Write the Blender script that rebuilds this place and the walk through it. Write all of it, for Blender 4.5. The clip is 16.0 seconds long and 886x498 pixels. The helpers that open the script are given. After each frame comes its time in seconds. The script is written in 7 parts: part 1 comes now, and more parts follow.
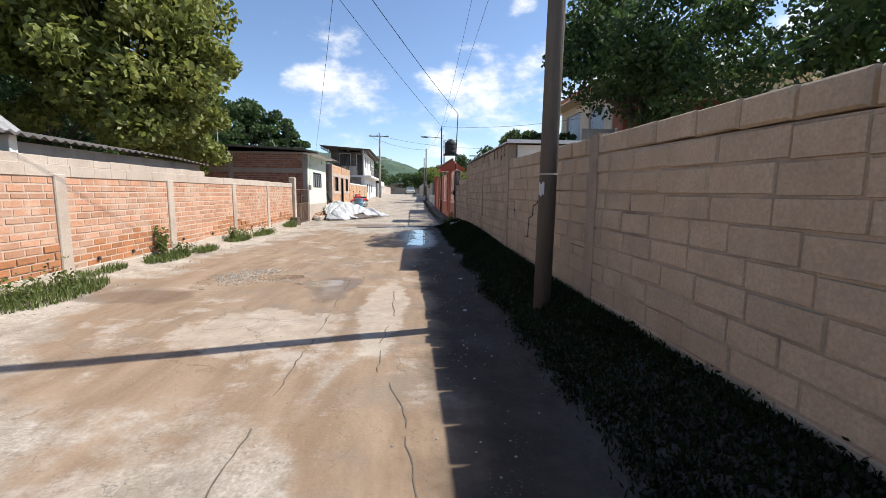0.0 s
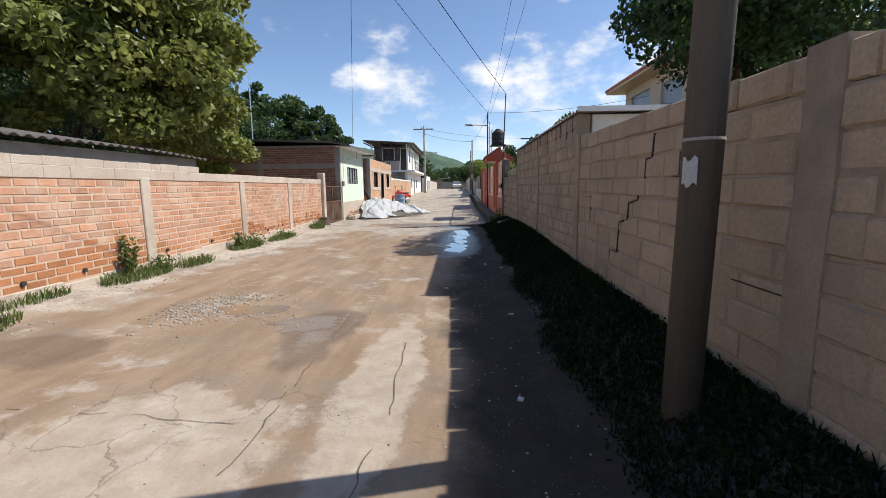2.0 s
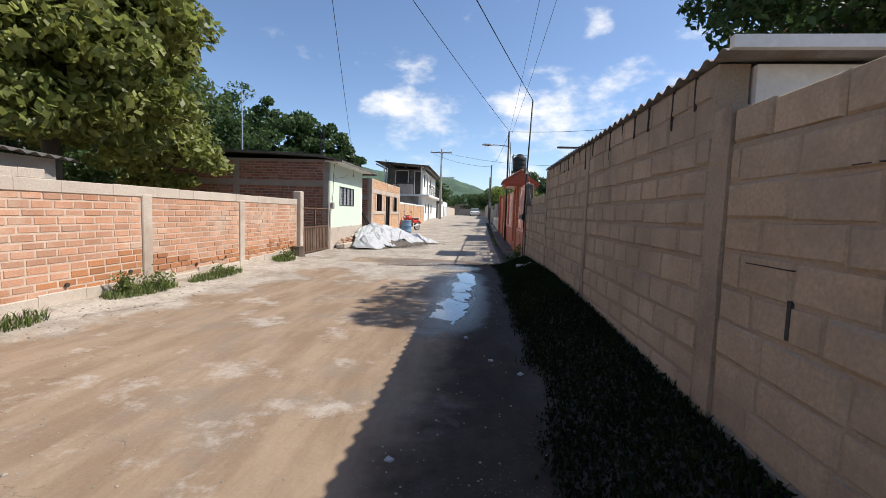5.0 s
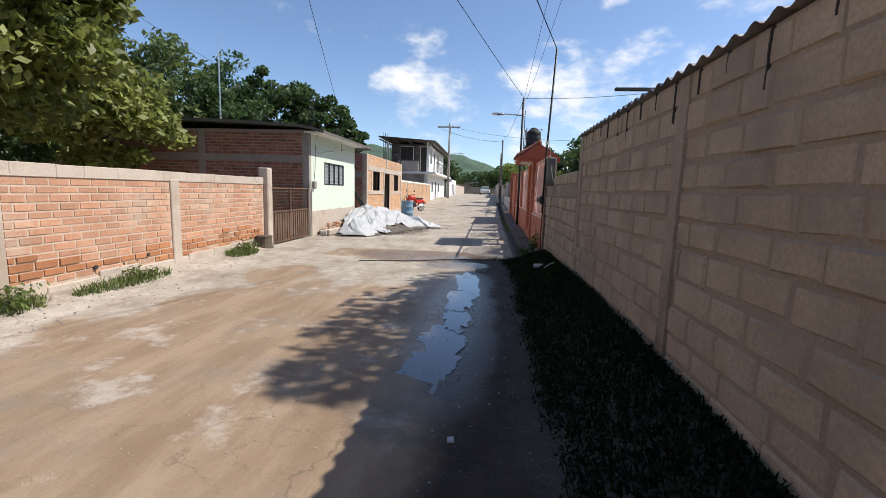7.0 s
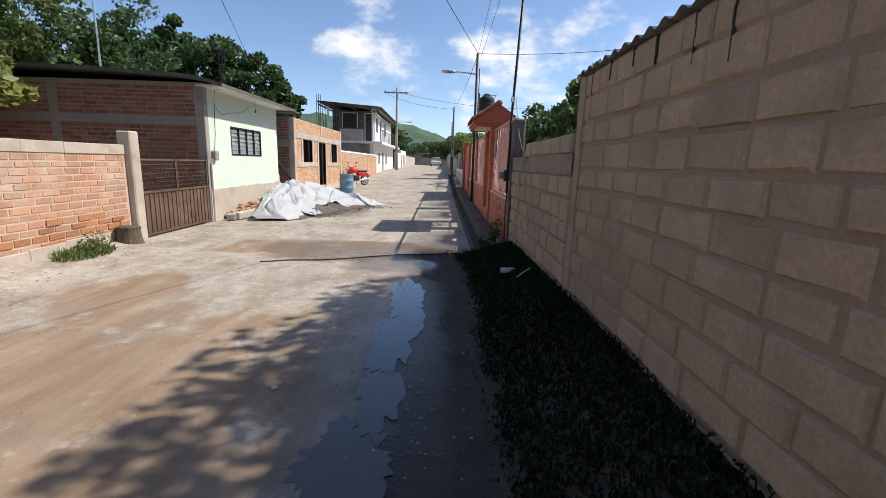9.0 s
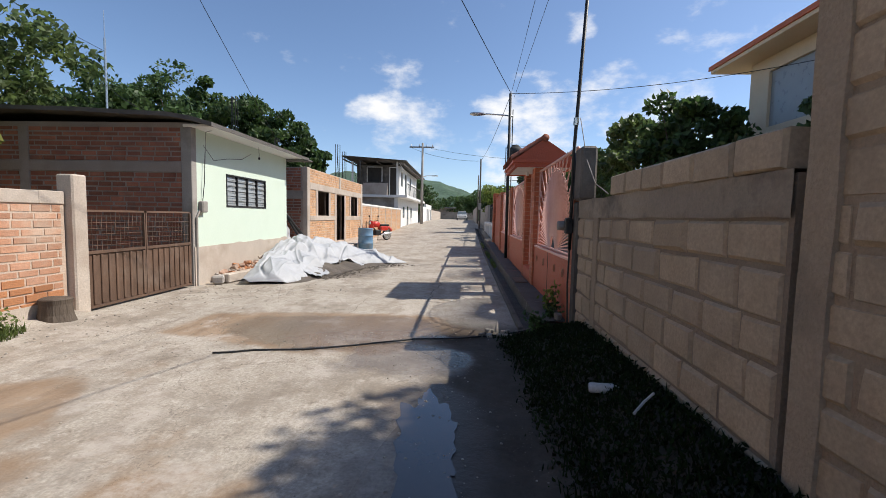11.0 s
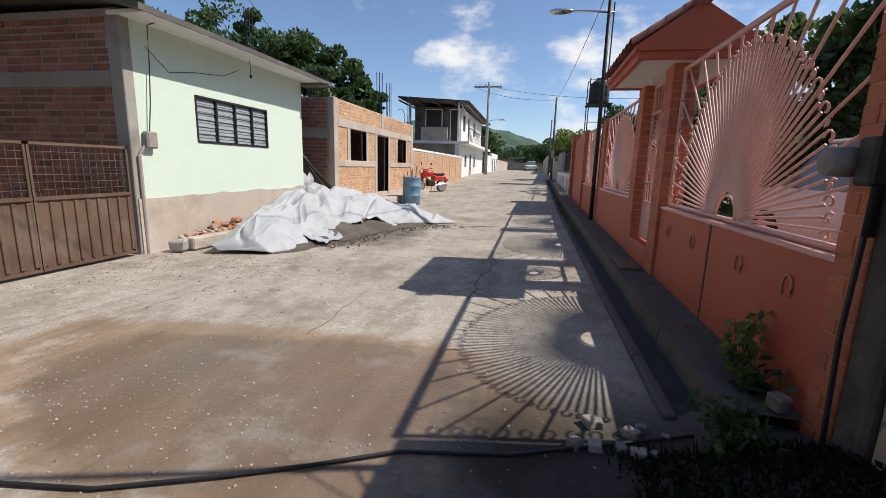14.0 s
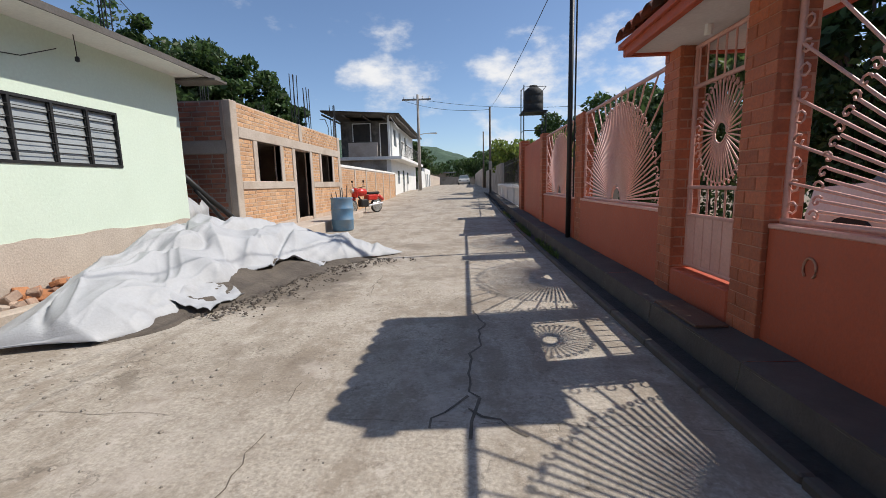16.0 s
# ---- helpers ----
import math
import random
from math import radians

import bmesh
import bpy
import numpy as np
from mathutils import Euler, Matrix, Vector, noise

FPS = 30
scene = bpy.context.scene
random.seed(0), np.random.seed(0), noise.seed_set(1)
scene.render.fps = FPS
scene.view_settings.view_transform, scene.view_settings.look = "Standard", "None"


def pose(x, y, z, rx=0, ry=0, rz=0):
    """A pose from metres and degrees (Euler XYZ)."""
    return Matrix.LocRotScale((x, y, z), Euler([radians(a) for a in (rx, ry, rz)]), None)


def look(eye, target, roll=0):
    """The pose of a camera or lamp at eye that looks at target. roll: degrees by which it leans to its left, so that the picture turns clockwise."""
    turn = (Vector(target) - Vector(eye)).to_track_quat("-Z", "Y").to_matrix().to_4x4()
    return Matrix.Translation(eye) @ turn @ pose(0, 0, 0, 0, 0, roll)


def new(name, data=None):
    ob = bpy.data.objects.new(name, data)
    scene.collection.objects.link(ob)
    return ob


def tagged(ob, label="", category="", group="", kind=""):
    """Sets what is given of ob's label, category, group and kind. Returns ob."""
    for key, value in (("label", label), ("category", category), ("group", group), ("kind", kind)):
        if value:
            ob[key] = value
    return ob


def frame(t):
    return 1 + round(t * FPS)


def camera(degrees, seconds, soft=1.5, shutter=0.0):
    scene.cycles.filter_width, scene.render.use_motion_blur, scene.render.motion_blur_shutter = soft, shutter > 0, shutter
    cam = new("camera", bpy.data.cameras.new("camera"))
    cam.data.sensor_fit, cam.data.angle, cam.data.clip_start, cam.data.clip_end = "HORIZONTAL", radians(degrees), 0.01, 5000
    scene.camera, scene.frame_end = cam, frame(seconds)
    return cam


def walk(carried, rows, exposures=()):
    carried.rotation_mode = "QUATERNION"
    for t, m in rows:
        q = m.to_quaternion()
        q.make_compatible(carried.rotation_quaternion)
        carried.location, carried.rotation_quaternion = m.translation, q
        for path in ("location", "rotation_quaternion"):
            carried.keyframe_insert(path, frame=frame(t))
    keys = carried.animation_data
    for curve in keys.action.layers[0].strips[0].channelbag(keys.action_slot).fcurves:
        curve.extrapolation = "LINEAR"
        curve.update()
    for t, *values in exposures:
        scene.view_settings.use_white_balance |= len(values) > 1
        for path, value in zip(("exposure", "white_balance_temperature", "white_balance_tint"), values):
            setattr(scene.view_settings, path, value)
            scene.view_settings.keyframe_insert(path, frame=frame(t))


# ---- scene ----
cam = camera(91.6, 16.0, soft=0.8)
PATH = [
    (0, (0.851, -0.484, 1.311), (0.996, 1.494, 1.054), 0.6),
    (0.5, (0.918, 0.033, 1.291), (0.817, 2.013, 1.026), 0.3),
    (1, (0.924, 0.484, 1.332), (0.549, 2.43, 1.065), 0.2),
    (1.5, (0.977, 1.086, 1.317), (0.78, 3.051, 1.0), -1.9),
    (2, (1.08, 1.687, 1.305), (1.001, 3.665, 1.022), -0.7),
    (2.5, (1.104, 2.237, 1.309), (0.981, 4.231, 1.216), -1.7),
    (3, (1.127, 2.783, 1.304), (1.05, 4.779, 1.194), -0.4),
    (3.5, (1.197, 3.376, 1.327), (0.921, 5.351, 1.181), 1.2),
    (4, (1.254, 3.978, 1.332), (1.17, 5.972, 1.212), 2.8),
    (4.2, (1.292, 4.167, 1.314), (1.136, 6.158, 1.206), 2.9),
    (6.3, (1.397, 6.42, 1.475), (1.247, 8.394, 1.189), 0.1),
    (6.5, (1.422, 6.663, 1.447), (1.253, 8.642, 1.212), 0.1),
    (7, (1.415, 7.247, 1.459), (1.211, 9.218, 1.191), 1.8),
    (7.5, (1.391, 7.837, 1.47), (1.323, 9.811, 1.156), 0.5),
    (8, (1.417, 8.358, 1.491), (1.368, 10.321, 1.109), 1.0),
    (8.5, (1.388, 8.978, 1.472), (1.423, 10.949, 1.136), -2.0),
    (9, (1.458, 9.482, 1.494), (1.477, 11.444, 1.104), 1.8),
    (9.5, (1.491, 9.932, 1.474), (1.483, 11.923, 1.281), 2.3),
    (9.7, (1.461, 10.132, 1.455), (1.379, 12.125, 1.318), -0.6),
    (11.8, (1.333, 12.367, 1.305), (1.21, 14.355, 1.128), 2.1),
    (12, (1.331, 12.558, 1.266), (1.176, 14.541, 1.062), 1.2),
    (12.5, (1.345, 13.125, 1.273), (1.236, 15.117, 1.134), 1.6),
    (13, (1.365, 13.632, 1.287), (1.134, 15.607, 1.065), 2.6),
    (13.5, (1.338, 14.181, 1.263), (1.127, 16.151, 0.985), 1.4),
    (14, (1.291, 14.683, 1.268), (0.895, 16.607, 0.893), 1.6),
    (14.5, (1.124, 15.25, 1.271), (0.771, 17.186, 0.915), 0.3),
    (15, (0.956, 15.765, 1.303), (0.573, 17.698, 0.957), 0.4),
    (15.5, (0.781, 16.28, 1.273), (0.522, 18.246, 1.015), -1.2),
    (16, (0.714, 16.782, 1.223), (0.608, 18.756, 0.923), -1.4),
]
walk(cam, [(t, look(eye, target, roll)) for t, eye, target, roll in PATH],
     exposures=((0.0, 0.38), (0.5, 0.2), (1.0, 0.18), (2.5, 0.19), (4.0, 0.22), (7.5, 0.22), (12.0, 0.07), (14.0, -0.02), (16.0, -0.09)))

# ---- light ----
SUN_DIR = Vector((0.855, 0.18, 1.0)).normalized()
world = bpy.data.worlds.new("sky")
scene.world = world
world.use_nodes = True
wn, wl = world.node_tree.nodes, world.node_tree.links
wn.clear()
w_out = wn.new("ShaderNodeOutputWorld")
w_bg = wn.new("ShaderNodeBackground")
w_sky = wn.new("ShaderNodeTexSky")
w_sky.sky_type = "NISHITA"
w_sky.sun_disc = False
w_sky.sun_elevation = math.asin(SUN_DIR.z)
w_sky.sun_rotation = math.atan2(SUN_DIR.x, SUN_DIR.y)
w_sky.altitude = 1600
w_sky.air_density, w_sky.dust_density, w_sky.ozone_density = 1.0, 2.0, 1.5
SKY = 0.105
w_bg.inputs["Strength"].default_value = SKY
wl.new(w_bg.outputs[0], w_out.inputs[0])


def wmath(op, a, b=None, c=None):
    n = wn.new("ShaderNodeMath")
    n.operation = op
    for i, v in enumerate((a, b, c)):
        if v is None:
            continue
        if isinstance(v, (int, float)):
            n.inputs[i].default_value = v
        else:
            wl.new(v, n.inputs[i])
    return n.outputs[0]


# fair-weather clouds: a few soft banks over the hills, their edges broken by noise
w_tc = wn.new("ShaderNodeTexCoord")
w_noise = wn.new("ShaderNodeTexNoise")
w_noise.inputs["Scale"].default_value = 9.0
w_noise.inputs["Detail"].default_value = 9.0
w_noise.inputs["Roughness"].default_value = 0.58
w_map = wn.new("ShaderNodeMapping")
w_map.inputs["Scale"].default_value = (1.0, 1.0, 1.9)
wl.new(w_tc.outputs["Generated"], w_map.inputs["Vector"])
wl.new(w_map.outputs[0], w_noise.inputs["Vector"])
bank = None
for az, el, size, amount in ((-10.5, 12.4, 2.3, 1.0), (-7.0, 11.8, 2.2, 1.0), (-13.9, 13.2, 1.5, 0.8), (-8.4, 17.6, 1.5, 0.8), (-4.6, 13.4, 1.5, 0.75),
                             (-9.0, 9.0, 2.6, 0.6), (-15.8, 16.5, 1.2, 0.45), (4.8, 12.2, 2.0, 1.0), (9.3, 12.6, 2.2, 1.0), (13.4, 11.6, 2.3, 0.95),
                             (18.0, 12.4, 2.6, 0.9), (8.0, 8.5, 4.0, 0.6), (13.6, 22.7, 0.9, 0.85), (25.9, 22.2, 1.2, 0.5), (25, 14, 3.5, 0.8),
                             (42, 14, 6, 0.7), (85, 18, 8, 0.6), (150, 16, 10, 0.6), (-150, 15, 10, 0.6), (-80, 14, 8, 0.6)):
    a, e = radians(az), radians(el)
    d = wn.new("ShaderNodeVectorMath")
    d.operation = "DOT_PRODUCT"
    wl.new(w_tc.outputs["Generated"], d.inputs[0])
    d.inputs[1].default_value = (math.sin(a) * math.cos(e), math.cos(a) * math.cos(e), math.sin(e))
    fall = wmath("MULTIPLY", wmath("SUBTRACT", 1.0, d.outputs["Value"]), -1.0 / (radians(size * 1.5) ** 2))
    g = wmath("MULTIPLY", wmath("POWER", 2.718, fall), amount)
    bank = g if bank is None else wmath("MAXIMUM", bank, g)
cover = wmath("ADD", wmath("MULTIPLY", wmath("SUBTRACT", w_noise.outputs["Fac"], 0.5), 3.0), wmath("MULTIPLY", bank, 0.95))
w_ramp = wn.new("ShaderNodeMapRange")
w_ramp.interpolation_type = "SMOOTHSTEP"
wl.new(cover, w_ramp.inputs["Value"])
w_ramp.inputs["From Min"].default_value = 0.38
w_ramp.inputs["From Max"].default_value = 1.35
w_mix = wn.new("ShaderNodeMixRGB")
wl.new(w_ramp.outputs[0], w_mix.inputs["Fac"])
w_tint = wn.new("ShaderNodeMixRGB")
w_tint.blend_type = "MULTIPLY"
w_tint.inputs["Fac"].default_value = 1.0
w_tint.inputs["Color2"].default_value = (1.28, 1.34, 1.42, 1)
wl.new(w_sky.outputs[0], w_tint.inputs["Color1"])
wl.new(w_tint.outputs[0], w_mix.inputs["Color1"])
w_mix.inputs["Color2"].default_value = (9.0, 9.0, 9.1, 1)
wl.new(w_mix.outputs[0], w_bg.inputs["Color"])

sun = new("sun", bpy.data.lights.new("sun", "SUN"))
sun.data.energy = 4.9
sun.data.angle = radians(0.55)
sun.data.color = (1.0, 0.95, 0.87)
sun.matrix_world = look(SUN_DIR * 60, (0, 0, 0))


# ---- materials ----
def surf(name, c1, c2, scale=3.0, fine=60.0, rough=0.85, bump=0.3, bump_scale=80.0, metallic=0.0, vary=0.0, stain=None, stain_scale=0.7,
         stain_at=(0.5, 0.7), spread=(0.3, 0.7), fine_amt=0.17, stretch=(1, 1, 1)):
    """A plain rough surface: two colours mixed by coarse and fine noise, a stain colour, a bump, and a little change from piece to piece."""
    m = bpy.data.materials.new(name)
    m.use_nodes = True
    nt = m.node_tree
    ns, ls = nt.nodes, nt.links
    b = ns["Principled BSDF"]
    b.inputs["Metallic"].default_value = metallic
    geo = ns.new("ShaderNodeNewGeometry")
    mp = ns.new("ShaderNodeMapping")
    mp.inputs["Scale"].default_value = stretch
    ls.new(geo.outputs["Position"], mp.inputs["Vector"])

    def nz(s, detail=6.0, r=0.6):
        n = ns.new("ShaderNodeTexNoise")
        n.inputs["Scale"].default_value, n.inputs["Detail"].default_value, n.inputs["Roughness"].default_value = s, detail, r
        ls.new(mp.outputs[0], n.inputs["Vector"])
        return n.outputs["Fac"]

    def rng(v, a, c):
        r = ns.new("ShaderNodeMapRange")
        r.inputs["From Min"].default_value, r.inputs["From Max"].default_value = a, c
        ls.new(v, r.inputs["Value"])
        return r.outputs[0]

    def mix(f, x, y, kind="MIX"):
        n = ns.new("ShaderNodeMixRGB")
        n.blend_type = kind
        for k, v in (("Fac", f), ("Color1", x), ("Color2", y)):
            if isinstance(v, (int, float)):
                n.inputs[k].default_value = v
            elif isinstance(v, tuple):
                n.inputs[k].default_value = (*v, 1)
            else:
                ls.new(v, n.inputs[k])
        return n.outputs[0]

    col = mix(rng(nz(scale), *spread), c1, c2)
    f = rng(nz(fine, 4.0), 0.3, 0.7)
    grey = ns.new("ShaderNodeMapRange")
    grey.inputs["To Min"].default_value, grey.inputs["To Max"].default_value = 1.0 - fine_amt, 1.0 + fine_amt * 0.6
    ls.new(f, grey.inputs["Value"])
    comb = ns.new("ShaderNodeCombineColor")
    for i in range(3):
        ls.new(grey.outputs[0], comb.inputs[i])
    col = mix(1.0, col, comb.outputs[0], "MULTIPLY")
    if stain:
        col = mix(rng(nz(stain_scale, 8.0, 0.65), *stain_at), col, stain)
    if vary:
        oi = ns.new("ShaderNodeObjectInfo")
        add = ns.new("ShaderNodeMath")
        add.operation = "ADD"
        ls.new(oi.outputs["Random"], add.inputs[0])
        ls.new(geo.outputs["Random Per Island"], add.inputs[1])
        fr = ns.new("ShaderNodeMath")
        fr.operation = "FRACT"
        ls.new(add.outputs[0], fr.inputs[0])
        v = ns.new("ShaderNodeMapRange")
        v.inputs["To Min"].default_value, v.inputs["To Max"].default_value = 1.0 - vary, 1.0 + vary
        ls.new(fr.outputs[0], v.inputs["Value"])
        hs = ns.new("ShaderNodeHueSaturation")
        ls.new(col, hs.inputs["Color"])
        ls.new(v.outputs[0], hs.inputs["Value"])
        col = hs.outputs[0]
    ls.new(col, b.inputs["Base Color"])
    rr = ns.new("ShaderNodeMapRange")
    rr.inputs["To Min"].default_value, rr.inputs["To Max"].default_value = max(0.02, rough - 0.12), min(1.0, rough + 0.08)
    ls.new(f, rr.inputs["Value"])
    ls.new(rr.outputs[0], b.inputs["Roughness"])
    if bump:
        bp = ns.new("ShaderNodeBump")
        bp.inputs["Strength"].default_value = bump
        bp.inputs["Distance"].default_value = 0.02
        ls.new(nz(bump_scale, 8.0), bp.inputs["Height"])
        ls.new(bp.outputs[0], b.inputs["Normal"])
    return m


def road_material():
    """Worn concrete: pale slabs, brown mud film, damp stains, a painted wall shadow, hairline cracks and grit."""
    m = surf("worn_concrete_road", (0.39, 0.335, 0.27), (0.49, 0.435, 0.365), scale=1.2, fine=45, rough=0.9, bump=0.3, bump_scale=30, fine_amt=0.32)
    nt = m.node_tree
    ns, ls = nt.nodes, nt.links
    b = ns["Principled BSDF"]
    base = b.inputs["Base Color"].links[0].from_socket
    rough0 = b.inputs["Roughness"].links[0].from_socket
    bump0 = [n for n in ns if n.type == "BUMP"][0]
    geo = [n for n in ns if n.type == "NEW_GEOMETRY"][0]
    sep = ns.new("ShaderNodeSeparateXYZ")
    ls.new(geo.outputs["Position"], sep.inputs[0])

    def op(kind, a, c=0.0, e=0.0, clamp=False):
        n = ns.new("ShaderNodeMath")
        n.operation, n.use_clamp = kind, clamp
        for i, v in enumerate((a, c, e)):
            if isinstance(v, (int, float)):
                n.inputs[i].default_value = v
            else:
                ls.new(v, n.inputs[i])
        return n.outputs[0]

    def nz(s, detail=7.0, r=0.62, stretch=(1, 1, 1), off=(0, 0, 0)):
        mp = ns.new("ShaderNodeMapping")
        mp.inputs["Scale"].default_value, mp.inputs["Location"].default_value = stretch, off
        ls.new(geo.outputs["Position"], mp.inputs["Vector"])
        n = ns.new("ShaderNodeTexNoise")
        n.inputs["Scale"].default_value, n.inputs["Detail"].default_value, n.inputs["Roughness"].default_value = s, detail, r
        ls.new(mp.outputs[0], n.inputs["Vector"])
        return n.outputs["Fac"], n.outputs["Color"]

    def rng(v, a, c, t0=0.0, t1=1.0):
        r = ns.new("ShaderNodeMapRange")
        r.interpolation_type = "SMOOTHSTEP"
        for k, x in (("From Min", a), ("From Max", c), ("To Min", t0), ("To Max", t1)):
            r.inputs[k].default_value = x
        ls.new(v, r.inputs["Value"])
        return r.outputs[0]

    def mix(f, x, y):
        n = ns.new("ShaderNodeMixRGB")
        for k, v in (("Fac", f), ("Color1", x), ("Color2", y)):
            if isinstance(v, (int, float)):
                n.inputs[k].default_value = v
            elif isinstance(v, tuple):
                n.inputs[k].default_value = (*v, 1)
            else:
                ls.new(v, n.inputs[k])
        return n.outputs[0]

    def around(x, y, rx, ry):
        """1 at a place on the road, falling off to 0 at the ellipse round it"""
        dx = op("DIVIDE", op("SUBTRACT", sep.outputs[0], x), rx)
        dy = op("DIVIDE", op("SUBTRACT", sep.outputs[1], y), ry)
        return op("SUBTRACT", 1.0, op("SQRT", op("ADD", op("MULTIPLY", dx, dx), op("MULTIPLY", dy, dy))), clamp=True)

    col = base
    # streaks and blotches of dried dirt, and worn pale chips
    col = mix(rng(nz(1.5, 12.0, 0.8, stretch=(1.2, 0.6, 1), off=(2, 6, 0))[0], 0.45, 0.6, 0.0, 0.65), col, (0.255, 0.205, 0.155))
    col = mix(rng(nz(5.0, 10.0, 0.8, off=(5, 1, 0))[0], 0.52, 0.64, 0.0, 0.7), col, (0.55, 0.49, 0.42))
    col = mix(rng(nz(7.0, 10.0, 0.8, off=(8, 3, 0))[0], 0.53, 0.66, 0.0, 0.7), col, (0.19, 0.15, 0.115))
    wob = nz(0.8, 8.0)[0]
    # mud film: a long smear down the middle of the lower stretch, and patches
    mud = around(-0.9, 7.6, 3.1, 9.0)
    for args in ((-0.3, 16.7, 2.6, 1.3), (-0.6, 3.2, 1.6, 1.4), (-2.6, 5.6, 1.3, 1.0), (1.2, 5.5, 1.0, 9.0), (0.7, 2.0, 0.7, 1.6), (-2.0, 14.0, 0.8, 1.2)):
        mud = op("MAXIMUM", mud, around(*args))
    mud = op("MULTIPLY", rng(op("ADD", op("MULTIPLY", mud, 0.8), op("MULTIPLY", wob, 0.75)), 0.56, 0.68), 0.9)
    col = mix(mud, col, mix(rng(nz(2.2, stretch=(1.6, 0.35, 1))[0], 0.35, 0.65), (0.235, 0.155, 0.095), (0.33, 0.232, 0.152)))
    # grey grit and dirt over everything
    col = mix(rng(nz(0.75, 10.0, 0.72, off=(4, 2, 0))[0], 0.48, 0.66, 0.0, 0.7), col, (0.23, 0.19, 0.15))
    # pale patches of bare slab
    col = mix(rng(nz(1.3, 10.0, 0.72, off=(9, 5, 0))[0], 0.53, 0.66, 0.0, 0.7), col, (0.48, 0.42, 0.36))
    slab = op("MAXIMUM", around(-0.62, 3.65, 1.1, 1.0), around(0.55, 4.4, 0.4, 2.2))
    slab = rng(op("ADD", slab, op("MULTIPLY", op("SUBTRACT", nz(1.9, 9.0, 0.7)[0], 0.5), 1.1)), 0.28, 0.42)
    col = mix(op("MULTIPLY", slab, op("ADD", 0.25, op("MULTIPLY", nz(4.0, 9.0, 0.75)[0], 0.7))), col, mix(rng(nz(5.0, 8.0, 0.7)[0], 0.35, 0.65), (0.42, 0.355, 0.285), (0.53, 0.46, 0.38)))
    # damp
    damp = around(1.05, 12.4, 0.75, 4.4)
    for args in ((-0.2, 5.5, 0.45, 1.1), (-2.6, 5.0, 1.0, 0.5), (0.9, 15.6, 1.0, 0.8), (-0.2, 16.65, 1.7, 1.15)):
        damp = op("MAXIMUM", damp, around(*args))
    damp = rng(op("ADD", damp, op("MULTIPLY", op("SUBTRACT", wob, 0.5), 1.6)), 0.2, 0.42)
    col = mix(op("MULTIPLY", damp, 0.5), col, (0.115, 0.085, 0.062))
    # dark sand trodden out of the heap
    spill = rng(op("ADD", around(-1.5, 22.4, 1.1, 1.9), op("MULTIPLY", op("SUBTRACT", nz(2.0, 9.0, 0.7)[0], 0.5), 1.0)), 0.15, 0.5)
    col = mix(op("MULTIPLY", spill, 0.75), col, (0.125, 0.1, 0.078))
    # the right wall's shadow, painted as near-black soil along the verge and gutter
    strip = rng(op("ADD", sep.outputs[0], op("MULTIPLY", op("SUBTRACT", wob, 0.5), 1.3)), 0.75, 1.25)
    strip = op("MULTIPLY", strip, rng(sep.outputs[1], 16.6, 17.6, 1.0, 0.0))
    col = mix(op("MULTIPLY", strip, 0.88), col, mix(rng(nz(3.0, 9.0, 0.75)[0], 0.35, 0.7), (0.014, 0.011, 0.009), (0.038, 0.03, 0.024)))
    # cracks
    vo = ns.new("ShaderNodeTexVoronoi")
    vo.feature = "DISTANCE_TO_EDGE"
    vo.inputs["Scale"].default_value = 1.15
    warp = ns.new("ShaderNodeVectorMath")
    warp.operation = "MULTIPLY_ADD"
    ls.new(nz(2.6, 6.0)[1], warp.inputs[0])
    warp.inputs[1].default_value = (0.55, 0.55, 0)
    ls.new(geo.outputs["Position"], warp.inputs[2])
    ls.new(warp.outputs[0], vo.inputs["Vector"])
    line = rng(vo.outputs["Distance"], 0.002, 0.008, 1.0, 0.0)
    keep = rng(nz(0.5, 4.0, off=(3, 8, 0))[0], 0.52, 0.6)
    crack = op("MULTIPLY", line, op("MAXIMUM", keep, rng(around(-0.62, 3.65, 1.3, 1.2), 0.1, 0.3)))
    col = mix(op("MULTIPLY", crack, 0.36), col, (0.075, 0.06, 0.045))
    vf = ns.new("ShaderNodeTexVoronoi")
    vf.feature = "DISTANCE_TO_EDGE"
    vf.inputs["Scale"].default_value = 2.7
    ls.new(warp.outputs[0], vf.inputs["Vector"])
    fine_line = op("MULTIPLY", rng(vf.outputs["Distance"], 0.002, 0.009, 1.0, 0.0), rng(nz(0.9, 5.0, off=(7, 1, 0))[0], 0.5, 0.58))
    col = mix(op("MULTIPLY", fine_line, 0.5), col, (0.13, 0.105, 0.08))
    # grit
    gr = ns.new("ShaderNodeTexVoronoi")
    gr.inputs["Scale"].default_value = 38.0
    ls.new(geo.outputs["Position"], gr.inputs["Vector"])
    speck = op("MULTIPLY", rng(gr.outputs["Distance"], 0.10, 0.2, 1.0, 0.0), rng(nz(1.6, 5.0, off=(1, 7, 0))[0], 0.5, 0.62))
    col = mix(op("MULTIPLY", speck, 0.5), col, (0.40, 0.36, 0.31))
    ls.new(col, b.inputs["Base Color"])
    b.inputs["Specular IOR Level"].default_value = 0.22
    wet = op("MAXIMUM", around(1.05, 12.4, 0.6, 4.0), around(0.5, 16.0, 2.4, 1.3))
    ls.new(mix(op("MULTIPLY", damp, rng(wet, 0.0, 0.7)), mix(damp, rough0, (0.5, 0.5, 0.5)), (0.2, 0.2, 0.2)), b.inputs["Roughness"])
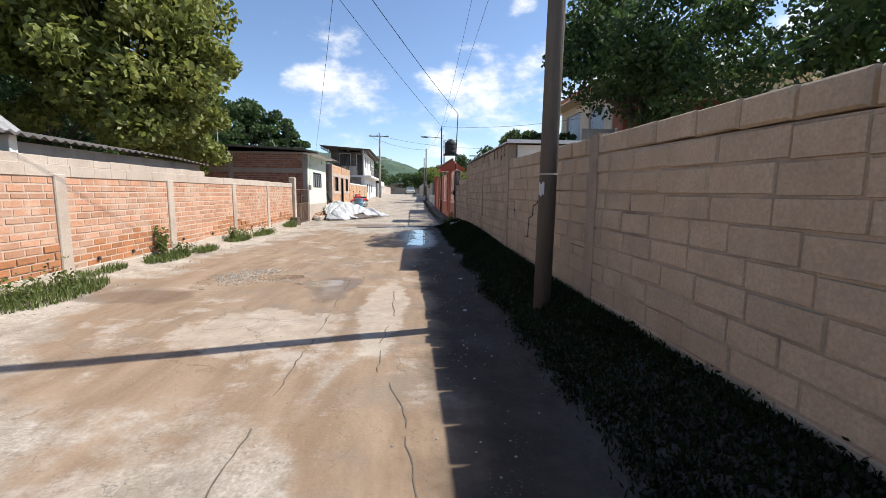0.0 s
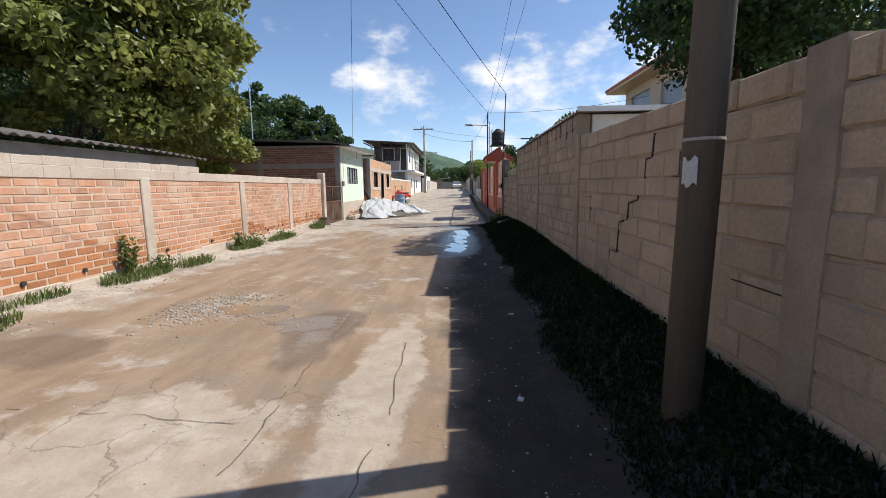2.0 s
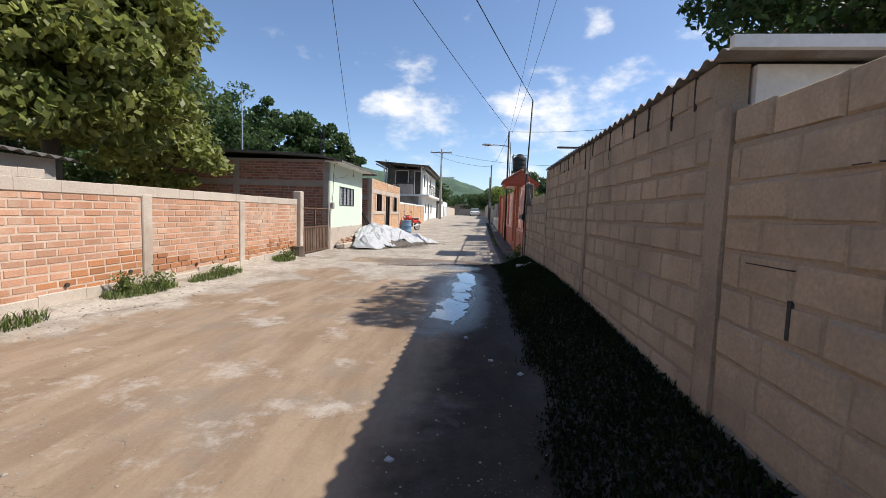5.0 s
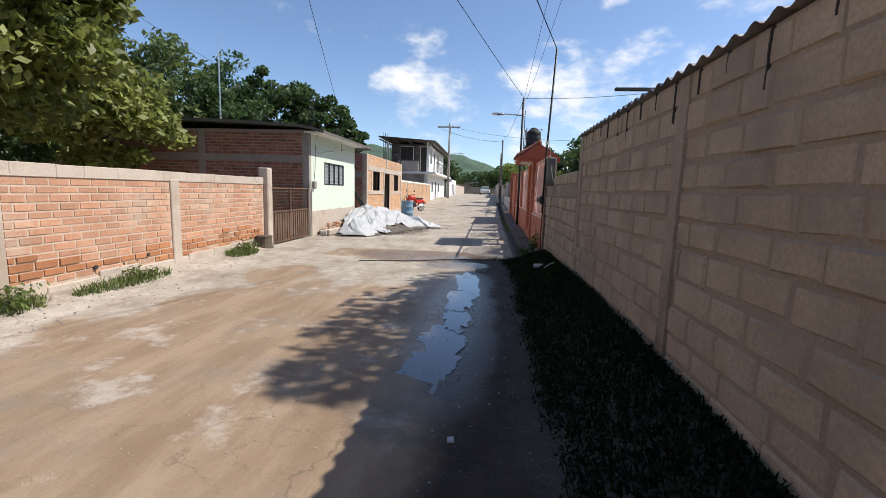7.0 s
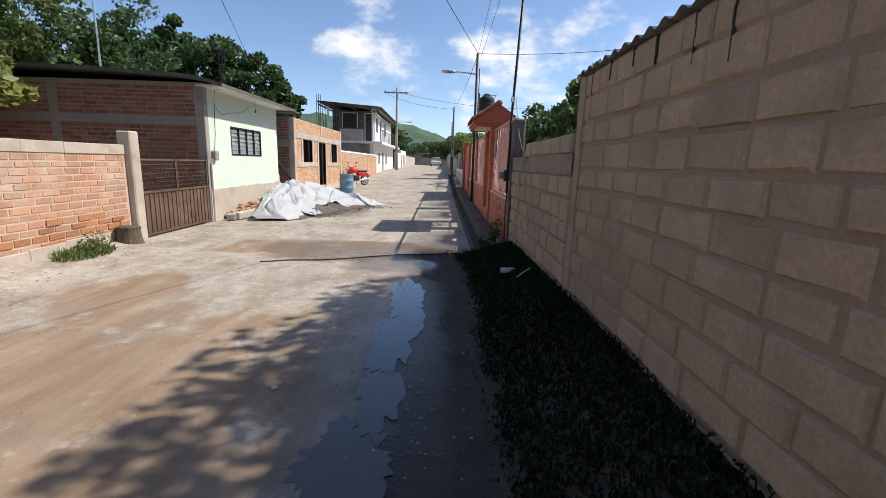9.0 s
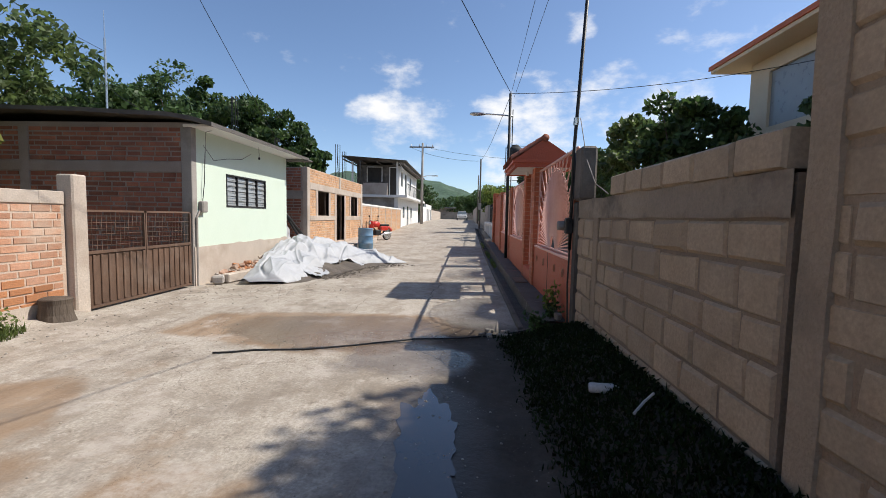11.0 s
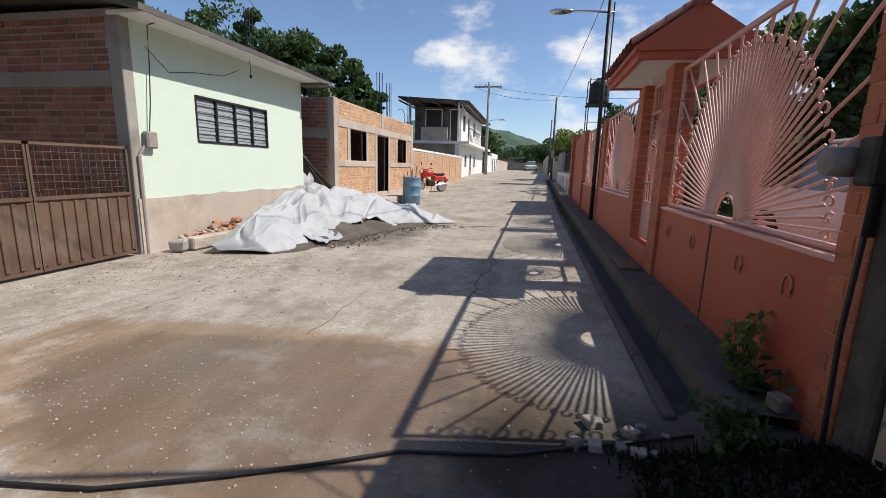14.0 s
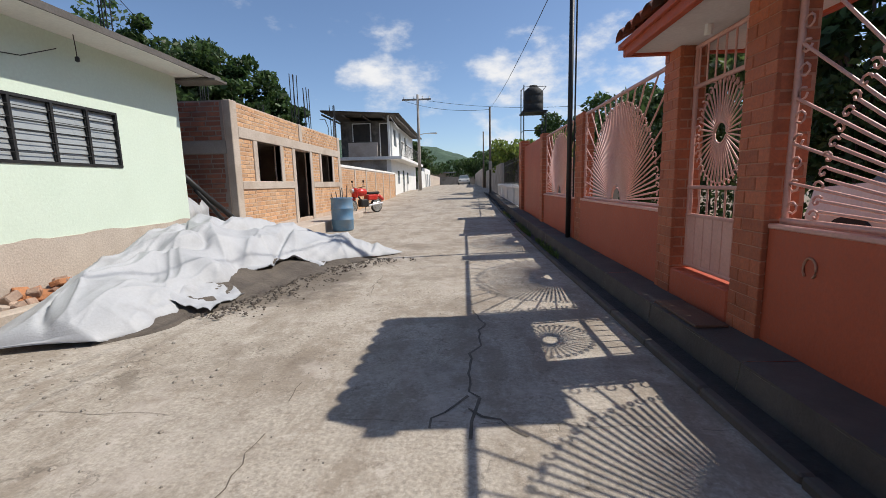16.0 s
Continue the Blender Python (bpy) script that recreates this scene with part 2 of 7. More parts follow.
    h = op("SUBTRACT", bump0.inputs["Height"].links[0].from_socket, op("MULTIPLY", crack, 0.8))
    h = op("ADD", h, op("MULTIPLY", speck, 0.4))
    ls.new(h, bump0.inputs["Height"])
    return m


def leafy(name, c1, c2, scale=0.8):
    m = surf(name, c1, c2, scale=scale, fine=9, rough=0.55, bump=0.0, vary=0.45, fine_amt=0.3)
    nt = m.node_tree
    ns, ls = nt.nodes, nt.links
    b = ns["Principled BSDF"]
    tr = ns.new("ShaderNodeBsdfTranslucent")
    mx = ns.new("ShaderNodeMixShader")
    mx.inputs[0].default_value = 0.46
    ls.new(b.inputs["Base Color"].links[0].from_socket, tr.inputs["Color"])
    ls.new(b.outputs[0], mx.inputs[1])
    ls.new(tr.outputs[0], mx.inputs[2])
    ls.new(mx.outputs[0], ns["Material Output"].inputs["Surface"])
    return m


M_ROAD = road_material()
M_EARTH = surf("bare_earth", (0.20, 0.145, 0.095), (0.30, 0.225, 0.155), scale=1.5, fine=40, bump=0.5, bump_scale=25, stain=(0.13, 0.12, 0.06), stain_scale=0.3)
M_BLOCK = surf("sandy_concrete_block", (0.375, 0.283, 0.19), (0.475, 0.368, 0.255), scale=2.5, fine=55, bump=0.3, bump_scale=50, fine_amt=0.2, vary=0.075, stain=(0.255, 0.20, 0.15), stain_scale=1.1, stain_at=(0.5, 0.75))
M_MORTAR = surf("sandy_mortar", (0.35, 0.265, 0.182), (0.42, 0.325, 0.232), scale=3, fine=60, bump=0.6, bump_scale=60, stain=(0.19, 0.15, 0.115), stain_scale=1.3)
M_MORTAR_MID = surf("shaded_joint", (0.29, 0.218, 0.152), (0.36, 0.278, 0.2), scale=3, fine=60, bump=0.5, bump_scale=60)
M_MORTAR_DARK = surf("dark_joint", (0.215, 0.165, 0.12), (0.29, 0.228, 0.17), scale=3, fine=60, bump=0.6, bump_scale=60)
M_BRICK = surf("red_clay_brick", (0.45, 0.22, 0.125), (0.55, 0.32, 0.215), scale=2.2, fine=45, bump=0.5, bump_scale=60, vary=0.16, stain=(0.52, 0.405, 0.31), stain_scale=1.1, stain_at=(0.5, 0.72))
M_BRICK_DAMP = surf("damp_clay_brick", (0.36, 0.15, 0.065), (0.45, 0.20, 0.09), scale=2.2, fine=45, bump=0.5, bump_scale=60, vary=0.2)
# Side-wall brick: weathering, plus the shade of those sides in the colour.
M_BRICK_OLD_SHADE = surf("weathered_shaded_brick", (0.29, 0.10, 0.06), (0.40, 0.155, 0.09), scale=3.0, fine=40, bump=0.5, bump_scale=60, vary=0.3, stain=(0.16, 0.09, 0.07), stain_scale=1.6)
M_JOINT = surf("pale_lime_joint", (0.50, 0.375, 0.285), (0.60, 0.475, 0.375), scale=3, fine=50, bump=0.5, bump_scale=60, stain=(0.47, 0.33, 0.24), stain_scale=1.2)
M_BRICK_NEW = surf("orange_clay_brick", (0.52, 0.275, 0.135), (0.60, 0.37, 0.205), scale=2.2, fine=45, bump=0.5, bump_scale=60, vary=0.16, stain=(0.55, 0.42, 0.30), stain_scale=1.4, stain_at=(0.55, 0.75))
M_CRACK = surf("dirt_filled_crack", (0.10, 0.08, 0.06), (0.19, 0.155, 0.12), scale=7, fine=60, bump=0.5, bump_scale=60)
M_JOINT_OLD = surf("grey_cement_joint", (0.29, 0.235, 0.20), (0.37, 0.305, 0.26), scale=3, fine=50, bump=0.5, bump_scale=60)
M_CEMENT = surf("cement_render", (0.46, 0.385, 0.32), (0.56, 0.48, 0.40), scale=1.7, fine=50, bump=0.4, bump_scale=45, stain=(0.37, 0.29, 0.225), stain_scale=1.1, stain_at=(0.48, 0.7))
# Sooty post concrete; on the balcony wall its darkness is painted shade.
M_POST_SHADE = surf("soot_and_shade_concrete", (0.12, 0.105, 0.09), (0.20, 0.175, 0.15), scale=2.2, fine=50, bump=0.5, bump_scale=45, stain=(0.055, 0.048, 0.042), stain_scale=1.4, stain_at=(0.42, 0.62))
M_BEAM = surf("stained_cement_beam", (0.27, 0.215, 0.16), (0.36, 0.29, 0.215), scale=2.2, fine=50, bump=0.5, bump_scale=45, stain=(0.07, 0.06, 0.05), stain_scale=1.3, stain_at=(0.5, 0.66))
# Dirty concrete, taken darker still so the wall's shade is in the colour.
M_PAVE = surf("dirty_shaded_pavement", (0.085, 0.072, 0.06), (0.145, 0.123, 0.104), scale=2.2, fine=50, bump=0.4, bump_scale=45, stain=(0.085, 0.07, 0.058), stain_scale=1.4)
M_CEMENT_GREY = surf("grey_cement", (0.30, 0.27, 0.24), (0.40, 0.365, 0.33), scale=1.7, fine=50, bump=0.4, bump_scale=45, stain=(0.19, 0.165, 0.14), stain_scale=1.1)
M_GREEN = surf("mint_green_paint", (0.60, 0.695, 0.575), (0.66, 0.745, 0.63), scale=0.9, fine=30, rough=0.75, bump=0.15, bump_scale=35, fine_amt=0.06, stain=(0.55, 0.64, 0.52), stain_scale=0.9, stain_at=(0.5, 0.85))
M_ORANGE = surf("orange_red_paint", (0.44, 0.085, 0.036), (0.52, 0.11, 0.05), scale=1.4, fine=30, rough=0.6, bump=0.2, bump_scale=40, fine_amt=0.12, stain=(0.40, 0.095, 0.045), stain_scale=0.9, stain_at=(0.5, 0.8))
M_ORANGE_BRICK = surf("orange_brick_cladding", (0.42, 0.115, 0.05), (0.52, 0.16, 0.075), scale=2.5, fine=40, rough=0.7, bump=0.3, bump_scale=60, vary=0.15)
M_ORANGE_JOINT = surf("pink_cladding_joint", (0.50, 0.25, 0.16), (0.56, 0.30, 0.20), scale=3, fine=40, bump=0.2)
M_IRON = surf("pale_pink_painted_iron", (0.66, 0.34, 0.27), (0.74, 0.43, 0.355), scale=3, fine=40, rough=0.45, bump=0.05, fine_amt=0.1)
M_WHITE = surf("white_paint", (0.72, 0.70, 0.66), (0.80, 0.785, 0.75), scale=1.5, fine=30, rough=0.7, bump=0.12, bump_scale=40, fine_amt=0.08, stain=(0.55, 0.52, 0.47), stain_scale=0.8, stain_at=(0.55, 0.85))
M_CREAM = surf("cream_paint", (0.68, 0.57, 0.39), (0.74, 0.63, 0.45), scale=1.5, fine=30, rough=0.7, bump=0.12, bump_scale=40, fine_amt=0.08)
M_TILE = surf("clay_roof_tile", (0.33, 0.10, 0.055), (0.43, 0.15, 0.085), scale=4, fine=40, rough=0.75, bump=0.3, vary=0.25, stain=(0.12, 0.075, 0.06), stain_scale=2.0)
M_ASPHALT_ROOF = surf("dark_roof_sheet", (0.09, 0.08, 0.072), (0.15, 0.135, 0.12), scale=2, fine=40, rough=0.85, bump=0.4, bump_scale=40)
M_TIN = surf("grey_corrugated_sheet", (0.34, 0.33, 0.32), (0.46, 0.45, 0.44), scale=1.5, fine=40, rough=0.5, bump=0.1, metallic=0.45, stain=(0.22, 0.14, 0.09), stain_scale=1.2, stain_at=(0.55, 0.75))
M_RUST = surf("rusty_brown_iron", (0.115, 0.068, 0.045), (0.175, 0.105, 0.07), scale=2.5, fine=40, rough=0.7, bump=0.25, bump_scale=50, metallic=0.2, vary=0.12, stain=(0.24, 0.18, 0.14), stain_scale=1.8, stain_at=(0.52, 0.8))
M_DARK = surf("black_iron", (0.018, 0.018, 0.018), (0.035, 0.033, 0.032), rough=0.55, bump=0.1, metallic=0.3)
M_WIRE = surf("black_cable", (0.012, 0.012, 0.012), (0.02, 0.02, 0.02), rough=0.6, bump=0)
# Near-black colour puts the darkness of interiors, holes and cracks into the surface.
M_VOID = surf("painted_darkness", (0.035, 0.03, 0.027), (0.055, 0.047, 0.04), rough=0.9, bump=0.1)
M_WOOD_POLE = surf("weathered_timber", (0.08, 0.068, 0.055), (0.135, 0.113, 0.092), scale=3, fine=60, bump=0.6, bump_scale=25, stretch=(3, 3, 0.2))
# Verge leaves near black: the wall's shade is part of this colour.
M_GRASS_SHADE = leafy("shade_dark_grass_blades", (0.011, 0.021, 0.006), (0.024, 0.04, 0.011))
M_WEED = leafy("weed_leaves", (0.115, 0.165, 0.04), (0.165, 0.21, 0.06), scale=3)
M_LEAF = leafy("broad_tree_leaves", (0.18, 0.22, 0.05), (0.30, 0.31, 0.085))
M_LEAF_DARK = leafy("dark_tree_leaves", (0.045, 0.088, 0.026), (0.085, 0.14, 0.04))
M_LEAF_MID = leafy("mid_green_leaves", (0.095, 0.145, 0.045), (0.145, 0.19, 0.06))
M_LEAF_LIME = leafy("lime_green_leaves", (0.16, 0.22, 0.04), (0.24, 0.30, 0.065))
M_BARK = surf("brown_bark", (0.075, 0.055, 0.04), (0.125, 0.095, 0.07), scale=4, fine=40, bump=0.8, bump_scale=20, stretch=(2, 2, 0.5))
M_TARP = surf("white_woven_tarp", (0.39, 0.395, 0.405), (0.48, 0.485, 0.495), scale=1.5, fine=40, rough=0.6, bump=0.15, bump_scale=60, fine_amt=0.06, stain=(0.31, 0.30, 0.295), stain_scale=1.6, stain_at=(0.55, 0.75))
M_SAND = surf("dark_wet_sand", (0.085, 0.068, 0.055), (0.14, 0.115, 0.09), scale=3, fine=50, bump=0.9, bump_scale=30)
M_BLUE = surf("faded_blue_plastic", (0.10, 0.22, 0.36), (0.14, 0.28, 0.43), scale=2.5, fine=30, rough=0.5, bump=0.1, fine_amt=0.12, stain=(0.20, 0.27, 0.33), stain_scale=2.5)
# Near-black paint stands for the shade down in the gutter.
M_GUTTER = surf("shade_black_gutter", (0.025, 0.021, 0.018), (0.06, 0.05, 0.042), scale=4, fine=50, rough=0.8, bump=0.6, bump_scale=40)
M_RED = surf("red_gloss_paint", (0.52, 0.03, 0.02), (0.60, 0.045, 0.03), rough=0.3, bump=0, fine_amt=0.05)
M_RUBBER = surf("black_rubber", (0.02, 0.02, 0.02), (0.035, 0.033, 0.03), rough=0.8, bump=0.3)
M_STEEL = surf("bright_steel", (0.55, 0.55, 0.54), (0.65, 0.64, 0.62), rough=0.3, bump=0, metallic=0.9, fine_amt=0.1)
M_STONE = surf("broken_rubble", (0.36, 0.19, 0.12), (0.46, 0.34, 0.26), scale=3, fine=40, bump=0.6, bump_scale=40, vary=0.3)
M_GRAVEL = surf("pale_gravel", (0.25, 0.215, 0.175), (0.38, 0.34, 0.285), scale=8, fine=60, bump=0.3, vary=0.3)
M_MUDWATER = surf("brown_mud_water", (0.235, 0.16, 0.09), (0.27, 0.19, 0.11), scale=1.2, fine=6, rough=0.16, bump=0.02, bump_scale=8, fine_amt=0.06)
M_WATER = surf("shallow_rain_water", (0.06, 0.047, 0.037), (0.09, 0.07, 0.055), scale=1.2, fine=6, rough=0.05, bump=0.03, bump_scale=10, fine_amt=0.06)
# Bluish green keeps the distance haze inside the hill colour.
M_HILL = surf("hazy_wooded_hillside", (0.055, 0.10, 0.065), (0.095, 0.15, 0.09), scale=0.035, fine=0.35, rough=0.95, bump=1.0, bump_scale=0.25, fine_amt=0.6)
M_PAPER = surf("torn_white_paper", (0.42, 0.42, 0.42), (0.56, 0.56, 0.55), rough=0.8, bump=0.05)


M_WATER.node_tree.nodes["Principled BSDF"].inputs["IOR"].default_value = 1.33
M_WATER.node_tree.nodes["Principled BSDF"].inputs["Coat Weight"].default_value = 1.0


def glassy(name, col=(0.10, 0.12, 0.13), rough=0.08):
    m = surf(name, col, tuple(c * 1.3 for c in col), scale=1.0, fine=5, rough=rough, bump=0, fine_amt=0.08)
    m.node_tree.nodes["Principled BSDF"].inputs["Specular IOR Level"].default_value = 0.8
    return m


M_GLASS = glassy("dusty_louvre_glass", (0.27, 0.285, 0.285), 0.35)
M_PANE = glassy("dark_window_pane")


# ---- mesh building ----
class Shape:
    """Vertices and faces gathered for one mesh."""

    def __init__(self):
        self.v, self.f = [], []

    def add(self, vs, fs, m=None):
        n = len(self.v)
        self.v.extend([tuple(m @ Vector(p)) for p in vs] if m else [tuple(p) for p in vs])
        self.f.extend([tuple(i + n for i in f) for f in fs])
        return self

    def box(self, x0, x1, y0, y1, z0, z1, bev=0.0, m=None):
        if bev <= 0:
            vs = [(x, y, z) for z in (z0, z1) for y in (y0, y1) for x in (x0, x1)]
            return self.add(vs, [(0, 2, 3, 1), (4, 5, 7, 6), (0, 1, 5, 4), (2, 6, 7, 3), (0, 4, 6, 2), (1, 3, 7, 5)], m)
        bm = bmesh.new()
        bmesh.ops.create_cube(bm, size=1)
        for v in bm.verts:
            v.co = Vector(((x0 + x1) / 2 + v.co.x * (x1 - x0), (y0 + y1) / 2 + v.co.y * (y1 - y0), (z0 + z1) / 2 + v.co.z * (z1 - z0)))
        bmesh.ops.bevel(bm, geom=list(bm.edges), offset=bev, segments=1, affect="EDGES", profile=0.5)
        vs, fs = [v.co.copy() for v in bm.verts], [tuple(v.index for v in f.verts) for f in bm.faces]
        bm.free()
        return self.add(vs, fs, m)

    def tube(self, pts, r, sides=6, r_end=None, cap=True):
        """A round bar along points, tapering from r to r_end."""
        pts = [Vector(p) for p in pts]
        r_end = r if r_end is None else r_end
        n0 = len(self.v)
        for i, p in enumerate(pts):
            d = (pts[min(i + 1, len(pts) - 1)] - pts[max(i - 1, 0)]).normalized()
            a = d.orthogonal().normalized() if abs(d.z) > 0.99 else d.cross(Vector((0, 0, 1))).normalized()
            b = d.cross(a)
            k = r + (r_end - r) * i / (len(pts) - 1)
            for s in range(sides):
                t = 2 * math.pi * s / sides
                self.v.append(tuple(p + (a * math.cos(t) + b * math.sin(t)) * k))
        for i in range(len(pts) - 1):
            for s in range(sides):
                a0, a1 = n0 + i * sides + s, n0 + i * sides + (s + 1) % sides
                self.f.append((a0, a1, a1 + sides, a0 + sides))
        if cap:
            self.f.append(tuple(n0 + s for s in reversed(range(sides))))
            self.f.append(tuple(n0 + (len(pts) - 1) * sides + s for s in range(sides)))
        return self

    def lathe(self, profile, sides=20, at=(0, 0, 0), closed=True):
        """A turned shape from (radius, height) pairs."""
        n0 = len(self.v)
        for r, z in profile:
            for s in range(sides):
                t = 2 * math.pi * s / sides
                self.v.append((at[0] + r * math.cos(t), at[1] + r * math.sin(t), at[2] + z))
        for i in range(len(profile) - 1):
            for s in range(sides):
                a0, a1 = n0 + i * sides + s, n0 + i * sides + (s + 1) % sides
                self.f.append((a0, a1, a1 + sides, a0 + sides))
        if closed:
            self.f.append(tuple(n0 + s for s in reversed(range(sides))))
            self.f.append(tuple(n0 + (len(profile) - 1) * sides + s for s in range(sides)))
        return self

    def sheet(self, nu, nv, fn):
        """A grid of (nu+1) x (nv+1) points fn(u, v)."""
        n0 = len(self.v)
        for j in range(nv + 1):
            for i in range(nu + 1):
                self.v.append(tuple(fn(i / nu, j / nv)))
        for j in range(nv):
            for i in range(nu):
                a = n0 + j * (nu + 1) + i
                self.f.append((a, a + 1, a + nu + 2, a + nu + 1))
        return self

    def mesh(self, name, mat, smooth=False):
        me = bpy.data.meshes.new(name)
        me.from_pydata(self.v, [], self.f)
        me.materials.append(mat)
        if smooth:
            me.polygons.foreach_set("use_smooth", [True] * len(me.polygons))
        me.update()
        return me


def part(name, shape, material, parent=None, label="", smooth=False, at=None):
    ob = new(name, shape.mesh(name, material, smooth))
    if at is not None:
        ob.matrix_basis = at if isinstance(at, Matrix) else Matrix.Translation(at)
    ob.parent = parent
    if label:
        ob["label"] = label
    return ob


def thing(name, label, category, at=(0, 0, 0), group="", turn=0.0):
    ob = new(name)
    ob.empty_display_size = 0.1
    ob.matrix_basis = pose(*at, 0, 0, turn)
    return tagged(ob, label, category, group)


def setting(name, shape, material, label, category, smooth=False):
    return tagged(part(name, shape, material, smooth=smooth), label, category, kind="structure")


UNIT = {}


def piece(name, material, parent, centre, size, turn=(0, 0, 0), chamfer=0.12, wear=0.0):
    """A masonry unit with worn front edges; alike pieces share one mesh."""
    key = (name, material.name, random.randrange(7 if wear else 4), wear)
    if key not in UNIT:
        s, c = Shape(), chamfer
        rnd = random.Random(key[2] + 5)
        j = lambda: rnd.uniform(-0.035, 0.035) * (1 + wear)
        back = [(-0.5, -0.5, -0.5), (-0.5, 0.5, -0.5), (-0.5, 0.5, 0.5), (-0.5, -0.5, 0.5)]
        mid = [(0.5 - c, y, z) for _, y, z in back]
        k = 0.035 + 0.02 * wear
        front = [(0.5, y * (1 - k * 2) + j() * 0.4, z * (1 - k * 4) + j()) for _, y, z in back]
        s.add(back + mid + front, [(3, 2, 1, 0)] + [(a, (a + 1) % 4, (a + 1) % 4 + 4, a + 4) for a in range(4)]
              + [(a + 4, (a + 1) % 4 + 4, (a + 1) % 4 + 8, a + 8) for a in range(4)] + [(8, 9, 10, 11)])
        UNIT[key] = s.mesh(name, material)
    ob = new(name, UNIT[key])
    ob.matrix_basis = pose(*centre, *turn) @ Matrix.Diagonal((*size, 1))
    ob.parent = parent
    return ob


def courses(y0, y1, z0, z1, length, height, joint, jitter=0.15, skip=()):
    """Running bond on a wall: (centre y, centre z, length, height) for each unit; skip: (y0, y1, z0, z1) openings."""
    out, row, z = [], 0, z0
    n = max(1, round((z1 - z0) / height))
    h = (z1 - z0) / n
    cuts = [z0] + [z0 + (k + random.uniform(-0.09, 0.09)) * (z1 - z0) / n for k in range(1, n)] + [z1]
    for row in range(n):
        z, h = cuts[row], cuts[row + 1] - cuts[row]
        y = y0 - (length * (0.5 if row % 2 else 0.0)) - random.uniform(0, jitter * length)
        while y < y1:
            e = y + length * random.uniform(1 - jitter, 1 + jitter)
            a, b = max(y, y0), min(e, y1)
            y = e
            spans = [(a, b)]
            for s0, s1, sz0, sz1 in skip:
                if z + h * 0.5 > sz0 and z + h * 0.5 < sz1:
                    spans = [q for p in spans for q in ((p[0], min(p[1], s0)), (max(p[0], s1), p[1])) if q[1] - q[0] > 0.03]
            for a, b in spans:
                if b - a > 0.05:
                    out.append(((a + b) / 2, z + h / 2, b - a - joint, h - joint))
    return out


def lay(name, stuff_name, units, face, depth, out_dir, material, parent, near, axis="x", proud=0.006, pick=None, uneven=1.0, wear=0.0):
    """Units of a wall as parts of their own inside the stretch near, the rest joined in one mesh. out_dir: the side that the faces look to."""
    rest = Shape()
    made = 0
    for c, z, w, h in units:
        d = face + out_dir * (uneven * random.uniform(-0.006, 0.008) + proud) - out_dir * depth / 2
        m = pick(c, z) if pick else material
        if near and near[0] <= c <= near[1] and made < 300:
            made += 1
            if axis == "x":
                piece(name, m, parent, (d, c, z), (depth, w, h), (0, 0, (0 if out_dir > 0 else 180) + random.uniform(-0.5, 0.5)), 0.12 + 0.1 * wear, wear)
            else:
                piece(name, m, parent, (c, d, z), (depth, w, h), (0, 0, 90 * out_dir + random.uniform(-0.5, 0.5)))
        else:
            t = random.uniform(0.002, 0.008)
            f = d + out_dir * depth / 2
            b = f - out_dir * 0.03
            k = min(w, h) * 0.06
            q = [(b, c - w / 2, z - h / 2), (b, c + w / 2, z - h / 2), (b, c + w / 2, z + h / 2), (b, c - w / 2, z + h / 2)]
            q += [(f, y + (k if y < c else -k), zz + (k if zz < z else -k)) for _, y, zz in q]
            if axis == "y":
                q = [(y, x, zz) for x, y, zz in q]
            fs = [(4, 5, 6, 7)] + [(a, (a + 1) % 4, (a + 1) % 4 + 4, a + 4) for a in range(4)]
            if (out_dir < 0) != (axis == "y"):
                fs = [tuple(reversed(x)) for x in fs]
            rest.add(q, fs)
    if rest.v:
        ob = part(stuff_name, rest, material, parent)
        ob["kind"] = "stuff"
    return parent


XR, XL = 2.6, -3.8   # street faces of the walls on the two sides


# ---- ground and road ----
def rise(y):
    """The street climbs gently past the houses and levels out far off."""
    if y < 26:
        return 0.0
    if y < 30:
        return 0.028 * (y - 26) ** 2 / 8
    return min(0.056 + 0.028 * (y - 30), 0.70 + 0.012 * max(0, y - 53), 1.0)


def ground_height(x, y):
    z = 0.012 * noise.noise(Vector((x * 0.7, y * 0.5, 3.1))) + 0.006 * noise.noise(Vector((x * 2.4, y * 2.0, 1.7)))
    z += rise(y)
    if y < 17.0:
        k = min(max((x - 1.75) / 0.85, 0), 1)
        z += (0.28 + 0.14 * math.exp(-((y - 11.5) / 4.0) ** 2)) * k * k * (3 - 2 * k) * min(1, max(0, (17.2 - y) / 1.2))
    k = min(max((-x - 3.15) / 0.6, 0), 1)
    if y < 17:
        z += 0.10 * k
    return z


def build_ground():
    s = Shape()
    s.sheet(66, 220, lambda u, v: ((lambda x, y: (x, y, ground_height(x, y)))(-4.4 + 7.5 * u, -6 + 62 * v)))
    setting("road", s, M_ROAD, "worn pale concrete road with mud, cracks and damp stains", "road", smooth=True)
    g = Shape()
    # the one sheet of land that reaches the horizon, a little lower than the road
    g.sheet(24, 24, lambda u, v: (-2600 + 5200 * u, -1200 + 4200 * v, -0.06))
    setting("ground", g, M_EARTH, "flat brown earth reaching to the hills", "ground")


build_ground()
setting("garden_drive", Shape().box(2.8, 6.4, 17.2, 33, -0.2, 0.25), M_PAVE, "dull concrete drive behind the garden fence", "drive")


